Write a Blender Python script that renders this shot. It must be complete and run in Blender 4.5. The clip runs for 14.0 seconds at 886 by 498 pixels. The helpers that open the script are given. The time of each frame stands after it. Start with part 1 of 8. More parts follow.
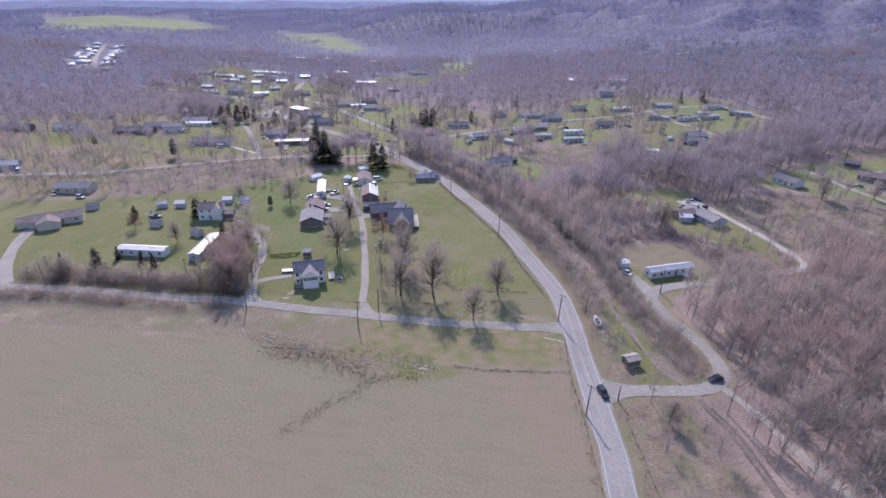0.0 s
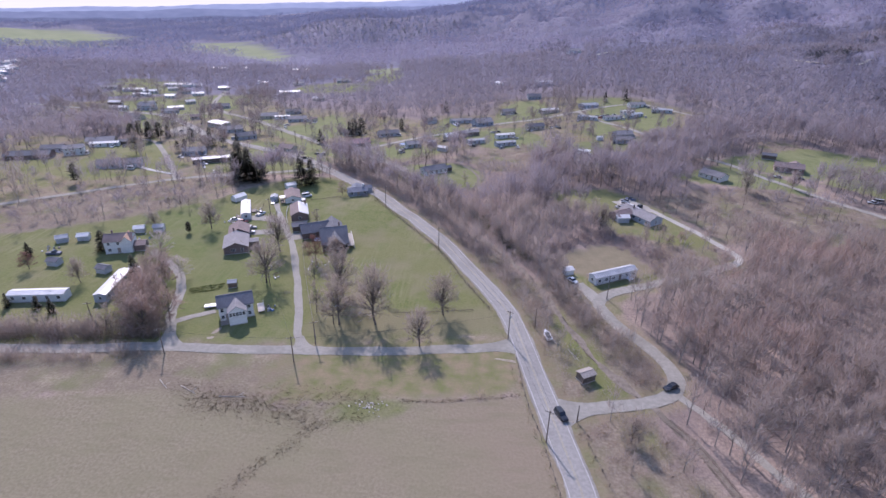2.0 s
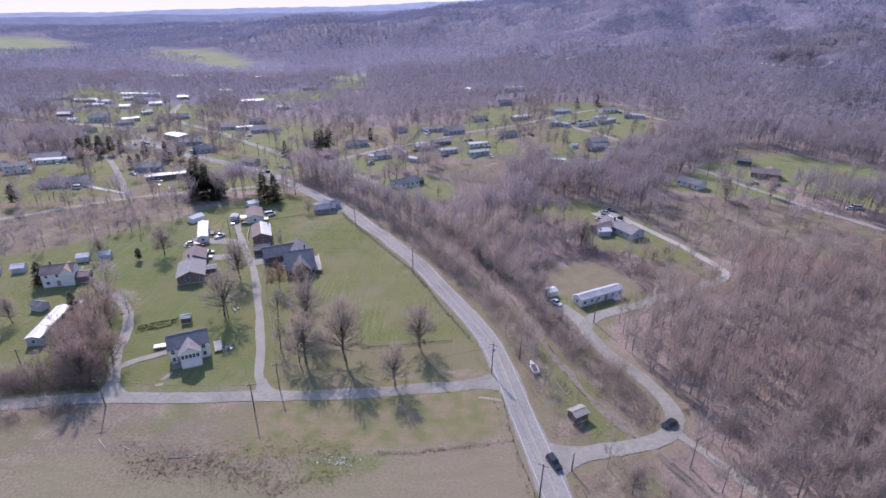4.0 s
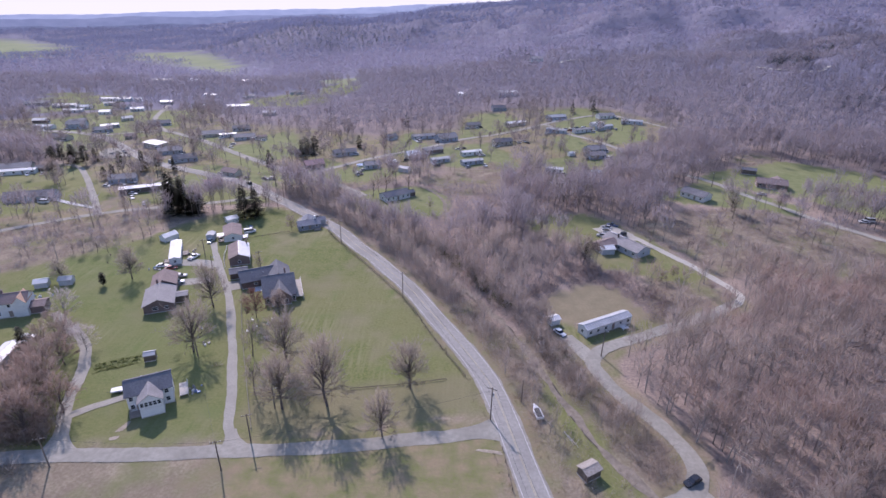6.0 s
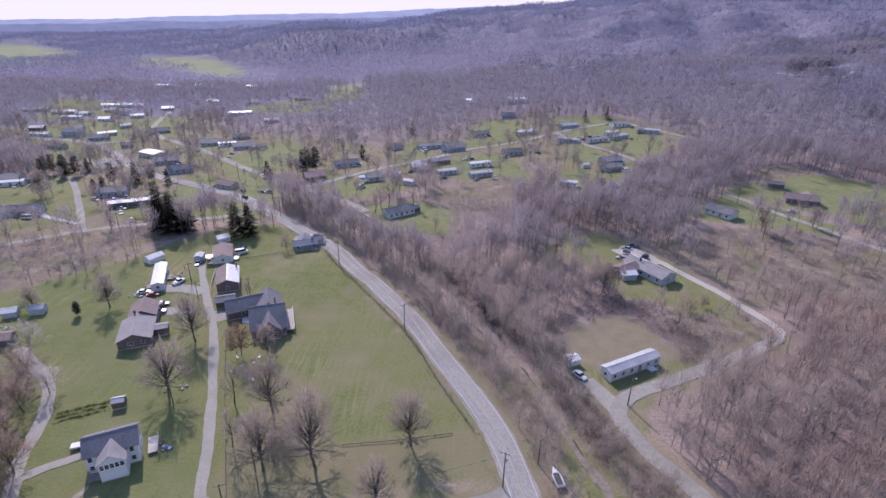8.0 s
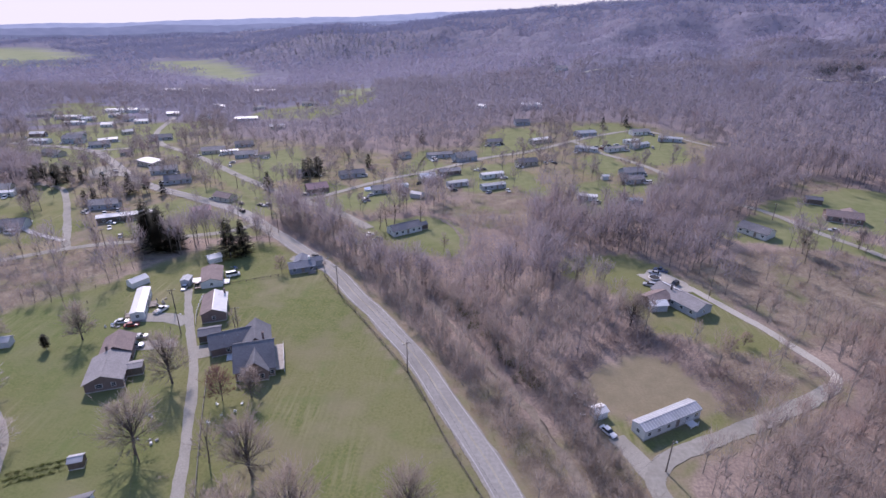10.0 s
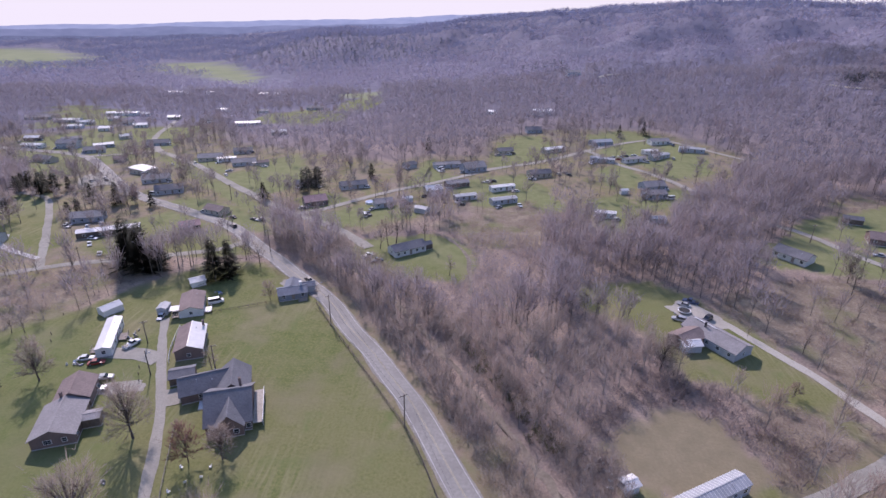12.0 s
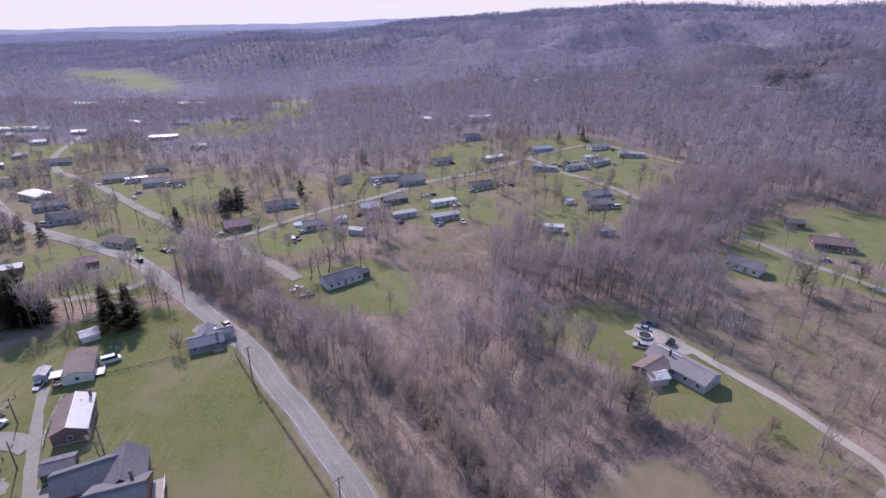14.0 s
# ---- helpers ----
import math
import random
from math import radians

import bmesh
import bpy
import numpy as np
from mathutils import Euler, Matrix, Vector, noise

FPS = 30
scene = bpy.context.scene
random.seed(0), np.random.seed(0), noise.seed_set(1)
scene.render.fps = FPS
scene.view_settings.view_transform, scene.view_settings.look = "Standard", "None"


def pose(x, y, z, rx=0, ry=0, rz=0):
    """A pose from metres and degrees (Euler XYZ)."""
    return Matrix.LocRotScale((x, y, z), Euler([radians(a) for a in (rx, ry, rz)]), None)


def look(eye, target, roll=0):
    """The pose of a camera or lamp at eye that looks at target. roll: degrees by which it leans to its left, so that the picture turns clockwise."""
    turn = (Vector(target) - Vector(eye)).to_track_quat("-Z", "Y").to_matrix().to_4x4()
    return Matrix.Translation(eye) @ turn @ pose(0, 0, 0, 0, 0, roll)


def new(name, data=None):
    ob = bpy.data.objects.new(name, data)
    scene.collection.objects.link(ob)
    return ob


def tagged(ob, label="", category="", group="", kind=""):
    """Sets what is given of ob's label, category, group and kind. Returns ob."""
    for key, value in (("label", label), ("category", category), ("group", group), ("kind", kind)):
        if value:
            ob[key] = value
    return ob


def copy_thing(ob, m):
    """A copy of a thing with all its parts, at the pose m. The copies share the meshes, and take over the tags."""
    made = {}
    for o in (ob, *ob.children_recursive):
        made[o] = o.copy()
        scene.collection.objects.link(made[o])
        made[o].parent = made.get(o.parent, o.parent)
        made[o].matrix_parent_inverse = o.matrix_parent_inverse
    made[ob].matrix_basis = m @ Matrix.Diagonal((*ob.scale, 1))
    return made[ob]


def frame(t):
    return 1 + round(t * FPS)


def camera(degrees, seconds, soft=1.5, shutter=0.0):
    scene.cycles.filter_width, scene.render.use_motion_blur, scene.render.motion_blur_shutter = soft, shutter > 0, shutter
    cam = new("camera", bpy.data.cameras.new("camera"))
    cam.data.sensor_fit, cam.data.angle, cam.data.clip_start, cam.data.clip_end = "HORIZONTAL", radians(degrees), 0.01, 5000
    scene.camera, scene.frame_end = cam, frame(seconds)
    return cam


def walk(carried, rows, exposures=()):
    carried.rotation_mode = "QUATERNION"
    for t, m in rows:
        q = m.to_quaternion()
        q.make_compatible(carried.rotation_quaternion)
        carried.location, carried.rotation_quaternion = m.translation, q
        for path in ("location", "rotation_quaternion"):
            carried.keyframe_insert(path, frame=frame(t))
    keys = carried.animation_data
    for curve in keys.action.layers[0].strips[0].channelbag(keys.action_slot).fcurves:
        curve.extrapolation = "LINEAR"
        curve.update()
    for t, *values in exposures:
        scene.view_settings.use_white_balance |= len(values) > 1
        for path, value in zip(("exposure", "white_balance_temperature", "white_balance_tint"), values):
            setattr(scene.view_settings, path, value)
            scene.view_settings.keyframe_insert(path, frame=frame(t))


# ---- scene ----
cam = camera(78.9, 14.0)
PATH = [
    (0, (4.66, 4.138, 100.295), (4.284, 5.886, 99.4), 1.6),
    (0.5, (3.57, 6.686, 100.235), (3.261, 8.45, 99.343), 1.5),
    (1, (2.915, 9.44, 100.199), (2.619, 11.206, 99.31), 1.3),
    (1.5, (2.491, 12.68, 100.058), (2.216, 14.452, 99.173), 1.1),
    (2, (2.118, 16.291, 99.865), (1.966, 18.082, 98.988), 1.0),
    (2.5, (0.936, 19.706, 100.097), (0.868, 21.504, 99.224), 1.0),
    (3, (0.58, 23.664, 100.131), (0.515, 25.464, 99.261), 1.0),
    (5.5, (-0.455, 45.59, 99.672), (-0.48, 47.397, 98.815), 0.9),
    (6, (-0.436, 50.428, 99.686), (-0.46, 52.236, 98.83), 1.0),
    (6.5, (-0.475, 55.337, 99.539), (-0.503, 57.146, 98.687), 1.0),
    (7, (-0.611, 60.33, 99.373), (-0.646, 62.141, 98.523), 1.0),
    (7.5, (-0.661, 65.275, 99.449), (-0.703, 67.086, 98.601), 0.9),
    (8, (-0.623, 70.678, 99.216), (-0.673, 72.49, 98.372), 0.9),
    (10.5, (-0.736, 97.92, 98.118), (-0.834, 99.735, 97.283), 0.8),
    (11, (-0.82, 103.644, 98.017), (-0.924, 105.458, 97.183), 0.9),
    (11.5, (-1.183, 109.297, 97.419), (-1.294, 111.113, 96.589), 0.9),
    (12, (-1.193, 115.012, 97.208), (-1.312, 116.829, 96.381), 1.0),
    (12.5, (-1.019, 120.753, 97.014), (-1.146, 122.571, 96.19), 1.1),
    (13, (-0.413, 126.609, 96.715), (-0.525, 128.429, 95.893), 1.0),
    (13.5, (-0.839, 132.396, 96.581), (-0.739, 134.22, 95.767), 0.9),
    (14, (-0.83, 138.15, 96.65), (-0.737, 139.975, 95.838), 1.0),
]
walk(cam, [(t, look(e, g, r)) for t, e, g, r in PATH], exposures=[(0.0, 0.67, 6250, 30), (7.0, 0.62, 6310, 31), (14.0, 0.48, 6510, 33)])

# ---- world, sun, exposure ----
SUN_EL, SUN_AZ = 39.0, math.degrees(math.atan2(-0.44, 0.90))   # azimuth from +y towards +x
world = bpy.data.worlds.new("world")
scene.world = world
world.use_nodes = True
wn = world.node_tree.nodes
sky = wn.new("ShaderNodeTexSky")
sky.sky_type, sky.sun_disc = "NISHITA", False
sky.sun_elevation, sky.sun_rotation = radians(SUN_EL), radians(SUN_AZ)
sky.air_density, sky.dust_density, sky.ozone_density = 1.0, 0.2, 3.0
thin_cloud = wn.new("ShaderNodeVectorMath")   # milky air evens out the bright horizon
thin_cloud.operation = "MINIMUM"
thin_cloud.inputs[1].default_value = (3.9, 4.05, 4.3)
world.node_tree.links.new(sky.outputs[0], thin_cloud.inputs[0])
world.node_tree.links.new(thin_cloud.outputs[0], wn["Background"].inputs[0])
wn["Background"].inputs[1].default_value = 0.15
sun = new("sun", bpy.data.lights.new("sun", "SUN"))
sun.data.energy, sun.data.angle, sun.data.color = 2.75, radians(0.55), (1.0, 0.96, 0.92)
sa = radians(SUN_AZ)
sun.matrix_world = look((math.sin(sa) * math.cos(radians(SUN_EL)) * 400, math.cos(sa) * math.cos(radians(SUN_EL)) * 400, math.sin(radians(SUN_EL)) * 400), (0, 0, 0))

# ---- helpers of this scene ----
R = np.random.default_rng(7)


def smooth(a, b, v):
    k = np.clip((v - a) / (b - a), 0, 1)
    return k * k * (3 - 2 * k)


def wave(x, y, s, seed):
    """Smooth noise of about +-1 from a few sines, metres per wave s."""
    g = np.random.default_rng(seed)
    out = 0
    for k in range(6):
        a, p, f = g.uniform(0, 6.283), g.uniform(0, 6.283), g.uniform(0.7, 1.9) * 6.283 / s
        out = out + np.sin((x * np.cos(a) + y * np.sin(a)) * f + p)
    return out / 3.2


def ground_z(x, y):
    """Height of the land: a flat valley floor, falling off to the far left, hills beyond."""
    x, y = np.asarray(x, float), np.asarray(y, float)
    d = np.maximum(0, y - 250)
    d = 700 * (1 - np.exp(-d / 700))
    z = d * (-0.013 + 1.9e-4 * np.clip(x, -300, 150))
    r = np.hypot(x, y - 100)
    az = np.degrees(np.arctan2(x, y - 100))
    front = smooth(-75, -60, -np.abs(az))
    # wooded hills: the height of their crest seen from the valley, and a spur of pines
    el = np.interp(az, (-34, -22.7, -17.2, -13.5, -9.9, -7.6, -2, 2.3, 7, 12, 18, 24, 31, 36, 60), (-5.9, -5.0, -3.75, -3.2, -3.4, -2.9, -1.75, -1.15, -0.8, -0.35, 0.2, 0.3, 0.2, 0.35, 0.3))
    rc = np.interp(az, (-14, -6, 4), (1500, 1700, 1950))
    r0 = np.interp(az, (-15, -4, 8, 20, 34), (1130, 1100, 640, 520, 420))
    crest = 97 + np.tan(np.radians(el)) * rc - z
    k = smooth(r0, rc, r)
    hill = np.maximum(crest, 0) * k * (1 - 0.25 * smooth(rc, rc + 700, r))
    hill = hill - 95 * smooth(2500, 4300, r) + smooth(-11, 0, az) * k * (1 - k) * (180 * (0.45 - np.abs(wave(x, y, 640, 11))) + 62 * wave(x, y, 210, 12)) + 7 * k * wave(x, y, 380, 13) + smooth(14, 34, az) * smooth(330, 800, r) * (1 - k) * 14
    return z + hill * front


def gz(x, y):
    return float(ground_z(x, y))


def ramp_colour(nt, fac, c0, c1):
    n = nt.nodes.new("ShaderNodeMix")
    n.data_type = "RGBA"
    n.inputs["A"].default_value, n.inputs["B"].default_value = (*c0, 1), (*c1, 1)
    nt.links.new(fac, n.inputs["Factor"])
    return n.outputs["Result"]


def mix_colour(nt, fac, a, b):
    n = nt.nodes.new("ShaderNodeMix")
    n.data_type = "RGBA"
    for s, v in (("Factor", fac), ("A", a), ("B", b)):
        if isinstance(v, (int, float)):
            n.inputs[s].default_value = v
        elif isinstance(v, tuple):
            n.inputs[s].default_value = (*v, 1)
        else:
            nt.links.new(v, n.inputs[s])
    return n.outputs["Result"]


def noise_fac(nt, scale, detail=4, lo=0.35, hi=0.65, stretch=None, rough=0.55):
    co = nt.nodes.new("ShaderNodeNewGeometry").outputs["Position"]
    if stretch:
        mp = nt.nodes.new("ShaderNodeMapping")
        mp.inputs["Scale"].default_value = stretch
        nt.links.new(co, mp.inputs["Vector"])
        co = mp.outputs["Vector"]
    n = nt.nodes.new("ShaderNodeTexNoise")
    n.inputs["Scale"].default_value, n.inputs["Detail"].default_value, n.inputs["Roughness"].default_value = scale, detail, rough
    nt.links.new(co, n.inputs["Vector"])
    m = nt.nodes.new("ShaderNodeMapRange")
    m.inputs["From Min"].default_value, m.inputs["From Max"].default_value = lo, hi
    nt.links.new(n.outputs["Fac"], m.inputs["Value"])
    return m.outputs["Result"]


def math_node(nt, op, a, b):
    n = nt.nodes.new("ShaderNodeMath")
    n.operation = op
    for i, v in enumerate((a, b)):
        if isinstance(v, (int, float)):
            n.inputs[i].default_value = v
        else:
            nt.links.new(v, n.inputs[i])
    return n.outputs[0]


def bump(nt, bsdf, fac, strength, dist):
    b = nt.nodes.new("ShaderNodeBump")
    b.inputs["Strength"].default_value, b.inputs["Distance"].default_value = strength, dist
    nt.links.new(fac, b.inputs["Height"])
    nt.links.new(b.outputs["Normal"], bsdf.inputs["Normal"])


def material(name, c0, c1, scale=1.0, rough=0.8, metal=0.0, big=0.08, stain=0.75, relief=0.0, stretch=None, vary=0.0):
    """Two-scale mottled surface: c0 to c1 by fine noise, darkened by stain in large patches; vary: by each object's random."""
    m = bpy.data.materials.new(name)
    m.use_nodes = True
    nt = m.node_tree
    b = nt.nodes["Principled BSDF"]
    f = noise_fac(nt, scale, 5, stretch=stretch)
    col = ramp_colour(nt, f, c0, c1)
    dark = tuple(v * stain for v in c0)
    col = mix_colour(nt, math_node(nt, "MULTIPLY", noise_fac(nt, big, 3, 0.45, 0.75), 0.7), col, dark)
    if vary:
        r = nt.nodes.new("ShaderNodeObjectInfo").outputs["Random"]
        hsv = nt.nodes.new("ShaderNodeHueSaturation")
        nt.links.new(col, hsv.inputs["Color"])
        mr = nt.nodes.new("ShaderNodeMapRange")
        mr.inputs["To Min"].default_value, mr.inputs["To Max"].default_value = 1 - vary, 1 + vary
        nt.links.new(r, mr.inputs["Value"])
        nt.links.new(mr.outputs["Result"], hsv.inputs["Value"])
        col = hsv.outputs["Color"]
    nt.links.new(col, b.inputs["Base Color"])
    b.inputs["Roughness"].default_value, b.inputs["Metallic"].default_value = rough, metal
    if relief:
        bump(nt, b, f, 0.6, relief)
    return m


def tint_material(name, c0, c1, c2, rough=0.9, thin=0.0, sparse=0.0):
    """Twigs and bark: each plant has its own tint from c0 over c1 to c2; sparse: the open share of a spray of fine twigs."""
    m = bpy.data.materials.new(name)
    m.use_nodes = True
    nt = m.node_tree
    b = nt.nodes["Principled BSDF"]
    at = nt.nodes.new("ShaderNodeAttribute")
    at.attribute_name = "tint"
    a = ramp_colour(nt, at.outputs["Fac"], c0, c1)
    k = nt.nodes.new("ShaderNodeMapRange")
    k.inputs["From Min"].default_value = 0.6
    nt.links.new(at.outputs["Fac"], k.inputs["Value"])
    col = mix_colour(nt, k.outputs["Result"], a, c2)
    nt.links.new(col, b.inputs["Base Color"])
    b.inputs["Roughness"].default_value = rough
    b.inputs["Specular IOR Level"].default_value = 0.1
    if thin:
        tr = nt.nodes.new("ShaderNodeBsdfTranslucent")
        nt.links.new(col, tr.inputs["Color"])
        mx = nt.nodes.new("ShaderNodeMixShader")
        mx.inputs[0].default_value = thin
        nt.links.new(b.outputs[0], mx.inputs[1])
        nt.links.new(tr.outputs[0], mx.inputs[2])
        out = mx.outputs[0]
        if sparse:
            my = nt.nodes.new("ShaderNodeMixShader")
            my.inputs[0].default_value = sparse
            nt.links.new(out, my.inputs[1])
            nt.links.new(nt.nodes.new("ShaderNodeBsdfTransparent").outputs[0], my.inputs[2])
            out = my.outputs[0]
        nt.links.new(out, nt.nodes["Material Output"].inputs["Surface"])
    return m


def attribute_fac(nt, name):
    n = nt.nodes.new("ShaderNodeAttribute")
    n.attribute_name = name
    return n.outputs["Fac"]


def tri_mesh(name, verts, tris, tint=None, mats=None, mat_index=None, normals=None):
    """A mesh of triangles from arrays; normals: one for each corner point."""
    me = bpy.data.meshes.new(name)
    verts, tris = np.asarray(verts, np.float32), np.asarray(tris, np.int32)
    me.vertices.add(len(verts))
    me.vertices.foreach_set("co", verts.ravel())
    me.loops.add(tris.size)
    me.loops.foreach_set("vertex_index", tris.ravel())
    me.polygons.add(len(tris))
    me.polygons.foreach_set("loop_start", np.arange(0, tris.size, 3, dtype=np.int32))
    if mat_index is not None:
        me.polygons.foreach_set("material_index", np.asarray(mat_index, np.int32))
    if tint is not None:
        at = me.attributes.new("tint", "FLOAT", "POINT")
        at.data.foreach_set("value", np.asarray(tint, np.float32))
    if normals is not None:
        at = me.attributes.new("custom_normal", "FLOAT_VECTOR", "POINT")
        at.data.foreach_set("vector", np.asarray(normals, np.float32).ravel())
    for m in mats or []:
        me.materials.append(m)
    me.update()
    return me


def crown_normals(tri, bark, rise=0.42):
    """Twigs shade as one soft crown round its middle; wood keeps its own faces."""
    p = tri.reshape(-1, 3)
    flat = np.cross(tri[:, 1] - tri[:, 0], tri[:, 2] - tri[:, 0])
    flat = np.repeat(flat / (np.linalg.norm(flat, axis=1)[:, None] + 1e-12), 3, 0)
    out = (p - [0, 0, rise]) * [1.5, 1.5, 0.8] + [0, 0, 0.42]
    out = out / (np.linalg.norm(out, axis=1)[:, None] + 1e-9) * 0.72 + 0.28 * flat * np.sign((flat * out).sum(1) + 1e-9)[:, None]
    n = np.where(np.repeat(bark, 3)[:, None] == 1, flat, out)
    return n / (np.linalg.norm(n, axis=1)[:, None] + 1e-12)


def part(name, bm, mat, parent, label=""):
    me = bpy.data.meshes.new(name)
    bm.to_mesh(me)
    bm.free()
    me.materials.append(mat)
    ob = new(name, me)
    ob.parent = parent
    return tagged(ob, label)


def box(bm, x0, x1, y0, y1, z0, z1, m=None):
    r = bmesh.ops.create_cube(bm, size=1)["verts"]
    bmesh.ops.scale(bm, verts=r, vec=(x1 - x0, y1 - y0, z1 - z0))
    bmesh.ops.translate(bm, verts=r, vec=((x0 + x1) / 2, (y0 + y1) / 2, (z0 + z1) / 2))
    if m is not None:
        bmesh.ops.transform(bm, matrix=m, verts=r)
    return r


def rod(bm, a, b, r0, r1, n=6):
    """A tapered round bar from a to b."""
    a, b = Vector(a), Vector(b)
    q = (b - a).to_track_quat("Z", "Y").to_matrix().to_4x4()
    r = bmesh.ops.create_cone(bm, cap_ends=True, segments=n, radius1=r0, radius2=r1, depth=(b - a).length)["verts"]
    bmesh.ops.transform(bm, matrix=Matrix.Translation((a + b) / 2) @ q, verts=r)
    return r


def prism(bm, pts, m):
    """An upright closed shape: outline pts in the local xz plane from y0 to y1 given by m as (y0, y1)."""
    lo = [bm.verts.new((x, m[0], z)) for x, z in pts]
    hi = [bm.verts.new((x, m[1], z)) for x, z in pts]
    bm.faces.new(lo)
    bm.faces.new(hi[::-1])
    for i in range(len(pts)):
        j = (i + 1) % len(pts)
        bm.faces.new((lo[j], lo[i], hi[i], hi[j]))
    bmesh.ops.recalc_face_normals(bm, faces=bm.faces[:])


def empty(name, m, label, category, group=""):
    ob = new(name)
    ob.empty_display_size = 0.5
    ob.matrix_world = m
    return tagged(ob, label, category, group)


def inside(poly, x, y):
    """Signed distance in metres to a closed outline, positive inside."""
    p = np.asarray(poly, float)
    q = np.roll(p, -1, 0)
    best, odd = np.full(x.shape, 1e9), np.zeros(x.shape, bool)
    for (ax, ay), (bx, by) in zip(p, q):
        ex, ey = bx - ax, by - ay
        k = np.clip(((x - ax) * ex + (y - ay) * ey) / (ex * ex + ey * ey + 1e-9), 0, 1)
        best = np.minimum(best, np.hypot(x - ax - k * ex, y - ay - k * ey))
        cross = ((ay > y) != (by > y)) & (x < (bx - ax) * (y - ay) / (by - ay + 1e-12) + ax)
        odd ^= cross
    return np.where(odd, best, -best)


def near_line(line, x, y):
    """Distance in metres to an open line."""
    p = np.asarray(line, float)
    best = np.full(x.shape, 1e9)
    for (ax, ay), (bx, by) in zip(p[:-1], p[1:]):
        ex, ey = bx - ax, by - ay
        k = np.clip(((x - ax) * ex + (y - ay) * ey) / (ex * ex + ey * ey + 1e-9), 0, 1)
        best = np.minimum(best, np.hypot(x - ax - k * ex, y - ay - k * ey))
    return best


def spline(line, step=2.0):
    """A smooth line through the points, resampled."""
    p = np.asarray(line, float)
    p = np.vstack([2 * p[0] - p[1], p, 2 * p[-1] - p[-2]])
    out = []
    for i in range(1, len(p) - 2):
        n = max(1, int(np.hypot(*(p[i + 1] - p[i])) / step))
        for k in np.arange(n) / n:
            a, b, c, d = p[i - 1], p[i], p[i + 1], p[i + 2]
            out.append(0.5 * (2 * b + (c - a) * k + (2 * a - 5 * b + 4 * c - d) * k * k + (3 * b - a - 3 * c + d) * k ** 3))
    out.append(p[-2])
    return np.array(out)

# ---- materials ----
ASPHALT = material("asphalt", (0.26, 0.247, 0.226), (0.33, 0.315, 0.288), 1.2, 0.9, big=0.06, stain=0.72)
ASPHALT_OLD = material("worn_asphalt", (0.262, 0.248, 0.212), (0.33, 0.312, 0.27), 0.8, 0.92, big=0.09, stain=0.7)
PALE_GRAVEL = material("pale_gravel", (0.37, 0.345, 0.295), (0.47, 0.44, 0.38), 2.6, 0.95, big=0.12, stain=0.8, relief=0.01)
PALE_WOOD = material("bleached_wood", (0.44, 0.40, 0.34), (0.56, 0.52, 0.45), 2.0, 0.85)
GRAVEL = material("gravel", (0.285, 0.268, 0.23), (0.365, 0.345, 0.298), 2.6, 0.95, big=0.12, stain=0.82, relief=0.01)
SHOULDER = material("gritty_shoulder", (0.24, 0.22, 0.19), (0.34, 0.315, 0.28), 1.2, 0.95, big=0.15, stain=0.6)
CONCRETE = material("concrete", (0.42, 0.41, 0.40), (0.52, 0.51, 0.49), 1.0, 0.9, big=0.2)
LINE = material("road_paint", (0.42, 0.41, 0.40), (0.56, 0.55, 0.53), 1.5, 0.7, stain=0.6)
YELLOW = material("yellow_road_paint", (0.36, 0.32, 0.22), (0.44, 0.40, 0.29), 1.5, 0.7, stain=0.6)
BED = material("old_railbed", (0.17, 0.142, 0.112), (0.26, 0.22, 0.172), 0.7, 0.95, big=0.1, stain=0.65, relief=0.05)
BARK = tint_material("bark", (0.30, 0.27, 0.255), (0.38, 0.35, 0.33), (0.25, 0.215, 0.20))
TWIG = tint_material("bare_twigs", (0.50, 0.434, 0.40), (0.45, 0.38, 0.35), (0.485, 0.365, 0.325), thin=0.55, sparse=0.45)
BARK_DARK = tint_material("dark_bark", (0.115, 0.095, 0.09), (0.15, 0.125, 0.115), (0.11, 0.085, 0.08))
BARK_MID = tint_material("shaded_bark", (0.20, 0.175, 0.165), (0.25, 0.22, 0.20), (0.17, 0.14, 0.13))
# hill twigs are tinted lilac to carry the distance haze
TWIG_HILL_HAZE = tint_material("hazed_hillside_twigs", (0.385, 0.365, 0.475), (0.355, 0.335, 0.44), (0.385, 0.34, 0.42), thin=0.5, sparse=0.5)
# both valley twigs shift to mauve, distance haze mixed into the colour
TWIG_MID_HAZE = tint_material("hazed_valley_twigs", (0.435, 0.39, 0.425), (0.385, 0.342, 0.375), (0.42, 0.335, 0.345), thin=0.5, sparse=0.45)
TWIG_VALE_HAZE = tint_material("hazed_far_valley_twigs", (0.355, 0.333, 0.385), (0.32, 0.298, 0.35), (0.35, 0.295, 0.325), thin=0.5, sparse=0.45)
TWIG_YARD = tint_material("yard_twigs", (0.33, 0.295, 0.305), (0.28, 0.248, 0.26), (0.325, 0.25, 0.25), thin=0.45, sparse=0.3)
NEEDLE = tint_material("needles", (0.29, 0.32, 0.31), (0.31, 0.34, 0.32), (0.31, 0.335, 0.30), thin=0.6, sparse=0.6)
# the farthest twigs go bluest, haze painted into their colour
TWIG_FAR_HAZE = tint_material("hazed_distant_twigs", (0.255, 0.28, 0.42), (0.232, 0.255, 0.39), (0.255, 0.26, 0.385), thin=0.55, sparse=0.4)
# bluer needles for the hill pines, with haze put into the colour
NEEDLE_HILL_HAZE = tint_material("hazed_pine_needles", (0.13, 0.155, 0.175), (0.155, 0.18, 0.20), (0.17, 0.185, 0.21), thin=0.5, sparse=0.3)
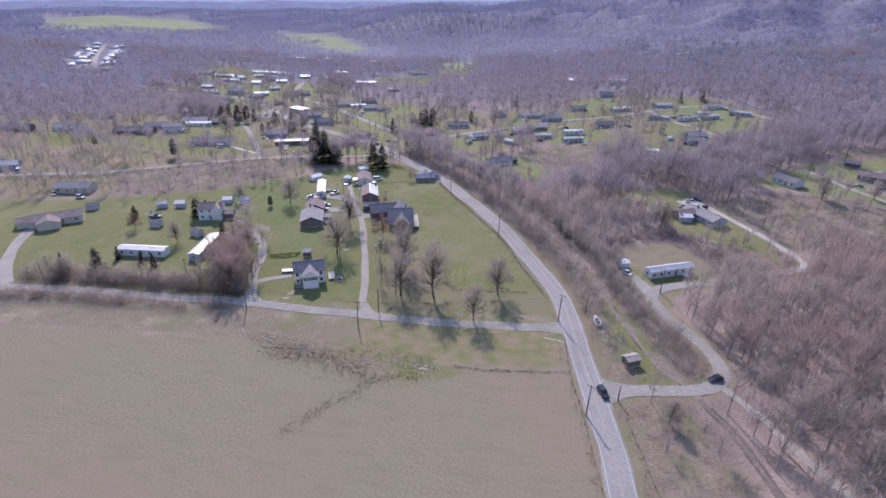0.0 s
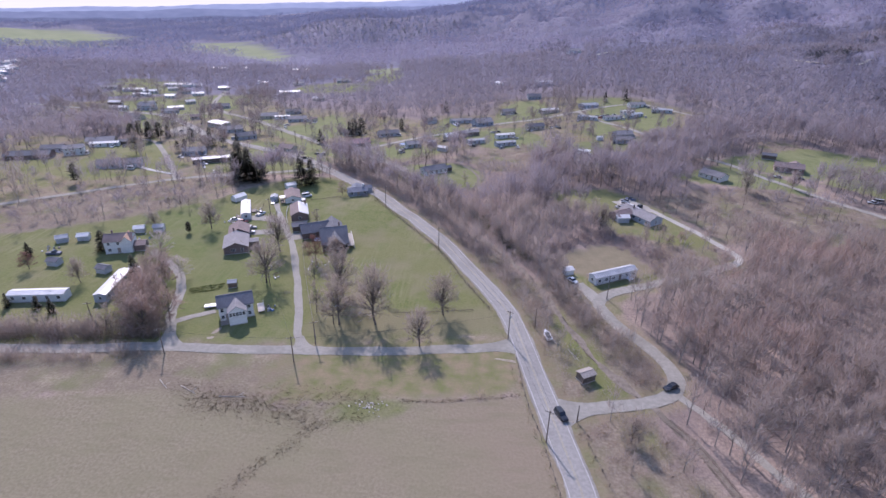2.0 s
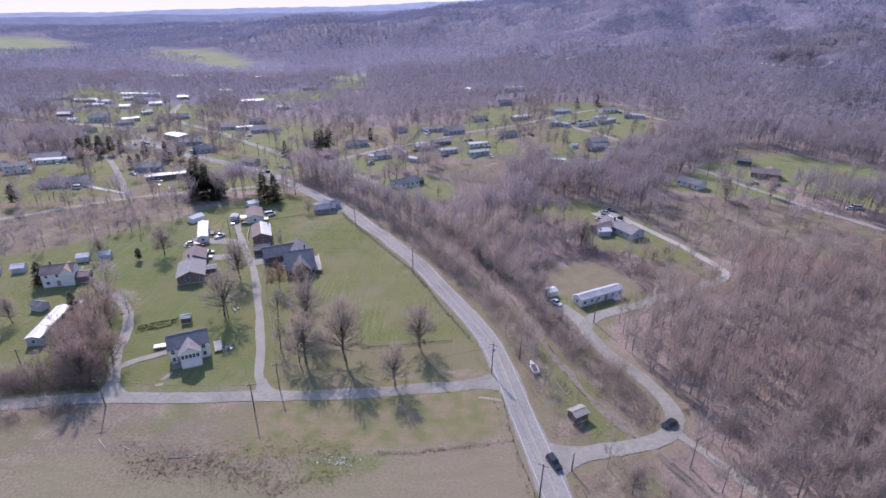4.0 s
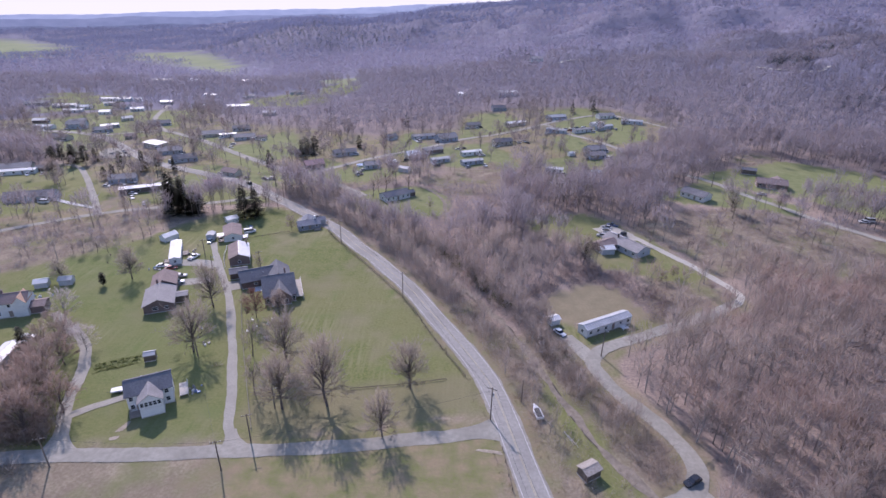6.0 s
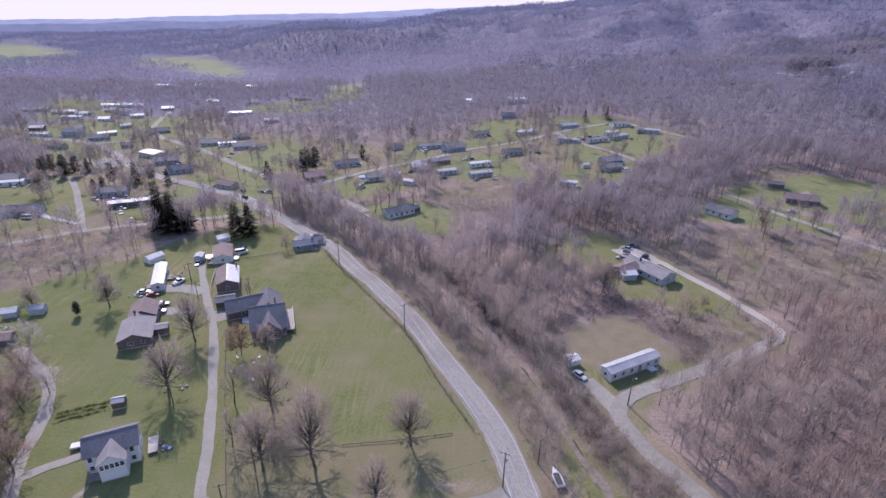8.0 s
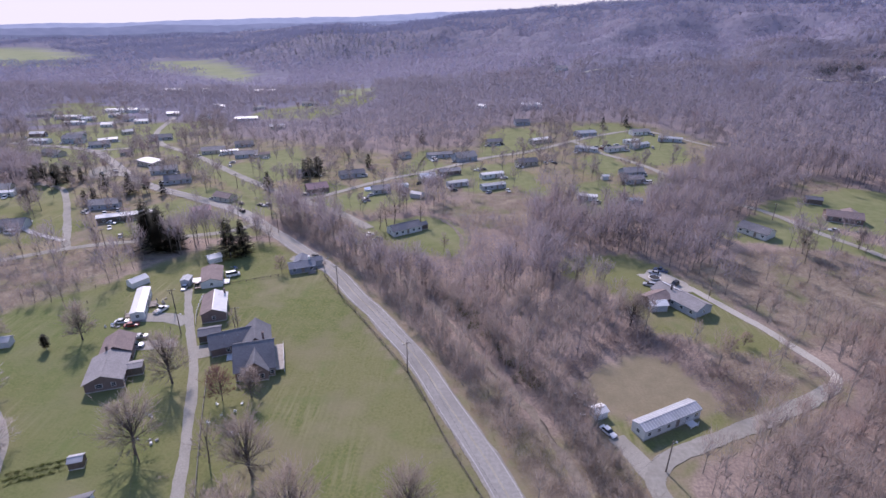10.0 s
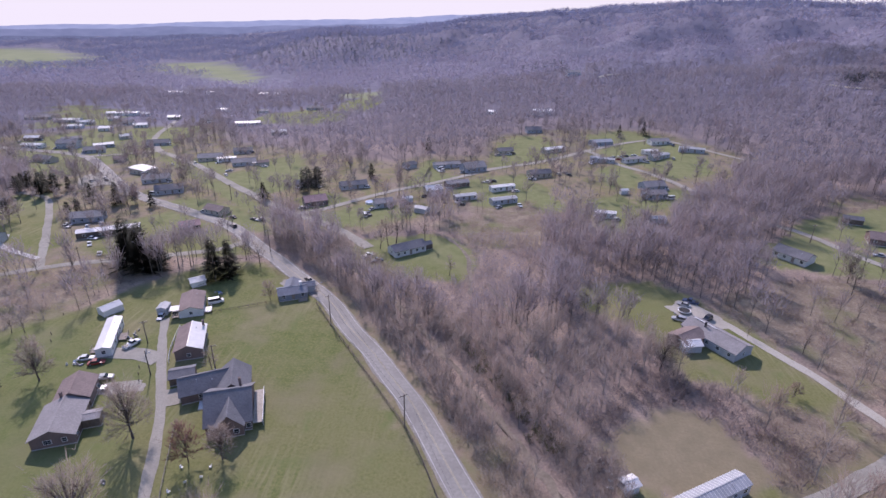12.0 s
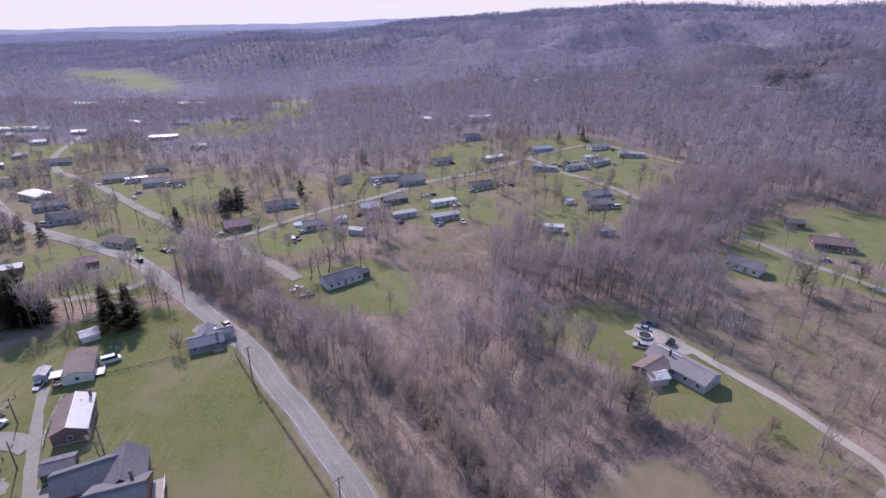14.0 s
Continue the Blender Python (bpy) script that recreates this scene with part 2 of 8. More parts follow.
BUD = tint_material("red_buds", (0.25, 0.13, 0.125), (0.30, 0.17, 0.155), (0.25, 0.14, 0.13), thin=0.5, sparse=0.3)
BLOSSOM = tint_material("pale_blossom", (0.62, 0.56, 0.57), (0.68, 0.62, 0.62), (0.58, 0.50, 0.52), thin=0.5, sparse=0.4)
WEED = tint_material("dry_weeds", (0.32, 0.25, 0.16), (0.24, 0.18, 0.13), (0.15, 0.19, 0.07), thin=0.5)

WHITE_SIDING = material("white_siding", (0.64, 0.645, 0.65), (0.74, 0.745, 0.75), 0.6, 0.55, big=0.5, stain=0.85, stretch=(1, 1, 14))
GREY_SIDING = material("grey_siding", (0.40, 0.42, 0.47), (0.50, 0.52, 0.56), 0.6, 0.6, big=0.5, stain=0.85, stretch=(1, 1, 14))
TAN_SIDING = material("tan_siding", (0.46, 0.42, 0.36), (0.56, 0.52, 0.45), 0.6, 0.6, big=0.5, stain=0.85, stretch=(1, 1, 14))
BRICK_FAR = material("brown_brick", (0.17, 0.122, 0.114), (0.235, 0.172, 0.16), 5.0, 0.85, big=0.4, stain=0.8, stretch=(1, 1, 3))
BLUE_SIDING = material("blue_siding", (0.30, 0.335, 0.41), (0.37, 0.41, 0.48), 0.6, 0.6, big=0.5, stain=0.85, stretch=(1, 1, 14))
SLATE_SIDING = material("slate_blue_siding", (0.19, 0.215, 0.27), (0.25, 0.275, 0.33), 0.6, 0.6, big=0.5, stain=0.85, stretch=(1, 1, 14))
DARK_WOOD = material("dark_wood", (0.12, 0.095, 0.08), (0.19, 0.15, 0.125), 2.0, 0.8, stretch=(1, 1, 0.2))
WOOD = material("weathered_wood", (0.28, 0.24, 0.21), (0.38, 0.34, 0.30), 2.0, 0.85, stretch=(1, 1, 0.2))
SHINGLE_DARK = material("charcoal_shingles", (0.135, 0.135, 0.15), (0.20, 0.20, 0.215), 3.0, 0.85, big=0.3, stain=0.75, relief=0.02)
SHINGLE_SLATE = material("slate_blue_shingles", (0.15, 0.165, 0.20), (0.22, 0.235, 0.275), 3.0, 0.85, big=0.3, stain=0.8, relief=0.02)
SHINGLE_GREY = material("grey_shingles", (0.24, 0.225, 0.225), (0.33, 0.31, 0.31), 3.0, 0.85, big=0.3, stain=0.8, relief=0.02)
SHINGLE_BROWN = material("brown_shingles", (0.20, 0.15, 0.14), (0.28, 0.215, 0.20), 3.0, 0.85, big=0.3, stain=0.8, relief=0.02)
SHINGLE_ROSE = material("faded_red_shingles", (0.36, 0.22, 0.22), (0.46, 0.30, 0.29), 3.0, 0.85, big=0.3, stain=0.8, relief=0.02)
SHINGLE_RUST = material("rust_orange_roof", (0.52, 0.31, 0.21), (0.62, 0.40, 0.28), 2.0, 0.75, big=0.4, stain=0.8)
METAL_WHITE = material("white_metal_roof", (0.64, 0.625, 0.615), (0.76, 0.745, 0.735), 0.8, 0.5, 0.0, big=0.4, stain=0.8)
METAL_GREY = material("grey_metal", (0.36, 0.37, 0.39), (0.46, 0.47, 0.49), 0.8, 0.65, 0.1, big=0.4, stain=0.7)
TRIM = material("white_trim", (0.72, 0.72, 0.72), (0.80, 0.80, 0.80), 2.0, 0.5, stain=0.9)
DOOR = material("door_paint", (0.25, 0.20, 0.18), (0.32, 0.27, 0.24), 2.0, 0.5)
DARK_METAL = material("dark_metal", (0.05, 0.05, 0.055), (0.09, 0.09, 0.095), 3.0, 0.5, 0.4)
RUBBER = material("rubber", (0.025, 0.025, 0.025), (0.045, 0.045, 0.045), 5.0, 0.85)
POLE_WOOD = material("treated_pole", (0.13, 0.105, 0.09), (0.20, 0.165, 0.14), 3.0, 0.9, stretch=(1, 1, 0.15))
TARP_BLUE = material("blue_plastic", (0.10, 0.20, 0.42), (0.16, 0.28, 0.5), 1.0, 0.45)
JUNK = material("scrap", (0.30, 0.29, 0.29), (0.55, 0.55, 0.56), 1.2, 0.6, vary=0.5)
STONE = material("pale_stone", (0.42, 0.38, 0.33), (0.56, 0.52, 0.47), 2.0, 0.9, vary=0.25)


def glass_material():
    m = bpy.data.materials.new("window_glass")
    m.use_nodes = True
    b = m.node_tree.nodes["Principled BSDF"]
    b.inputs["Base Color"].default_value = (0.03, 0.035, 0.045, 1)
    b.inputs["Roughness"].default_value = 0.08
    return m


GLASS = glass_material()


def paint(name, c):
    m = material(name, tuple(v * 0.92 for v in c), c, 0.7, 0.3, stain=0.8)
    m.node_tree.nodes["Principled BSDF"].inputs["Coat Weight"].default_value = 0.5
    return m


# ---- plan ----
MAIN = [(34, -400), (33, -50), (30, 60), (27, 97), (24.5, 112), (19, 139), (13, 168), (7, 184), (-4, 205), (-15, 226), (-23, 238), (-31, 250), (-41, 263), (-53, 281),
        (-71, 300), (-84, 314), (-95, 325), (-107, 338), (-124, 354), (-146, 368), (-168, 381), (-190, 394), (-221, 419), (-269, 470), (-311, 507), (-371, 522), (-480, 545)]
STREET_A = [(14, 155), (3, 152.5), (-8, 150.5), (-30, 147), (-53, 145), (-76, 143), (-96, 142), (-120, 138), (-141, 136), (-161, 133), (-181, 129), (-300, 108), (-450, 85)]
LANE_WEST = [(-92, 143), (-96, 151), (-100.5, 159), (-104, 170), (-108, 179), (-114, 188), (-124, 196), (-134, 203)]
DRIVE_ONE = [(-99, 154), (-93, 159), (-87, 163)]
LANE_MID = [(-50, 146), (-55, 153), (-62, 174), (-71, 197), (-80, 218), (-90, 236), (-97.5, 250), (-102, 259), (-104, 263)]
LANE_MID_SPUR = [(-93, 240), (-100, 242.5), (-113, 242)]
ROAD_EAST = [(21, 126), (29, 128), (37, 130), (48, 133), (55, 136.5), (58.5, 143), (58, 150), (53, 161), (48, 168.5), (44.5, 177), (43.5, 184), (48, 190), (57, 195), (66, 199.5), (79, 206), (92, 213), (104, 220.5)]
SPUR_EAST = [(44, 183), (41, 190), (38, 197)]
DRIVE_EAST = [(104, 220), (108, 226), (106.5, 233), (103, 241), (99.5, 250), (95, 258), (90, 267), (85, 276), (79, 284)]
TRACK_EAST = [(57, 137), (62, 130), (66, 124), (69, 118), (72, 112), (77, 104), (90, 80), (110, 40)]
RAILBED = [(70, 70), (58, 113), (52, 126), (43, 140), (36, 152), (31, 167), (25, 186), (17, 206), (5, 226), (-7, 247), (-17, 263), (-34, 289), (-55, 313), (-80, 338)]
ROAD_CREEK = [(-420, 150), (-330, 203), (-286, 222), (-262, 232), (-235, 244), (-204, 273), (-184, 291), (-166, 302), (-142, 311), (-115, 322), (-104, 334)]
LANE_HILL = [(-176, 297), (-198, 328), (-227, 367), (-249, 392), (-275, 402)]
LANE_HILL_SPUR = [(-184, 306), (-205, 315), (-222, 326)]
ROAD_B = [(-48, 330), (-58, 341), (-69, 352), (-84, 364), (-95, 371), (-112, 385), (-128, 401), (-159, 431), (-199, 473), (-237, 507), (-262, 530), (-300, 590), (-330, 680)]
LANE_C = [(-95, 371), (-85, 378), (-76, 388), (-64, 402), (-53, 413), (-42, 422), (-25, 435), (-8, 450), (10, 466), (36, 480), (57, 495), (80, 515), (99, 529), (118, 540)]
LANE_D = [(79, 512), (92, 477), (105, 458), (116, 437), (123, 417)]
LANE_E = [(118, 540), (138, 544), (157, 518), (179, 487)]
LANE_B_WEST = [(-258, 524), (-287, 512), (-306, 504)]
LANE_N = [(135, 380), (145, 369), (155, 356), (162, 339), (173, 320), (182, 303), (192, 289), (215, 262), (260, 225)]
TOWN_STREET = [(-600, 615), (-640, 660), (-700, 725), (-790, 830), (-880, 945)]
HILL_DRIVE = [(352, 716), (362, 694), (378, 678), (398, 672), (420, 690)]
HILL_YARD = [(150, 862), (162, 872), (178, 876), (190, 870)]
ROADS = [(MAIN, 5.5), (STREET_A, 4), (LANE_WEST, 3), (LANE_MID, 3), (ROAD_EAST, 3), (SPUR_EAST, 4), (DRIVE_EAST, 3), (TRACK_EAST, 2.5), (RAILBED, 2), (ROAD_CREEK, 3), (LANE_HILL, 3),
         (ROAD_B, 4), (LANE_C, 3.5), (LANE_D, 3), (LANE_E, 3), (LANE_N, 3), (HILL_DRIVE, 4), (TOWN_STREET, 13), (HILL_YARD, 6)]

FIELD = [(-900, -400), (30, -400), (28, 60), (23.5, 97), (20, 112), (15, 130), (11, 132), (-18, 127), (-34, 125), (-57, 120), (-80, 124), (-106, 120), (-132, 115), (-160, 111), (-900, 60)]
VERGE = [(-900, 40), (-160, 111), (-106, 120), (-57, 120), (11, 132), (16, 136), (12, 158), (-96, 146), (-181, 133), (-900, 80)]
BLOCK = [(12, 160), (4.5, 179), (-15, 217), (-42.5, 259), (-59.5, 284), (-88, 312), (-112, 308), (-127, 286), (-138, 262), (-152, 246), (-169, 232), (-199, 214), (-234, 199), (-290, 182), (-420, 138), (-420, 92), (-181, 132), (-141, 139), (-96, 144), (-53, 148)]
NEAR_LAWNS = [[(35, 207), (37, 199), (43, 192), (58, 195), (71, 203), (67, 210), (60, 205), (47, 199), (40, 206)], [(46, 184), (55, 190), (51, 184), (48, 177)],
              [(-62, 324), (-52, 338), (-26, 347), (-12, 343), (-3, 331), (-2, 312), (-7, 299), (-25, 301), (-45, 307)],
              [(36, 296), (48, 304), (66, 306), (78, 297), (83, 287), (92, 272), (100, 250), (104, 238), (95, 236), (80, 238), (62, 246), (60, 258), (50, 275), (38, 285)],
              [(25, 172), (29, 178), (35, 166), (40, 153), (44, 136), (35, 130.5), (31, 142), (27.5, 158)],
              [(-36, 122), (-25, 127), (-14, 126.5), (-18, 120), (-28, 114), (-35, 116.5)]]
EAST_LAWNS = [[(148, 361), (163, 378), (191, 389), (218, 404), (262, 380), (262, 348), (206, 343), (192, 334), (181, 341), (168, 350)],
              [(112, 336), (136, 349), (149, 359), (162, 346), (175, 334), (184, 319), (175, 306), (162, 316), (143, 319), (124, 322)],
              [(196, 331), (206, 341), (262, 345), (262, 300), (222, 300)]]
COURT_LAWNS = [[(-45, 439), (-38, 488), (-34, 490), (-24, 455), (-12, 445), (-17, 434), (-37, 416), (-43, 426)],
               [(6, 494), (14, 533), (27, 566), (49, 562), (58, 538), (53, 495), (33, 482), (10, 464), (6, 472)],
               [(84, 568), (120, 575), (141, 552), (156, 488), (146, 454), (121, 443), (109, 471), (87, 506)],
               [(77, 461), (97, 483), (101, 445), (89, 425), (81, 421), (74, 431)],
               [(87, 407), (111, 424), (127, 420), (112, 401), (92, 388), (84, 390)],
               [(60, 401), (80, 414), (85, 394), (76, 355), (63, 350), (60, 369)],
               [(-17, 434), (3, 446), (30, 452), (43, 405), (47, 384), (35, 383), (28, 402), (16, 388), (-1, 391), (-16, 412)]]
ROAD_LAWNS = [[(-118, 314), (-97, 318), (-110, 334), (-135, 355), (-163, 372), (-180, 352), (-176, 318), (-160, 312), (-140, 317)],
              [(-275, 531), (-254, 522), (-180, 448), (-128, 395), (-102, 370), (-83, 345), (-101, 355), (-141, 393), (-172, 426), (-226, 481)],
              [(-176, 391), (-155, 394), (-132, 381), (-113, 365), (-95, 343), (-117, 347), (-141, 367)],
              [(-171, 440), (-167, 455), (-152, 459), (-161, 490), (-138, 509), (-116, 455), (-109, 424), (-121, 407), (-127, 400)],
              [(-215, 487), (-179, 456), (-173, 450), (-170, 461), (-191, 484), (-213, 497)],
              [(-101, 394), (-94, 413), (-80, 406), (-69, 394), (-82, 380), (-92, 375)],
              [(-88, 369), (-67, 386), (-52, 394), (-40, 387), (-26, 388), (-28, 376), (-37, 369), (-50, 358), (-65, 355), (-75, 349)]]
WEST_LAWNS = [[(-350, 623), (-321, 642), (-283, 652), (-266, 616), (-263, 567), (-253, 533), (-281, 534), (-311, 564)],
              [(-183, 310), (-229, 285), (-262, 300), (-262, 340), (-300, 387), (-254, 402), (-212, 354), (-184, 325)],
              [(-280, 283), (-232, 272), (-263, 300), (-268, 337), (-309, 320)],
              [(-371, 315), (-322, 330), (-292, 297), (-322, 275)],
              [(-344, 470), (-400, 560), (-380, 620), (-330, 590), (-262, 500), (-280, 440)],
              [(-248, 687), (-243, 733), (-198, 743), (-144, 696), (-146, 663), (-169, 649), (-213, 655)],
              [(-168, 728), (-177, 809), (-141, 850), (-123, 777), (-131, 719)],
              [(-437, 612), (-520, 770), (-420, 740), (-380, 650)]]
LAWNS = [BLOCK] + NEAR_LAWNS + EAST_LAWNS + COURT_LAWNS + ROAD_LAWNS + WEST_LAWNS
TAN_LOT = [(31, 214), (40, 226), (52, 233), (63, 228), (68, 214), (71, 211), (62, 206), (47, 200), (36, 206)]
SCRUBS = [[(82, 290), (121, 312), (163, 313), (192, 289), (215, 258), (200, 225), (163, 235), (132, 245), (106, 240), (98, 262)],
          [(-8, 335), (0, 372), (-10, 395), (40, 400), (55, 380), (30, 345), (5, 330)],
          [(66, 205), (75, 235), (62, 246), (104, 236), (108, 222), (84, 210)],
          [(18, 128), (30, 60), (70, 60), (55, 112), (46, 131)],
          [(15, 165), (22, 128), (50, 134), (56, 145), (44, 172), (40, 200), (20, 200), (5, 222), (-5, 214), (8, 186)],
          [(-100, 125), (-78, 127), (-57, 123), (-44, 127), (-48, 141), (-96, 138.5)],
          [(-212, 212), (-169, 233), (-140, 262), (-126, 302), (-150, 306), (-204, 270), (-232, 238)],
          [(-26, 360), (-11, 372), (16, 384), (34, 376), (34, 352), (27, 335), (4, 338)],
          [(182, 384), (192, 420), (222, 416), (218, 398)]]
FAR_FIELDS = [[(-395, 1045), (-435, 1180), (-600, 1400), (-740, 1410), (-710, 1250), (-548, 1165)],
              [(-1248, 1162), (-974, 1254), (-906, 1418), (-1300, 1750), (-1700, 1600)],
              [(-135, 800), (-150, 900), (-215, 890)]]


# dark pines on the hillsides: x, y, two radii, number
PINE_GROVES = [(380, 706, 26, 22, 60), (462, 776, 26, 14, 34), (92, 985, 34, 30, 40), (116, 945, 8, 24, 14), (352, 550, 12, 12, 12), (385, 560, 14, 10, 12)]


FRESH = [(-97, 148), (-57, 150), (-68, 178), (-84, 205), (-94, 238), (-150, 262), (-160, 215), (-122, 205), (-110, 182)]
WET = [(-37, 120.5), (-34, 125.5), (-25, 127), (-13, 126.5), (-15, 122), (-24, 119), (-31, 117)]


# ---- neighbourhood ----
# buildings beyond the near lawns: x, y, direction, length, width, height, rise, wall, roof
FAR_HOUSES = []
FAR_HOUSES += [(-5, 462, 30, 15, 10, 3.2, 2.6, BLUE_SIDING, SHINGLE_GREY), (-23, 470, 20, 18, 6, 2.8, 1.0, GREY_SIDING, SHINGLE_GREY), (-27, 412, 25, 10, 7, 3, 1.8, TAN_SIDING, METAL_WHITE), (-14, 426, 25, 14, 6, 2.8, 1.2, BRICK_FAR, SHINGLE_GREY)]
FAR_HOUSES += [(-90, 389, 30, 12, 8.5, 3.0, 2.2, BRICK_FAR, SHINGLE_ROSE), (-105, 423, 20, 14, 7, 2.8, 1.6, WHITE_SIDING, SHINGLE_DARK), (-76, 421, 25, 16, 7, 2.8, 1.6, GREY_SIDING, SHINGLE_DARK), (-52, 388, 25, 10, 7, 2.8, 1.6, GREY_SIDING, SHINGLE_GREY)]
FAR_HOUSES += [(-40, 396, 20, 5.5, 4, 2.4, 0.6, WHITE_SIDING, METAL_WHITE), (-30, 379, -20, 7, 4.5, 2.6, 0.8, GREY_SIDING, METAL_GREY), (-8, 401, 25, 13, 4.4, 2.8, 0.5, GREY_SIDING, METAL_GREY), (13, 419, 25, 15, 4.4, 2.8, 0.5, WHITE_SIDING, METAL_WHITE)]
FAR_HOUSES += [(13, 396, 25, 15, 4.6, 2.8, 0.6, GREY_SIDING, METAL_GREY), (37, 448, 20, 14, 7, 2.8, 1.8, TAN_SIDING, SHINGLE_DARK), (53, 512, 30, 18, 6, 2.9, 0.8, TAN_SIDING, METAL_WHITE), (91, 532, 20, 17, 7, 2.9, 1.4, BLUE_SIDING, METAL_GREY), (83, 483, -20, 16, 4.6, 2.8, 0.6, GREY_SIDING, METAL_GREY)]
FAR_HOUSES += [(104, 483, 25, 17, 4.6, 2.8, 0.6, WHITE_SIDING, SHINGLE_GREY), (123, 491, 35, 17, 4.6, 2.8, 0.6, GREY_SIDING, METAL_GREY), (120, 504, 20, 11, 4.4, 2.8, 0.5, WHITE_SIDING, METAL_WHITE), (134, 532, 15, 15, 7, 2.9, 1.5, WHITE_SIDING, SHINGLE_GREY), (150, 507, -15, 17, 5, 2.8, 0.7, GREY_SIDING, METAL_GREY)]
FAR_HOUSES += [(100, 424, 20, 13.5, 8, 3, 2.0, BLUE_SIDING, SHINGLE_GREY), (97, 409, 15, 12, 7, 2.9, 1.6, BLUE_SIDING, SHINGLE_GREY), (64, 377, -10, 10.5, 4.2, 2.8, 0.5, WHITE_SIDING, METAL_WHITE), (82, 415, 10, 4.5, 3.2, 2.4, 0.5, WHITE_SIDING, METAL_WHITE), (88, 371, 5, 8, 4.2, 2.7, 0.5, GREY_SIDING, METAL_GREY)]
FAR_HOUSES += [(44, 580, 10, 13, 8, 3, 2, BLUE_SIDING, SHINGLE_DARK), (59, 660, 10, 22, 11, 4.5, 1.2, GREY_SIDING, METAL_WHITE), (17, 508, 20, 12, 7, 2.8, 1.5, TAN_SIDING, SHINGLE_DARK), (9, 673, -30, 10, 6, 3, 1.2, WHITE_SIDING, METAL_WHITE), (-48, 468, 40, 8, 6, 2.8, 1.6, GREY_SIDING, SHINGLE_DARK)]
FAR_HOUSES += [(-167, 477, 20, 16, 8, 2.9, 1.8, GREY_SIDING, SHINGLE_GREY), (-199, 492, 20, 17, 9, 3, 2, TAN_SIDING, SHINGLE_GREY), (-185, 488, 25, 13, 4.4, 2.8, 0.5, WHITE_SIDING, METAL_WHITE), (-184, 515, 20, 14, 7, 2.9, 1.6, GREY_SIDING, SHINGLE_DARK), (-153, 476, 30, 7.5, 5, 2.6, 1, TAN_SIDING, SHINGLE_BROWN)]
FAR_HOUSES += [(-274, 551, 20, 18, 9, 3, 2, GREY_SIDING, SHINGLE_DARK), (-227, 453, -25, 17, 10, 3.6, 0.5, TAN_SIDING, METAL_WHITE), (-205, 431, 25, 16, 9, 3, 2, GREY_SIDING, SHINGLE_GREY), (-183, 407, 25, 15, 9, 3, 2, GREY_SIDING, SHINGLE_DARK), (-137, 371, -20, 11, 7, 2.8, 1.6, TAN_SIDING, SHINGLE_BROWN), (-139, 347, 30, 9, 7, 2.8, 1.4, BRICK_FAR, SHINGLE_ROSE)]
FAR_HOUSES += [(-267, 489, 30, 9, 6, 2.8, 1.4, TAN_SIDING, SHINGLE_BROWN), (-342, 535, 10, 16, 9, 4.6, 2.4, GREY_SIDING, SHINGLE_GREY), (-310, 521, 30, 15, 8, 3, 2, GREY_SIDING, SHINGLE_GREY), (-316, 541, 35, 15, 6, 2.9, 1, BLUE_SIDING, METAL_WHITE), (-369, 530, 5, 17, 6, 2.9, 1, WHITE_SIDING, METAL_WHITE), (-323, 485, -15, 17, 8, 3, 1.8, TAN_SIDING, SHINGLE_DARK)]
FAR_HOUSES += [(-196, 355, 20, 14.5, 8, 3.2, 1.8, BLUE_SIDING, SHINGLE_GREY), (-173, 337, 26, 26, 5.4, 3.0, 0.7, DARK_WOOD, METAL_WHITE), (-403, 622, 10, 19, 6, 3, 0.9, WHITE_SIDING, METAL_WHITE), (-474, 667, 15, 26, 9, 3, 1.6, TAN_SIDING, SHINGLE_GREY), (-433, 655, 10, 26, 8, 3, 1.2, GREY_SIDING, METAL_WHITE), (-407, 708, 12, 34, 9, 3.4, 1.2, WHITE_SIDING, METAL_WHITE)]
FAR_HOUSES += [(-446, 900, 5, 29, 10, 4, 1.2, WHITE_SIDING, METAL_WHITE), (-401, 910, 10, 12, 8, 4, 1.2, WHITE_SIDING, METAL_WHITE), (-312, 757, -10, 17, 8, 3.2, 1.2, WHITE_SIDING, METAL_WHITE), (-236, 648, 20, 24, 8, 3.2, 1.2, GREY_SIDING, METAL_WHITE), (-313, 915, 8, 34, 9, 3.6, 1.2, GREY_SIDING, METAL_WHITE), (-196, 747, 10, 19, 8, 3, 1.8, GREY_SIDING, SHINGLE_GREY), (-184, 594, 15, 13, 7, 3, 1.4, TAN_SIDING, METAL_GREY)]
FAR_HOUSES += [(-225, 319, 17, 24, 9, 3.0, 2.0, GREY_SIDING, SHINGLE_DARK), (-282, 382, 20, 19, 9, 3.0, 2, TAN_SIDING, SHINGLE_GREY), (-264, 381, 20, 6, 5, 2.6, 1, DARK_WOOD, SHINGLE_DARK), (-297, 333, 17, 27, 9, 3, 2, BRICK_FAR, SHINGLE_DARK), (-345, 325, 15, 20, 9, 3, 2, GREY_SIDING, SHINGLE_GREY), (-297, 354, 15, 14, 8, 3, 1.6, GREY_SIDING, SHINGLE_DARK), (-375, 311, 12, 20, 8, 3, 2, BRICK_FAR, SHINGLE_DARK)]
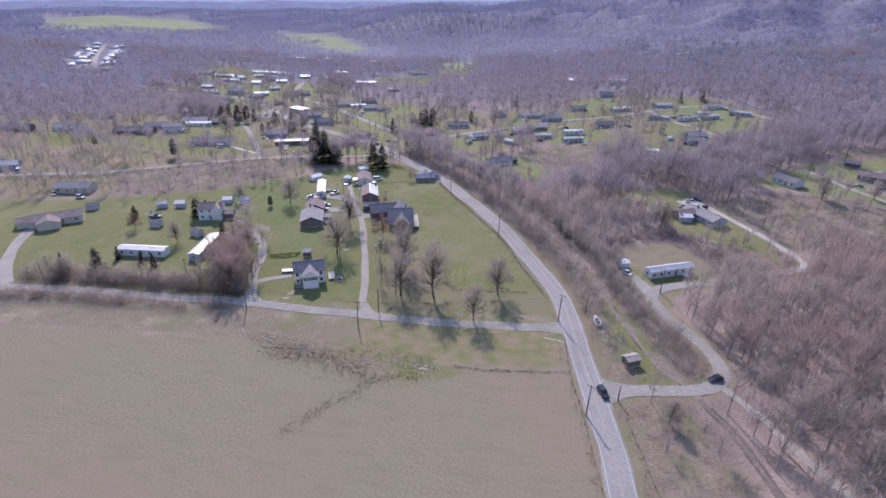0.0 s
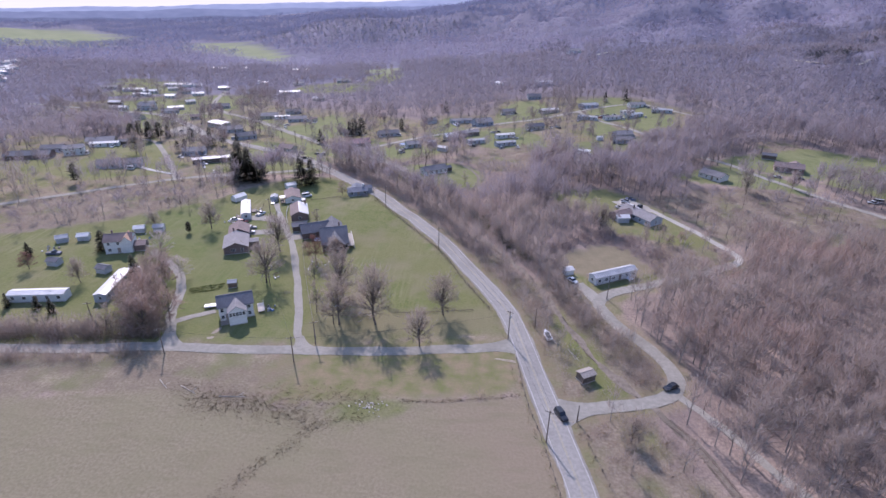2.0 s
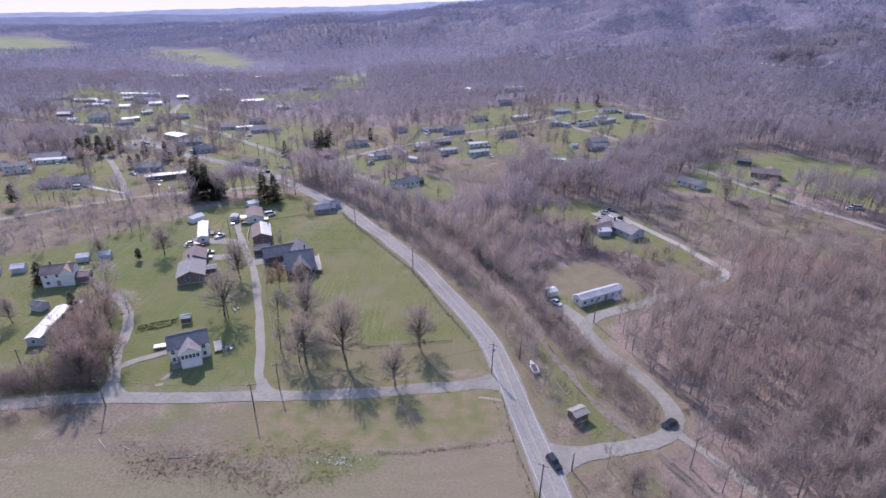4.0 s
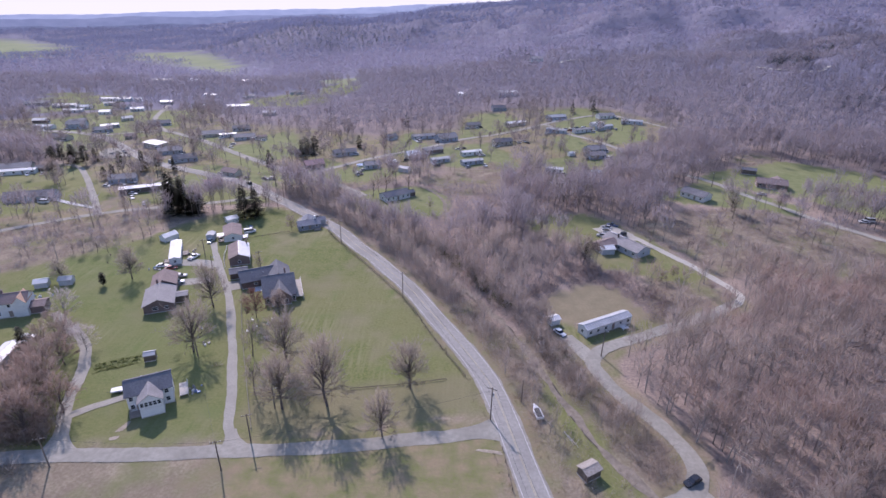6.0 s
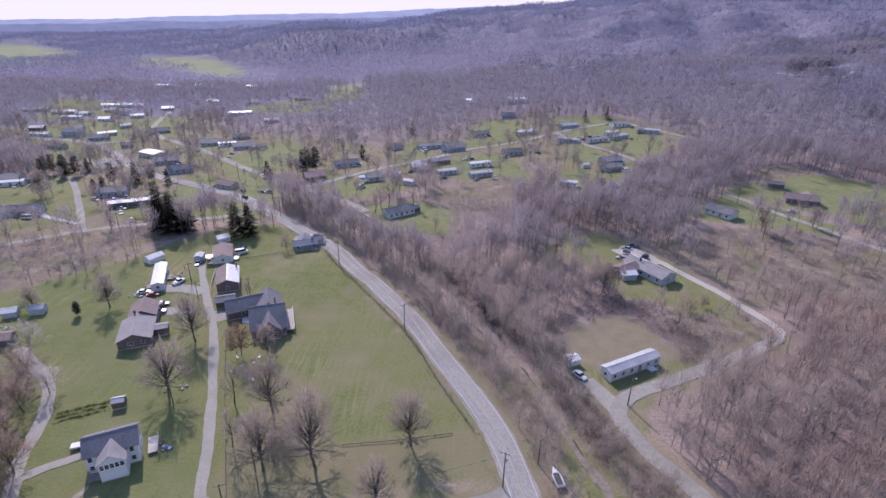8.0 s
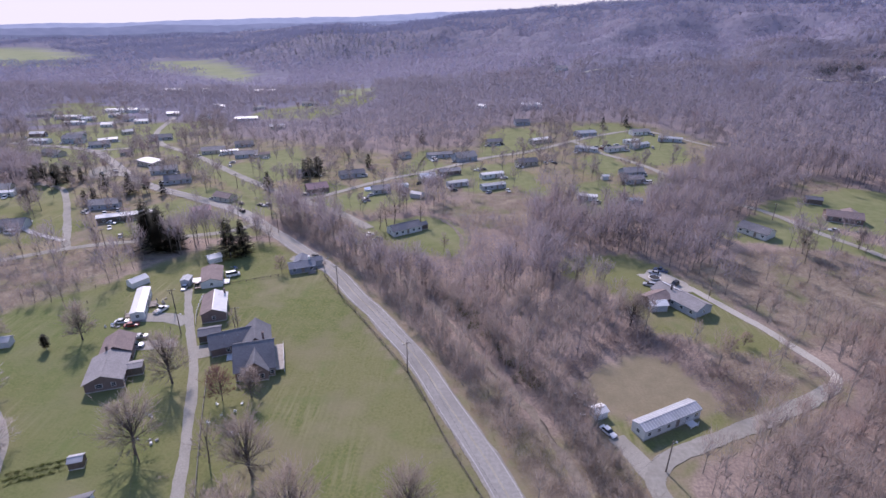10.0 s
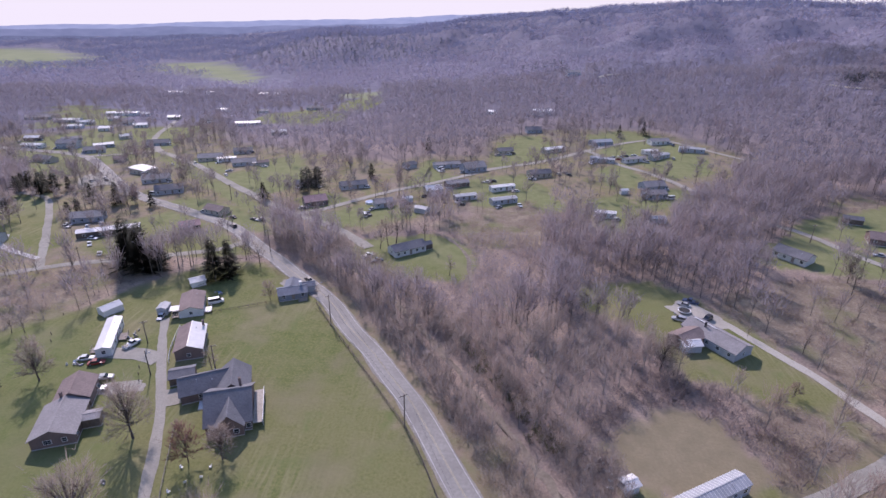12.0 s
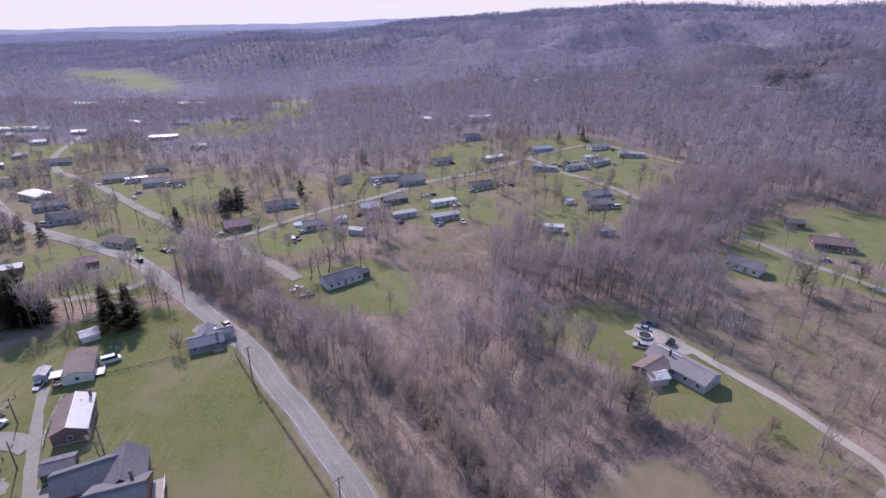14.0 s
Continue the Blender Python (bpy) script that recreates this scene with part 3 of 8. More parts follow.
FAR_HOUSES += [(-276, 347, 30, 12, 8, 5, 1.6, WHITE_SIDING, SHINGLE_GREY), (-273, 373, 20, 19, 5, 2.8, 0.7, WHITE_SIDING, METAL_WHITE), (-364, 376, 10, 16, 8, 3, 1.8, WHITE_SIDING, SHINGLE_GREY), (-231, 214, 15, 17, 8, 3, 1.8, TAN_SIDING, SHINGLE_GREY), (-293, 232, 30, 12, 7, 3, 1.6, GREY_SIDING, METAL_GREY), (122, 902, 20, 20, 11, 5, 2.4, WHITE_SIDING, SHINGLE_GREY), (447, 776, 10, 30, 12, 5, 2.4, TAN_SIDING, SHINGLE_GREY)]
g = np.random.default_rng(17)
for k in range(44):   # the far town along its street
    s, side = g.uniform(0, 1), (-1 if k % 2 else 1) * g.uniform(11, 34)
    FAR_HOUSES.append((round(-610 - 270 * s + side * 0.77), round(625 + 320 * s + side * 0.64), int(g.integers(110, 150)), round(g.uniform(9, 22)), round(g.uniform(7, 12)), 3.6, 0.9, (GREY_SIDING, TAN_SIDING, WHITE_SIDING)[k % 3], (METAL_GREY, METAL_WHITE, SHINGLE_GREY, METAL_GREY, SHINGLE_BROWN)[k % 5]))
for k in range(34):
    x, y = g.uniform(-420, -230), g.uniform(470, 760)
    if near_line(ROAD_B, np.array([x]), np.array([y]))[0] < 14 or near_line(MAIN, np.array([x]), np.array([y]))[0] < 14 or min(math.hypot(x - f[0], y - f[1]) for f in FAR_HOUSES) < 24:
        continue
    FAR_HOUSES.append((round(x), round(y), int(g.integers(0, 50)), round(g.uniform(9.5, 18)), round(g.uniform(6, 9)), 3, 1.4, (WHITE_SIDING, GREY_SIDING, TAN_SIDING, BRICK_FAR)[k % 4], (METAL_WHITE, SHINGLE_GREY, SHINGLE_DARK, METAL_WHITE, METAL_GREY)[k % 5]))
NEAR_HOMES = [(133.6, 332, -52, 22, 14), (185, 352.5, -20, 30, 16), (-31, 327, 36, 24, 12)]   # kept clear of woods
JUNCTION_YARDS = [(-100, 314), (-88, 326), (-118, 362), (-170, 400), (-200, 385), (-180, 330), (-175, 306), (-140, 318)]   # open yards where the roads meet
WEST_YARDS = [(-130, 306), (-140, 262), (-169, 233), (-234, 200), (-420, 140), (-480, 300), (-380, 420), (-240, 385), (-178, 312)]
VILLAGE = [(-95, 372), (-150, 340), (-178, 312), (-240, 380), (-300, 440), (-420, 470), (-450, 560), (-370, 640), (-270, 660), (-215, 560), (-150, 530), (-60, 480), (-45, 500), (0, 500), (10, 570), (70, 590), (140, 580), (190, 490), (135, 415), (100, 380), (80, 345), (58, 345), (45, 390), (-15, 384), (-45, 352), (-75, 345)]


# ---- ground ----
def stretch_axis(dense, far_lo, far_hi):
    lo, hi = [dense[0]], [dense[-1]]
    s = 3.0
    while lo[-1] > far_lo:
        lo.append(lo[-1] - s)
        s *= 1.12
    s = 3.0
    while hi[-1] < far_hi:
        hi.append(hi[-1] + s)
        s = min(s * 1.055, 60)
    return np.array(lo[:0:-1] + list(dense) + hi[1:])


def masks(x, y):
    edge = 1.6 * wave(x, y, 9, 21) + 1.2 * wave(x, y, 23, 22)
    lawn = np.zeros(x.shape)
    for poly in LAWNS:
        lawn = np.maximum(lawn, smooth(-2.5, 2.5, inside(poly, x, y) + edge))
    tan = smooth(-1.5, 1.5, inside(FIELD, x, y) + edge * 0.6)
    lot = smooth(-1.5, 1.5, inside(TAN_LOT, x, y) + edge)
    verge = smooth(-2, 2, inside(VERGE, x, y) + edge)
    scrub = np.zeros(x.shape)
    for poly in SCRUBS:
        scrub = np.maximum(scrub, smooth(-3, 3, inside(poly, x, y) + edge * 2))
    farf = np.zeros(x.shape)
    for poly in FAR_FIELDS:
        farf = np.maximum(farf, smooth(-12, 12, inside(poly, x, y) + 8 * wave(x, y, 90, 24)))
    return lawn, tan, lot, verge, scrub, farf


def dry_lawn(x, y):
    """Worn, brownish turf under the yard trees and along the road."""
    d = smooth(-3, 4, inside([(-52, 149), (-56, 172), (-48, 196), (-38, 190), (-30, 170), (4, 176), (11, 160)], x, y) + 2.5 * wave(x, y, 14, 27)) * 0.75
    for cx, cy, r in ((-35, 205, 5), (-22, 186, 4), (-46, 232, 6), (-80, 152, 4), (-40, 244, 5)):
        d = np.maximum(d, 0.6 * smooth(r, 0, np.hypot(x - cx, (y - cy) * 0.6) + 1.2 * wave(x, y, 6, 28)))
    return d


def ground():
    xs = stretch_axis(np.arange(-320, 262, 2.2), -4900, 4900)
    ys = stretch_axis(np.arange(46, 420, 2.2), -4900, 4900)
    gx, gy = np.meshgrid(xs, ys)
    z = ground_z(gx, gy) + 0.05 * wave(gx, gy, 7, 31) * (np.abs(gy) < 500)
    nx, ny = len(xs), len(ys)
    i = (np.arange(ny - 1)[:, None] * nx + np.arange(nx - 1)[None]).ravel()
    tris = np.concatenate([np.stack([i, i + 1, i + nx + 1], 1), np.stack([i, i + nx + 1, i + nx], 1)])
    me = tri_mesh("ground", np.stack([gx.ravel(), gy.ravel(), z.ravel()], 1), tris)
    px, py = gx.ravel(), gy.ravel()
    lawn, tan, lot, verge, scrub, farf = masks(px, py)
    rough = verge * smooth(-44, -66, px + 5 * wave(px, py, 15, 35))
    wet = smooth(-3, 3, inside(WET, px, py) + 1.6 * wave(px, py, 6, 36))
    yards = np.maximum(smooth(-8, 8, inside(VILLAGE, px, py)), smooth(-8, 8, inside(WEST_YARDS, px, py))) * (1 - scrub)
    verge = np.maximum(verge, yards * np.clip(0.72 + 0.35 * wave(px, py, 26, 38), 0, 0.95))
    edge = np.maximum(0.75 * smooth(6.5, 3.5, near_line(ROAD_EAST, px, py)), 0.8 * smooth(8.5, 5.5, near_line(MAIN, px, py)) * (py < 300)) * (0.75 + 0.25 * wave(px, py, 12, 37))
    verge = np.maximum(verge, np.clip(edge, 0, 1))
    layers = (np.maximum(lawn, wet), tan * (1 - 0.85 * wet), lot, np.clip(verge - 0.85 * rough, 0, 1), np.maximum(scrub, rough), farf)
    for name, v in zip(("lawn", "field", "lot", "verge", "scrub", "meadow", "dry", "hazed_turf", "fresh", "far_haze"), (*layers, dry_lawn(gx.ravel(), gy.ravel()), 0.8 * layers[0] * smooth(285, 330, py + 0.25 * px), 0.36 * smooth(-9, 9, inside(FRESH, gx.ravel(), gy.ravel()) + 3 * wave(gx.ravel(), gy.ravel(), 18, 29)), smooth(260, 760, np.hypot(gx.ravel(), gy.ravel() - 100)))):
        at = me.attributes.new(name, "FLOAT", "POINT")
        at.data.foreach_set("value", v.astype(np.float32))
    me.polygons.foreach_set("use_smooth", np.ones(len(tris), bool))
    m = bpy.data.materials.new("land")
    m.use_nodes = True
    nt = m.node_tree
    b = nt.nodes["Principled BSDF"]
    fine, mid, large = noise_fac(nt, 1.3, 6), noise_fac(nt, 0.22, 5), noise_fac(nt, 0.035, 4, 0.38, 0.62)
    litter = mix_colour(nt, fine, (0.255, 0.198, 0.165), (0.41, 0.32, 0.262))
    litter = mix_colour(nt, math_node(nt, "MULTIPLY", large, 0.6), litter, (0.15, 0.12, 0.115))
    scrub = mix_colour(nt, fine, (0.205, 0.165, 0.122), (0.31, 0.26, 0.195))
    scrub = mix_colour(nt, math_node(nt, "MULTIPLY", mid, 0.55), scrub, (0.15, 0.112, 0.092))
    scrub = mix_colour(nt, math_node(nt, "MULTIPLY", noise_fac(nt, 0.09, 5, 0.55, 0.68), 0.8), scrub, mix_colour(nt, fine, (0.27, 0.225, 0.165), (0.38, 0.32, 0.24)))
    scrub = mix_colour(nt, math_node(nt, "MULTIPLY", noise_fac(nt, 0.06, 4, 0.52, 0.7), 0.7), scrub, (0.15, 0.17, 0.065))
    grass = mix_colour(nt, fine, (0.105, 0.13, 0.042), (0.182, 0.196, 0.072))
    grass = mix_colour(nt, math_node(nt, "MULTIPLY", noise_fac(nt, 0.5, 4, 0.48, 0.66), 0.45), grass, (0.095, 0.13, 0.042))
    grass = mix_colour(nt, math_node(nt, "MULTIPLY", noise_fac(nt, 0.018, 3, 0.4, 0.6), 0.8), grass, mix_colour(nt, fine, (0.165, 0.165, 0.07), (0.215, 0.205, 0.095)))
    grass = mix_colour(nt, math_node(nt, "MULTIPLY", mid, 0.5), grass, (0.205, 0.20, 0.095))
    grass = mix_colour(nt, math_node(nt, "MULTIPLY", noise_fac(nt, 0.05, 5, 0.5, 0.72), 0.75), grass, (0.24, 0.21, 0.13))
    grass = mix_colour(nt, math_node(nt, "MULTIPLY", math_node(nt, "MULTIPLY", noise_fac(nt, 0.9, 2, 0.45, 0.7, (1, 0.07, 1)), noise_fac(nt, 0.028, 3, 0.46, 0.62)), 0.6), grass, (0.29, 0.262, 0.15))   # mowing streaks
    grass = mix_colour(nt, math_node(nt, "MULTIPLY", noise_fac(nt, 0.11, 4, 0.58, 0.72), 0.5), grass, (0.115, 0.165, 0.05))
    field = mix_colour(nt, fine, (0.198, 0.168, 0.112), (0.286, 0.243, 0.172))
    field = mix_colour(nt, math_node(nt, "MULTIPLY", mid, 0.35), field, (0.25, 0.225, 0.14))
    field = mix_colour(nt, math_node(nt, "MULTIPLY", large, 0.55), field, (0.225, 0.208, 0.125))
    field = mix_colour(nt, math_node(nt, "MULTIPLY", noise_fac(nt, 0.013, 4, 0.45, 0.6), 0.6), field, (0.262, 0.205, 0.15))
    field = mix_colour(nt, math_node(nt, "MULTIPLY", noise_fac(nt, 0.35, 3, 0.5, 0.75, (0.25, 1, 1)), 0.5), field, (0.19, 0.17, 0.10))
    lot = mix_colour(nt, mid, (0.27, 0.228, 0.15), (0.222, 0.19, 0.122))
    lot = mix_colour(nt, math_node(nt, "MULTIPLY", fine, 0.45), lot, (0.19, 0.16, 0.105))
    verge = mix_colour(nt, mid, (0.17, 0.185, 0.07), (0.28, 0.225, 0.14))
    verge = mix_colour(nt, math_node(nt, "MULTIPLY", fine, 0.4), verge, (0.20, 0.16, 0.11))
    meadow = mix_colour(nt, noise_fac(nt, 0.02, 4), (0.215, 0.242, 0.135), (0.255, 0.276, 0.16))
    # litter turns bluish purple with distance, haze painted into the ground colour
    litter = mix_colour(nt, attribute_fac(nt, "far_haze"), litter, mix_colour(nt, large, (0.165, 0.158, 0.205), (0.205, 0.195, 0.25)))
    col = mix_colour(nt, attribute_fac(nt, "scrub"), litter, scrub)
    # lawns past the near block are lightened, standing in for haze over them
    for name, c in (("verge", verge), ("lawn", grass), ("hazed_turf", mix_colour(nt, mid, (0.17, 0.195, 0.085), (0.225, 0.235, 0.115))), ("fresh", mix_colour(nt, mid, (0.095, 0.15, 0.045), (0.14, 0.175, 0.06))), ("dry", (0.215, 0.19, 0.115)), ("field", field), ("lot", lot), ("meadow", meadow)):
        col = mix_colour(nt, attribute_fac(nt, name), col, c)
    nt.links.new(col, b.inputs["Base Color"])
    b.inputs["Roughness"].default_value = 0.95
    b.inputs["Specular IOR Level"].default_value = 0.15
    bump(nt, b, fine, 0.25, 0.2)
    me.materials.append(m)
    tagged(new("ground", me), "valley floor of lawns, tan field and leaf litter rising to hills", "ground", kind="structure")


ground()


# ---- roads ----
def ribbon(name, line, width, mat, lift=0.05, offset=0.0, ragged=0.0, lo=None, hi=None, gap=None):
    """A strip along a line, laid on the land."""
    p = spline(line, 1.2)
    if lo is not None:
        p = p[(p[:, 1] > lo) & (p[:, 1] < hi)]
    d = np.gradient(p, axis=0)
    n = np.stack([d[:, 1], -d[:, 0]], 1) / np.maximum(np.hypot(d[:, 0], d[:, 1]), 1e-6)[:, None]
    w = width / 2
    cols = []
    for k, f in enumerate((-1, -0.5, 0, 0.5, 1)):
        rag = ragged * (0.35 * wave(p[:, 0] * 1.0, p[:, 1], 8, 40 + k) + 0.5 * wave(p[:, 0], p[:, 1], 26, 50 + k)) * abs(f) if ragged else 0
        q = p + n * ((offset + f * w) + np.sign(f) * rag)[:, None] if ragged else p + n * (offset + f * w)
        z = ground_z(q[:, 0], q[:, 1]) + lift + np.hypot(q[:, 0], q[:, 1] - 150) * 0.0004 + 0.04 * (1 - f * f) * min(1, width / 5)
        cols.append(np.column_stack([q, z]))
    v = np.stack(cols, 1)
    rows, c = v.shape[:2]
    tris = []
    for i in range(rows - 1):
        if gap and (i // gap) % 2:
            continue
        for j in range(c - 1):
            a = i * c + j
            tris += [(a, a + 1, a + c + 1), (a, a + c + 1, a + c)]
    return tri_mesh(name, v.reshape(-1, 3), tris, mats=[mat])


def road(name, label, line, width, mat, ragged=0.0, lift=0.06):
    return tagged(new(name, ribbon(name, line, width, mat, lift, ragged=ragged)), label, "road", kind="structure")


main_road = road("road", "sun-bleached grey two-lane asphalt road curving into the valley", MAIN, 6.5, ASPHALT, 0.12, 0.10)
tagged(new("road_shoulder", ribbon("road_shoulder", MAIN, 7.3, SHOULDER, 0.045, ragged=0.5)), "pale gravel shoulder beside the asphalt road", "road", kind="structure")
for off in (-2.9, 2.9):
    tagged(new("edge_line", ribbon("edge_line", MAIN, 0.16, LINE, 0.165, off)), "worn white painted edge line on the road").parent = main_road
for off in (-0.15, 0.15):
    tagged(new("centre_line", ribbon("centre_line", MAIN, 0.13, YELLOW, 0.17, off)), "worn yellow painted centre line on the road").parent = main_road
road("side_street", "narrow pale worn asphalt street past the houses", STREET_A, 4.3, ASPHALT_OLD, 0.35)
road("gravel_lane", "pale gravel lane curving up to the white house", LANE_WEST, 3.3, GRAVEL, 0.45)
road("driveway", "pale gravel driveway to the white house", DRIVE_ONE, 2.6, GRAVEL, 0.3, 0.08)
road("driveway", "pale driveway to the tan ranch house", [(-180, 131), (-192, 141), (-203, 154), (-210, 166), (-212, 172)], 4.4, GRAVEL, 0.4, 0.08)
road("gravel_lane", "long straight grey gravel lane between lawns", LANE_MID, 2.7, GRAVEL, 0.4)
road("driveway", "gravel spur to the white trailer", LANE_MID_SPUR, 5.5, GRAVEL, 0.7, 0.08)
road("side_street", "worn grey asphalt road bending round the scrub", ROAD_EAST, 4.5, ASPHALT_OLD, 0.4, 0.09)
road("gravel_lane", "gravel spur beside the dry-grass lot", SPUR_EAST, 5.0, GRAVEL, 0.8)
road("driveway", "pale gravel driveway along the brush", DRIVE_EAST, 3.2, PALE_GRAVEL, 0.35)
road("dirt_track", "pale dirt track into the bare woods", TRACK_EAST, 2.6, GRAVEL, 0.6)
road("railbed", "old brown railbed strip overgrown at its sides", RAILBED, 2.2, BED, 1.1)
road("creek_road", "grey road along the wooded creek bank", ROAD_CREEK, 4.2, ASPHALT_OLD, 0.4)
road("hill_lane", "pale lane climbing between lawns", LANE_HILL, 3.4, ASPHALT_OLD, 0.4, 0.1)
road("driveway", "pale concrete driveway to the ranch house", LANE_HILL_SPUR, 2.8, CONCRETE, 0.3, 0.12)
road("village_road", "straight pale road through the neighbourhood", ROAD_B, 5.2, ASPHALT_OLD, 0.4, 0.12)
road("village_lane", "pale lane between mobile homes", LANE_C, 4.4, GRAVEL, 0.4, 0.12)
road("village_lane", "pale lane beside the trailer court", LANE_D, 4.0, GRAVEL, 0.4, 0.14)
road("village_lane", "pale lane at the edge of the woods", LANE_E, 3.6, GRAVEL, 0.4, 0.14)
road("village_lane", "short pale cross lane", LANE_B_WEST, 5.0, GRAVEL, 0.4, 0.14)
road("town_street", "wide pale street of the far town", TOWN_STREET, 7.5, GRAVEL, 0.8, 0.3)
road("hill_drive", "pale drive below the pines on the hillside", HILL_DRIVE, 3.6, PALE_GRAVEL, 0.4, 0.3)
road("hill_drive", "pale open strip beside the hillside house", HILL_YARD, 7.0, PALE_GRAVEL, 0.8, 0.3)
road("stream_bed", "narrow pale stony ditch beside the round lawn", [(-22, 351), (-13, 342), (-5, 326), (-3, 308), (-2, 290)], 1.5, BED, 0.7, 0.05)
road("stream_bed", "narrow stony creek bed through the saplings", [(4, 300), (12, 278), (17, 261), (20, 249), (24, 238)], 1.0, BED, 0.6, 0.05)
road("country_lane", "pale lane past the large lawn", LANE_N, 4.0, GRAVEL, 0.4, 0.1)


def pad(name, label, x, y, a, b, yaw, mat, lift=0.09):
    """A patch of parking ground with an uneven rim."""
    k = np.linspace(0, 2 * np.pi, 29)[:-1]
    r = 1 + 0.12 * np.sin(3 * k + x) + 0.07 * np.sin(7 * k + y)
    px = np.sign(np.cos(k)) * np.abs(np.cos(k)) ** 0.6 * a * r
    py = np.sign(np.sin(k)) * np.abs(np.sin(k)) ** 0.6 * b * r
    c, s = math.cos(radians(yaw)), math.sin(radians(yaw))
    q = np.column_stack([x + px * c - py * s, y + px * s + py * c])
    q = np.vstack([q, [[x, y]]])
    v = np.column_stack([q, ground_z(q[:, 0], q[:, 1]) + lift])
    tris = [(i, (i + 1) % 28, 28) for i in range(28)]
    tagged(new(name, tri_mesh(name, v, tris, mats=[mat])), label, "pavement", kind="structure")


pad("parking_pad", "grey gravel parking pad beside the dark-roofed house", -80, 225, 4.5, 3.6, 25, GRAVEL, 0.13)
pad("parking_pad", "grey gravel parking pad beside the brick house", -97, 227, 7, 2.6, 15, GRAVEL, 0.10)
pad("parking_pad", "pale gravel yard beside the grey ranch house", 77, 283, 10, 5.5, -50, PALE_GRAVEL, 0.12)
pad("parking_pad", "large pale paved lot beside the village road", -246, 432, 20, 10, -45, ASPHALT_OLD, 0.3)
pad("driveway_apron", "pale concrete apron of the ranch house", -222, 327, 6, 4, 20, CONCRETE, 0.2)

def flare(label, x, y, tx, ty, narrow, broad, mat, lift):
    """The mouth of a side road: broad at x, y, narrowing in a curve towards tx, ty."""
    d = np.array([tx - x, ty - y])
    n = np.array([-d[1], d[0]]) / np.hypot(*d)
    k = np.linspace(0, 1, 13)
    w = narrow / 2 + (broad - narrow) / 2 * (1 - k) ** 2.2
    c = np.array([x, y]) + k[:, None] * d
    q = np.vstack([c + n * w[:, None], c - n * w[:, None]])
    v = np.column_stack([q, ground_z(q[:, 0], q[:, 1]) + lift])
    tris = [t for i in range(12) for t in ((i, 13 + i, 14 + i), (i, 14 + i, i + 1))]
    tagged(new("junction", tri_mesh("junction", v, tris, mats=[mat])), label, "pavement", kind="structure")


flare("widened worn asphalt junction of the side road", 22.5, 126.4, 35, 129.6, 4.4, 15, ASPHALT_OLD, 0.082)
flare("widened worn asphalt junction of the side street", 15.2, 155.3, 4, 152.8, 4.2, 12, ASPHALT_OLD, 0.053)
flare("gravel mouth of the straight lane", -51, 145.0, -54.2, 152, 2.7, 9, GRAVEL, 0.052)
flare("gravel mouth of the curved lane", -92.5, 142.0, -96.2, 151.3, 3.3, 11, GRAVEL, 0.052)
pad("driveway_apron", "gravel apron at the roadside house", -68, 292, 8, 4, -40, GRAVEL, 0.1)


# ---- trees ----
def blade(a, b, w, side):
    a, b = np.asarray(a, float), np.asarray(b, float)
    return [a - side * w, a + side * w, b]


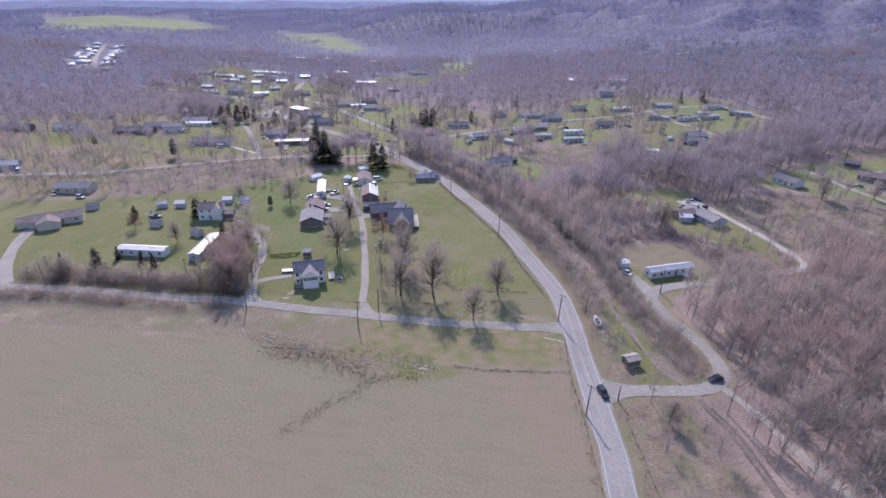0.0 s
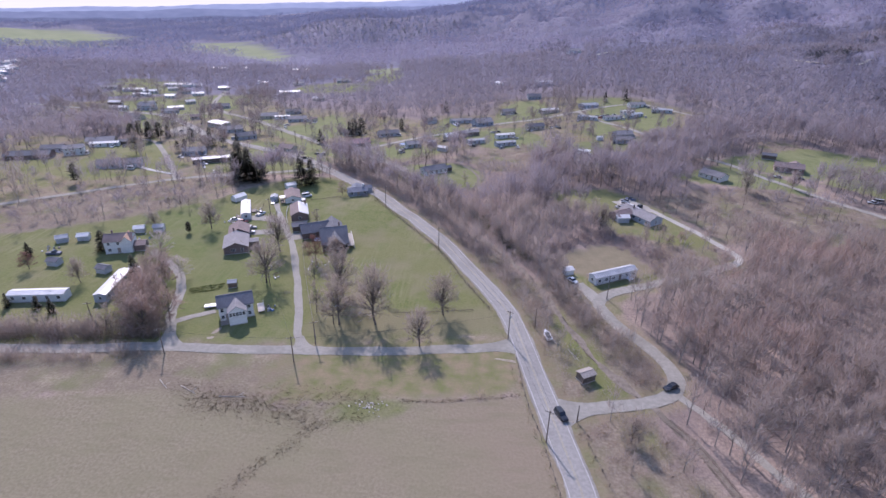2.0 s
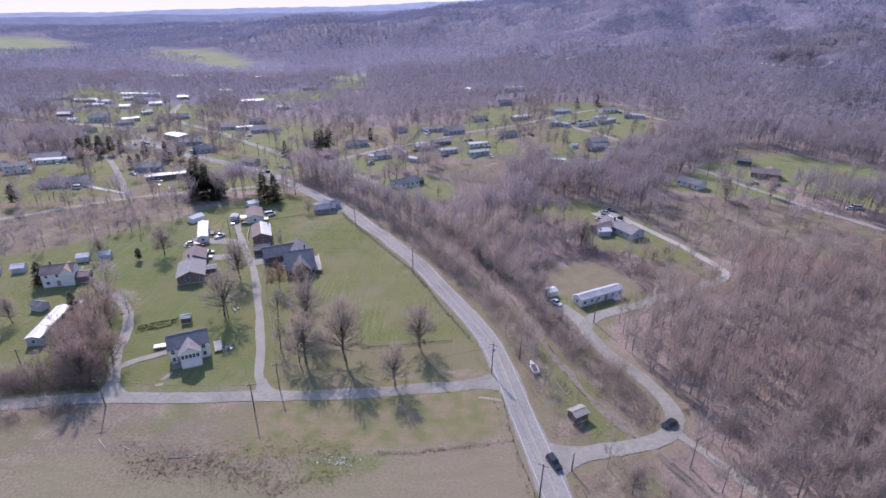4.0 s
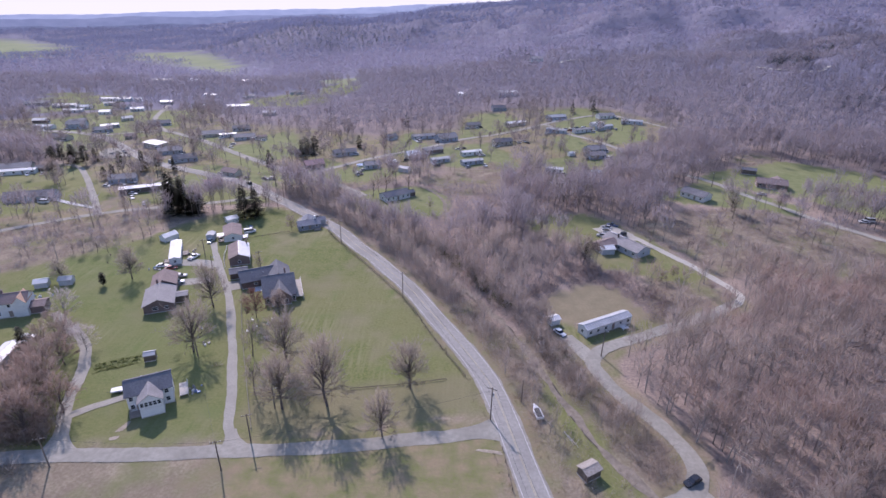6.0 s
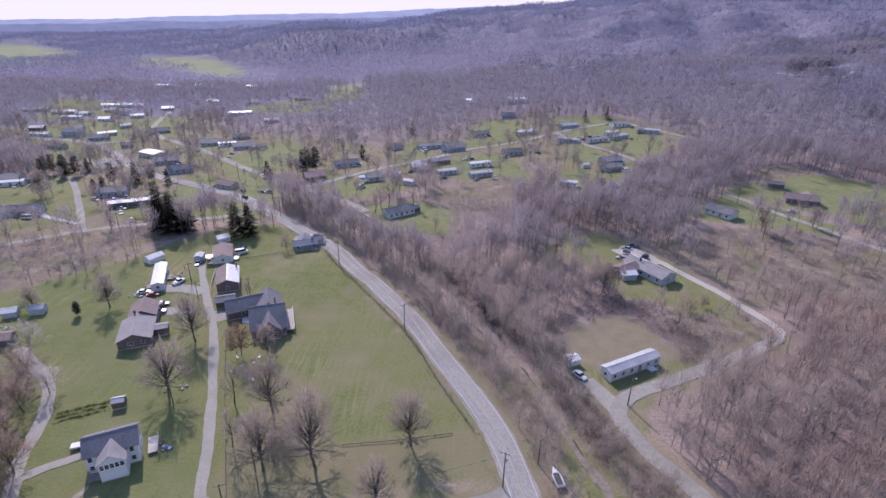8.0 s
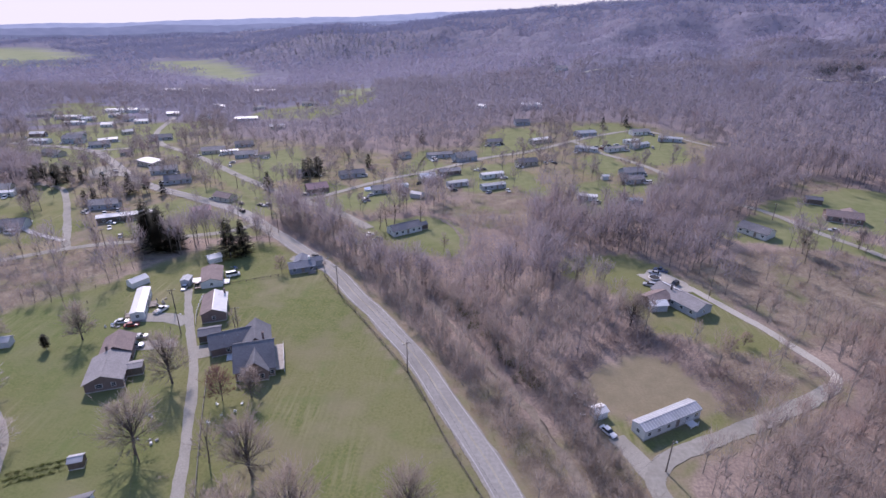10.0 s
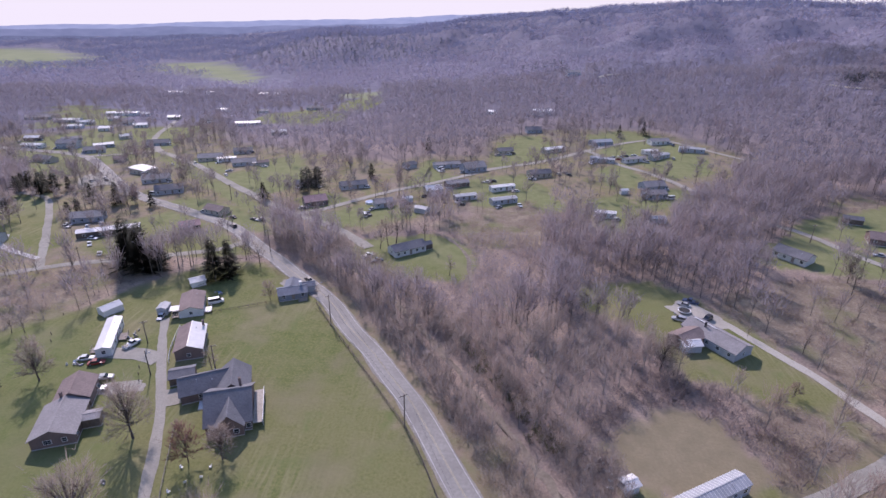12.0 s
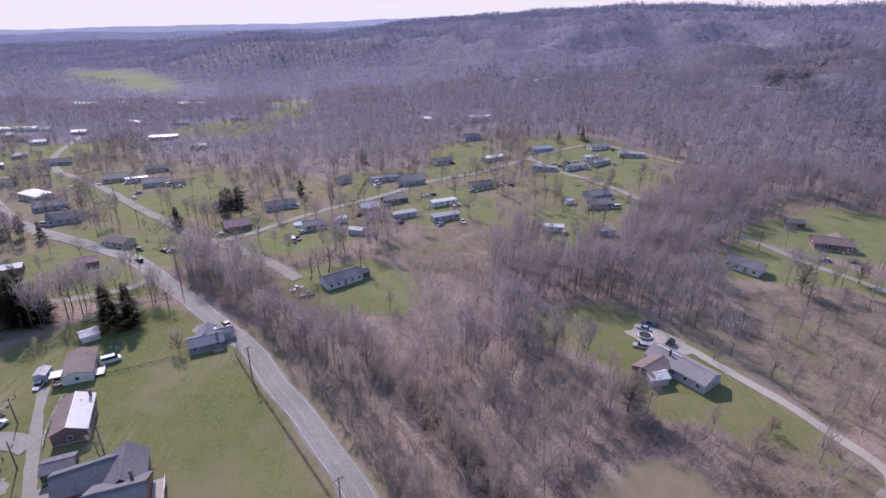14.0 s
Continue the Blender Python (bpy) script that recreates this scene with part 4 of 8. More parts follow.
def bare_tree(seed, limbs, twigs, twig_w, spread, low=0.3, fork=3, reach=0.17, girth=1.0, rise=(0.45, 1.1), wild=0.6):
    """A bare tree of height 1: trunk and limbs as bark, twigs as thin blades. Gives corner points, and which triangles are bark."""
    g = np.random.default_rng(seed)
    tri, bark = [], []

    def stick(a, b, r0, r1, n=4):
        d = (b - a) / np.linalg.norm(b - a)
        u = np.cross(d, [0.3, 0.9, 0.2])
        u /= np.linalg.norm(u)
        v = np.cross(d, u)
        ring = [np.cos(k) * u + np.sin(k) * v for k in np.arange(n) * 2 * np.pi / n]
        for k in range(n):
            p, q = ring[k], ring[(k + 1) % n]
            tri.append([a + p * r0, a + q * r0, b + q * r1])
            tri.append([a + p * r0, b + q * r1, b + p * r1])
            bark.extend((1, 1))
    z = [0, low, 0.6, 0.97]
    pt = [np.array([0, 0, 0.0])]
    for k in range(1, 4):
        pt.append(pt[-1] * [1, 1, 0] + np.array([g.normal(0, 0.018), g.normal(0, 0.018), z[k]]))
    rr = [0.0125 * girth, 0.0088 * girth, 0.0055 * girth, 0.0015]
    for k in range(3):
        stick(pt[k], pt[k + 1], rr[k], rr[k + 1], 5 if k == 0 else 4)
    ends = []
    for i in range(limbs):
        h = low + (0.93 - low) * ((i + g.uniform(0, 1)) / limbs) ** 1.15
        k = min(2, int(np.searchsorted(z, h)) - 1)
        base = pt[k] + (pt[k + 1] - pt[k]) * (h - z[k]) / (z[k + 1] - z[k])
        a = i * 2.4 + g.uniform(-0.5, 0.5)
        up = g.uniform(*rise)
        d = np.array([np.cos(a), np.sin(a), up])
        d /= np.linalg.norm(d)
        ln = spread * (1.15 - 0.75 * (h - low) / (1 - low)) * g.uniform(0.75, 1.15)
        tip = base + d * ln
        tip[2] = min(tip[2] + 0.04, 1.0)
        mid = base + d * ln * 0.5 + g.normal(0, 0.012, 3)
        stick(base, mid, 0.0044, 0.0028, 3)
        stick(mid, tip, 0.0028, 0.0009, 3)
        ends.append((base, mid, tip, ln))
        for _ in range(fork):
            s = mid + (tip - mid) * g.uniform(-0.3, 0.6)
            e = s + (d * 0.6 + g.normal(0, 0.55, 3) + [0, 0, 0.35]) * ln * 0.42
            side = np.cross(e - s, g.normal(0, 1, 3))
            side /= np.linalg.norm(side) + 1e-9
            tri.append(blade(s, e, 0.0026, side))
            bark.append(1)
            ends.append((s, (s + e) / 2, e, ln * 0.5))
    ends.append((pt[2], (pt[2] + pt[3]) / 2, pt[3], 0.3))
    for i in range(twigs):
        s0, s1, s2, ln = ends[g.integers(len(ends))]
        k = g.uniform(0.1, 1)
        s = s1 + (s2 - s1) * k if g.random() < 0.75 else s0 + (s1 - s0) * k
        d = (s2 - s0) / (np.linalg.norm(s2 - s0) + 1e-9) * 0.75 + g.normal(0, wild, 3) + [0, 0, 0.25]
        e = s + d / np.linalg.norm(d) * g.uniform(0.5, 1.2) * reach * 0.8
        side = np.cross(e - s, g.normal(0, 1, 3))
        side /= np.linalg.norm(side) + 1e-9
        tri.append(blade(s, e, twig_w, side))
        bark.append(0)
    return np.array(tri), np.array(bark)


def vase_tree(seed, limbs, forks, twigs, w, low=0.2, wide=0.31, girth=1.0):
    """A mature bare tree of height 1: straight limbs fan up from the trunk to a soft dome of fine twigs."""
    g = np.random.default_rng(seed)
    tri, bark = [], []

    def stick(a, b, r0, r1, n):
        d = (b - a) / np.linalg.norm(b - a)
        u = np.cross(d, [0.3, 0.9, 0.2])
        u /= np.linalg.norm(u)
        v = np.cross(d, u)
        ring = [np.cos(k) * u + np.sin(k) * v for k in np.arange(n) * 2 * np.pi / n]
        for k in range(n):
            p, q = ring[k], ring[(k + 1) % n]
            tri.append([a + p * r0, a + q * r0, b + q * r1])
            tri.append([a + p * r0, b + q * r1, b + p * r1])
            bark.extend((1, 1))

    def sliver(s, e, ww, b):
        side = np.cross(e - s, g.normal(0, 1, 3))
        side /= np.linalg.norm(side) + 1e-9
        tri.append(blade(s, e, ww, side))
        bark.append(b)
    bend = g.normal(0, 0.02, 2)
    fork = np.array([*bend, low])
    top = fork + [g.normal(0, 0.02), g.normal(0, 0.02), 0.34]
    stick(np.zeros(3), fork, 0.0165 * girth, 0.0125 * girth, 6)
    stick(fork, top, 0.0125 * girth, 0.005 * girth, 5)
    ends = []
    for i in range(limbs):
        u = (i + 0.5) / limbs
        s = fork + (top - fork) * (0.85 * u * g.uniform(0.6, 1.0))
        a = i * 2.399 + g.normal(0, 0.3)
        tilt = np.radians(74 - 66 * u ** 0.75 + g.normal(0, 7))       # from upright
        span = np.array([np.sin(tilt) * np.cos(a), np.sin(tilt) * np.sin(a), np.cos(tilt)])
        # out to an egg-shaped crown
        k = 1 / math.sqrt((span[0] ** 2 + span[1] ** 2) / wide ** 2 + (span[2] / (0.97 - s[2])) ** 2) * g.uniform(0.8, 1.0)
        tip = s + span * k
        mid = s + (tip - s) * 0.45 + np.array([0, 0, -0.02 * math.sin(tilt)])
        stick(s, mid, 0.0052 * girth, 0.0032 * girth, 3)
        stick(mid, tip, 0.0032 * girth, 0.0006, 3)
        ends.append((mid, tip))
        for _ in range(forks):
            q = g.uniform(0.12, 0.85)
            a0 = s + (mid - s) * (q / 0.45) if q < 0.45 else mid + (tip - mid) * ((q - 0.45) / 0.55)
            b0 = a0 + span * k * (1.02 - q) * g.uniform(0.6, 0.95) + g.normal(0, 1, 3) * [0.09, 0.09, 0.05] * (1.15 - q)
            sliver(a0, b0, 0.0017 * girth, 1 if q < 0.5 else 0)
            ends.append((a0 + (b0 - a0) * 0.35, b0))
    for i in range(twigs):
        a, b = ends[g.integers(len(ends))]
        s = a + (b - a) * g.uniform(0, 1) ** 0.8
        d = (b - a) / np.linalg.norm(b - a) + g.normal(0, 0.42, 3) + [0, 0, 0.1]
        e = s + d / np.linalg.norm(d) * g.uniform(0.04, 0.12)
        sliver(s, e, w * g.uniform(0.7, 1.3), 0)
    return np.array(tri), np.array(bark)


def haze_tree(seed, n, w, length, low=0.34, wide=0.2, stem=0.009, limbs=0, up=0.5):
    """A far bare tree of height 1: a thin stem, some limbs, and short twig sprays filling an uneven crown."""
    g = np.random.default_rng(seed)
    tri = [[np.array([-stem, 0, 0.0]), np.array([stem, 0, 0.0]), np.array([0, 0, 0.8])], [np.array([0, -stem, 0.0]), np.array([0, stem, 0.0]), np.array([0, 0, 0.8])]]
    bark = [1, 1]

    def sliver(s, e, ww, b):
        side = np.cross(e - s, g.normal(0, 1, 3))
        side /= np.linalg.norm(side) + 1e-9
        tri.append(blade(s, e, ww, side))
        bark.append(b)
    lobes = [np.array([g.normal(0, wide * 0.5), g.normal(0, wide * 0.5), g.uniform(low + 0.12, 0.86)]) for _ in range(5)]
    for i in range(limbs):
        a = i * 2.4 + g.uniform(-0.4, 0.4)
        s = np.array([0, 0, g.uniform(low * 0.7, 0.55)])
        sliver(s, s + np.array([np.cos(a) * wide, np.sin(a) * wide, g.uniform(0.2, 0.4)]), stem * 0.6, 1)
    mid, tall = (low + 1) / 2, (1 - low) / 2
    for i in range(n):
        k = g.normal(0, 1, 3)
        k = k / np.linalg.norm(k) * g.uniform(0, 1) ** 0.45
        s = np.array([k[0] * wide, k[1] * wide, mid + k[2] * tall * 0.95])
        c = lobes[g.integers(5)]
        s = s + (c - s) * g.uniform(0, 0.15)
        d = np.array([s[0] * 2.5, s[1] * 2.5, up]) + g.normal(0, 0.5, 3)
        e = s + d / np.linalg.norm(d) * length * g.uniform(0.6, 1.4)
        e[2] = min(e[2], 1.0)
        sliver(s, e, w * g.uniform(0.6, 1.4), 0)
    return np.array(tri), np.array(bark)


def bush(seed, n, w):
    """A bare shrub of height 1 of arching stems."""
    g = np.random.default_rng(seed)
    tri = []
    for i in range(n):
        a, t = g.uniform(0, 6.283), g.uniform(0, 0.75)
        s = np.array([g.normal(0, 0.22), g.normal(0, 0.22), 0])
        if g.random() < 0.6:
            s = s + np.array([np.cos(a) * t * 0.6, np.sin(a) * t * 0.6, g.uniform(0.2, 0.6)])
        d = np.array([np.cos(a) * g.uniform(0.2, 0.8), np.sin(a) * g.uniform(0.2, 0.8), g.uniform(0.3, 1.0)])
        e = s + d / np.linalg.norm(d) * g.uniform(0.3, 0.6)
        side = np.cross(e - s, g.normal(0, 1, 3))
        side /= np.linalg.norm(side)
        tri.append(blade(s, e, w * g.uniform(0.6, 1.3), side))
    return np.array(tri), np.zeros(n, int)


def conifer(seed, tiers, per, w, blunt=0.0):
    """An evergreen of height 1: a trunk and drooping boughs in uneven tiers; blunt: an old pine with a rounded head."""
    g = np.random.default_rng(seed)
    tri, bark = [], []
    for k in range(5):
        a, b = k * 1.2566, (k + 1) * 1.2566
        p, q = np.array([np.cos(a), np.sin(a), 0]) * 0.014, np.array([np.cos(b), np.sin(b), 0]) * 0.014
        tri.append([p, q, np.array([0, 0, 0.96])])
        bark.append(1)
    lobe = g.uniform(0, 6.283, 3)
    for i in range(tiers):
        h = 0.07 + 0.16 * blunt + (0.9 - 0.16 * blunt) * (i / tiers)
        r = 0.27 * (1 - h) ** (0.75 - 0.35 * blunt) * (1 - blunt * 0.35 * (1 - h) ** 2) + 0.012
        for j in range(per):
            a = g.uniform(0, 6.283)
            ln = r * g.uniform(0.45, 1.15) * (1 + 0.28 * np.sin(2 * a + lobe[0] + 9 * h) + 0.15 * np.sin(3 * a + lobe[1] - 14 * h))
            s = np.array([0, 0, h + g.uniform(-0.03, 0.05)])
            d = np.array([np.cos(a), np.sin(a), g.uniform(-0.45, 0.2) + 0.35 * blunt])
            e = s + d * ln
            s = s + (e - s) * g.uniform(0.0, 0.35)
            side = np.array([-np.sin(a), np.cos(a), g.uniform(-0.6, 0.6)])
            m = s + (e - s) * 0.45
            tri.append([s, m + side * w, e])
            tri.append([s, e, m - side * w])
            bark.extend((0, 0))
    return np.array(tri), np.array(bark)


def plant_out(name, label, category, spots, kinds, mats, g, lean=0.03):
    """One joined object of many plants. spots: x, y, height, tint rows; kinds: shapes of height 1."""
    if not len(spots):
        return
    V, T, M, N = [], [], [], []
    which = g.integers(len(kinds), size=len(spots))
    z = ground_z(spots[:, 0], spots[:, 1]) - 0.1
    fall = np.stack([(ground_z(spots[:, 0] + 9 * a, spots[:, 1] + 9 * b) - z - 0.1) / 9 for a, b in ((1, 0), (0, 1))], 1)   # the canopy leans with the slope
    for k, (tri, bark) in enumerate(kinds):
        ids = np.nonzero(which == k)[0]
        if not len(ids):
            continue
        a = g.uniform(0, 6.283, len(ids))
        c, s = np.cos(a)[:, None], np.sin(a)[:, None]
        h = spots[ids, 2][:, None]
        wide = h * g.uniform(0.85, 1.2, len(ids))[:, None]
        p = tri.reshape(-1, 3)
        lx, ly = g.normal(0, lean, (2, len(ids), 1))
        X = (p[:, 0] * c - p[:, 1] * s) * wide + lx * p[:, 2] * h + spots[ids, 0][:, None]
        Y = (p[:, 0] * s + p[:, 1] * c) * wide + ly * p[:, 2] * h + spots[ids, 1][:, None]
        Z = p[:, 2] * h + z[ids][:, None]
        V.append(np.stack([X, Y, Z], -1).reshape(-1, 3))
        q = crown_normals(tri, bark)
        n = np.stack([q[:, 0] * c - q[:, 1] * s - 1.3 * fall[ids, :1], q[:, 0] * s + q[:, 1] * c - 1.3 * fall[ids, 1:], np.tile(q[:, 2], (len(ids), 1))], -1).reshape(-1, 3)
        N.append(n / np.linalg.norm(n, axis=1)[:, None])
        T.append(np.repeat(spots[ids, 3], len(p)))
        M.append(np.tile(bark, len(ids)))
    v = np.concatenate(V)
    me = tri_mesh(name, v, np.arange(len(v)).reshape(-1, 3), np.concatenate(T), mats, np.concatenate(M), np.concatenate(N))
    return tagged(new(name, me), label, category, kind="stuff")


def scatter(x0, x1, y0, y1, step, g):
    xs, ys = np.meshgrid(np.arange(x0, x1, step), np.arange(y0, y1, step))
    x, y = xs.ravel() + g.uniform(-0.5, 0.5, xs.size) * step, ys.ravel() + g.uniform(-0.5, 0.5, xs.size) * step
    return x, y


def off_roads(x, y, extra=0.0):
    ok = np.ones(x.shape, bool)
    for line, w in ROADS:
        ok &= near_line(line, x, y) > w + extra
    return ok


def off_houses(x, y, extra=0.0, yard=0.0):
    """True where no building of the neighbourhood stands, nor its open front yard on the valley side."""
    ok = np.ones(x.shape, bool)
    for hx, hy, a, L, W, *_ in FAR_HOUSES + NEAR_HOMES:
        c, s = math.cos(radians(a)), math.sin(radians(a))
        u, v = (x - hx) * c + (y - hy) * s, -(x - hx) * s + (y - hy) * c
        ok &= (np.abs(u) > L / 2 + extra) | (np.abs(v) > W / 2 + extra)
        far_off = math.hypot(hx, hy)
        along, across = ((hx - x) * hx + (hy - y) * hy) / far_off, np.abs((x - hx) * hy - (y - hy) * hx) / far_off
        ok &= (along < 0) | (along > yard) | (across > L / 2)
    return ok


def in_view(x, y):
    az = np.degrees(np.arctan2(x, y + 30))
    return (az > -55) & (az < 45)


LOT_EDGE = [(26, 212), (31, 224), (42, 236), (52, 246), (66, 246), (72, 232), (78, 212), (74, 206), (60, 196)]   # low brush only round the dry-grass lot


OPEN_FRONT = [(-60, 300), (-30, 285), (0, 268), (22, 290), (28, 330), (10, 352), (-60, 345)]   # open ground before the round lawn


def woods():
    g = np.random.default_rng(11)
    tall = [haze_tree(100 + k, 170, 0.0052, 0.2, (0.24, 0.34)[k % 2], (0.2, 0.16)[k % 2], 0.010, 9, 1.6) for k in range(5)] + [bare_tree(105 + k, 8, 190, 0.0055, 0.27, 0.30, 2, 0.21, 0.9, (0.9, 2.2), 0.3) for k in range(2)]
    middle = [haze_tree(150 + k, 112, 0.0085, 0.19, (0.3, 0.42, 0.36)[k % 3], (0.19, 0.15, 0.22)[k % 3], 0.008, 6, 1.5) for k in range(7)]
    thin = [haze_tree(120 + k, 34, 0.026, 0.2, (0.28, 0.36)[k % 2], (0.27, 0.21)[k % 2], 0.008, 1, 1.2) for k in range(7)]
    yard = [haze_tree(130 + k, 100, 0.0105, 0.15, (0.22, 0.34, 0.48)[k % 3], (0.29, 0.22, 0.15)[k % 3], 0.010, 7, 1.0) for k in range(9)]
    far = [haze_tree(140 + k, 23, 0.055, 0.17, 0.22, 0.3) for k in range(7)]
    shrub = [bush(160 + k, 64, 0.014) for k in range(6)]
    weed = [bush(180 + k, 9, 0.05) for k in range(4)]

    def closed(x, y, keep=0.0):
        lawn, tan, lot, verge, scrub, farf = masks(x, y)
        return (lawn < 0.4) & (tan < 0.3) & (lot < 0.3) & (verge < 0.4) & (farf < 0.4), scrub

    # near woods
    x, y = scatter(-340, 300, 60, 440, 4.4, g)
    ok, scrub = closed(x, y)
    keep = ok & off_roads(x, y, 1.0) & in_view(x, y) & ((x > 14) | (y > 165)) & (g.random(x.size) < np.where(scrub > 0.5, 0.035, np.where(inside(WEST_YARDS, x, y) > 0, np.where(x < -190, 0.3, 0.17), 0.86))) & (inside(LOT_EDGE, x, y) < 0) & (inside(OPEN_FRONT, x, y) < 0) & ((inside(BLOCK, x, y) < -12) | (x < -95)) & (inside(VILLAGE, x, y) < 0) & off_houses(x, y, 2, 30) & (inside(JUNCTION_YARDS, x, y) < 0)
    x, y = x[keep], y[keep]
    dens = wave(x, y, 60, 61)
    h = 11.0 + 2.6 * dens + g.normal(0, 1.8, x.size) + 3.6 * smooth(45, 65, x) * smooth(270, 200, y)
    red = np.clip(0.32 + 0.3 * wave(x, y, 70, 62) + 0.42 * smooth(50, 75, x) * smooth(120, 160, y) * smooth(250, 215, y) + g.normal(0, 0.16, x.size), 0, 1)
    plant_out("woods", "bare grey-brown deciduous woods with reddish twigs", "woods", np.column_stack([x, y, np.clip(h, 5, 18), red])[y < 265], tall, [TWIG, BARK], g)
    plant_out("woods", "bare mauve-brown deciduous woods across the valley", "woods", np.column_stack([x, y, np.clip(h + 4.5, 7, 21), red])[y >= 265], middle, [TWIG_MID_HAZE, BARK_MID], g)
    # brush rows along the railbed and the road
    x, y = scatter(-130, 75, 60, 345, 1.7, g)
    d = near_line(RAILBED, x, y)
    m = near_line(MAIN, x, y)
    side = (d > 1.7) & (d < 13) & (m > 5.4)
    keep = side & off_roads(x, y, 0.6) & (g.random(x.size) < np.where((y < 165), 0.36, 0.9) * (0.75 + 0.25 * wave(x, y, 25, 63)))
    x, y = x[keep], y[keep]
    plant_out("brush_row", "grey-purple bare brush along the old railbed", "brush", np.column_stack([x, y, g.uniform(1.6, 4.6, x.size), g.uniform(0.0, 0.3, x.size)]), shrub, [TWIG, BARK], g, 0.1)
    x, y = scatter(-130, 60, 150, 345, 4.0, g)
    d, m = near_line(RAILBED, x, y), near_line(MAIN, x, y)
    keep = (d > 2.5) & (d < 15) & (m > 6) & off_roads(x, y, 0.8) & ((inside(OPEN_FRONT, x, y) < 0) | (d < 7)) & (g.random(x.size) < np.where(y < 200, 0.5, 0.85))
    x, y = x[keep], y[keep]
    plant_out("tree_row", "row of slender bare trees along the railbed", "trees", np.column_stack([x, y, g.uniform(6, 10.5, x.size), g.uniform(0, 0.6, x.size)]), tall, [TWIG, BARK], g)
    # dense saplings between the railbed and the ranch
    x, y = scatter(-70, 75, 205, 345, 2.5, g)
    ok, scrub = closed(x, y)
    keep = ok & (near_line(RAILBED, x, y) > 6) & off_roads(x, y, 1) & (inside(LOT_EDGE, x, y) < 0) & (x > -0.55 * (y - 225)) & (g.random(x.size) < 0.5 + 0.3 * wave(x, y, 28, 76))
    x, y = x[keep], y[keep]
    plant_out("saplings", "thicket of slender mauve-grey saplings", "brush", np.column_stack([x, y, np.clip(4.6 + 1.6 * wave(x, y, 34, 77) + g.normal(0, 1.1, x.size), 1.5, 8.5), np.clip(0.3 + 0.35 * wave(x, y, 45, 78) + g.normal(0, 0.15, x.size), 0, 1)]), [haze_tree(230 + k, 30, 0.013, 0.3, 0.1, 0.2, 0.007, 2, 2.0) for k in range(6)], [TWIG_MID_HAZE, BARK_MID], g, 0.05)
    # understory and brush in scrub
    x, y = scatter(-310, 270, 60, 420, 3.4, g)
    ok, scrub = closed(x, y)
    patch = wave(x, y, 30, 64)
    keep = ok & off_roads(x, y, 0.8) & in_view(x, y) & ((inside(BLOCK, x, y) < -12) | (x < -95)) & (g.random(x.size) < np.where(scrub > 0.5, 0.40 + 0.4 * patch, np.where(inside(WEST_YARDS, x, y) > 0, 0.5, 0.30)))
    x, y = x[keep], y[keep]
    plant_out("understory", "bare brown brush and saplings", "brush", np.column_stack([x, y, g.uniform(1.2, 3.4, x.size), g.uniform(0.1, 1, x.size)]), shrub, [TWIG, BARK], g, 0.1)
    x, y = scatter(55, 225, 190, 330, 2.3, g)
    ok, scrub = closed(x, y)
    keep = ok & (scrub > 0.5) & off_roads(x, y, 0.8) & in_view(x, y) & (g.random(x.size) < np.clip(0.25 + 1.1 * wave(x, y, 24, 71), 0.08, 0.95))
    x, y = x[keep], y[keep]
    plant_out("scrub_brush", "low mauve-brown scrub brush in the clearing", "brush", np.column_stack([x, y, np.clip(1.5 + 1.1 * wave(x, y, 24, 71) + g.normal(0, 0.5, x.size), 0.6, 4.2), g.uniform(0.2, 1, x.size)]), [bush(190 + k, 46, 0.021) for k in range(5)], [TWIG_YARD, BARK], g, 0.12)
    x, y = scatter(-240, -122, 203, 310, 2.6, g)
    ok, scrub = closed(x, y)
    keep = ok & (scrub > 0.4) & off_roads(x, y, 1.2) & (near_line(ROAD_CREEK, x, y) > 10) & (g.random(x.size) < np.clip(0.5 + 0.6 * wave(x, y, 20, 79), 0.15, 0.95))
    x, y = x[keep], y[keep]
    plant_out("scrub_brush", "mauve brush on the flat below the creek road", "brush", np.column_stack([x, y, g.uniform(0.8, 2.8, x.size), g.uniform(0.1, 1, x.size)]), [bush(222 + k, 46, 0.02) for k in range(4)], [TWIG_MID_HAZE, BARK], g, 0.12)
    pick = g.random(x.size) < 0.09
    plant_out("tree_row", "slender bare trees in the creek-side brush", "trees", np.column_stack([x, y, g.uniform(5, 10, x.size), g.uniform(0, 0.7, x.size)])[pick], middle, [TWIG_MID_HAZE, BARK_MID], g)
    x, y = scatter(24, 82, 194, 250, 1.9, g)
    lawn, tan, lot, verge, scrub, farf = masks(x, y)
    keep = (inside(LOT_EDGE, x, y) > -2) & (lot < 0.25) & (lawn < 0.3) & off_roads(x, y, 0.5) & (g.random(x.size) < 0.8)
    x, y = x[keep], y[keep]
    plant_out("scrub_brush", "mauve brush round the dry-grass lot", "brush", np.column_stack([x, y, g.uniform(1.4, 4.4, x.size), g.uniform(0.2, 1, x.size)]), [bush(196 + k, 60, 0.018) for k in range(5)], [TWIG_YARD, BARK], g, 0.12)
    x, y = scatter(-62, 34, 264, 356, 2.4, g)
    ok, scrub = closed(x, y)
    keep = ok & (inside(OPEN_FRONT, x, y) > -3) & off_roads(x, y, 0.5) & (g.random(x.size) < 0.6)
    x, y = x[keep], y[keep]
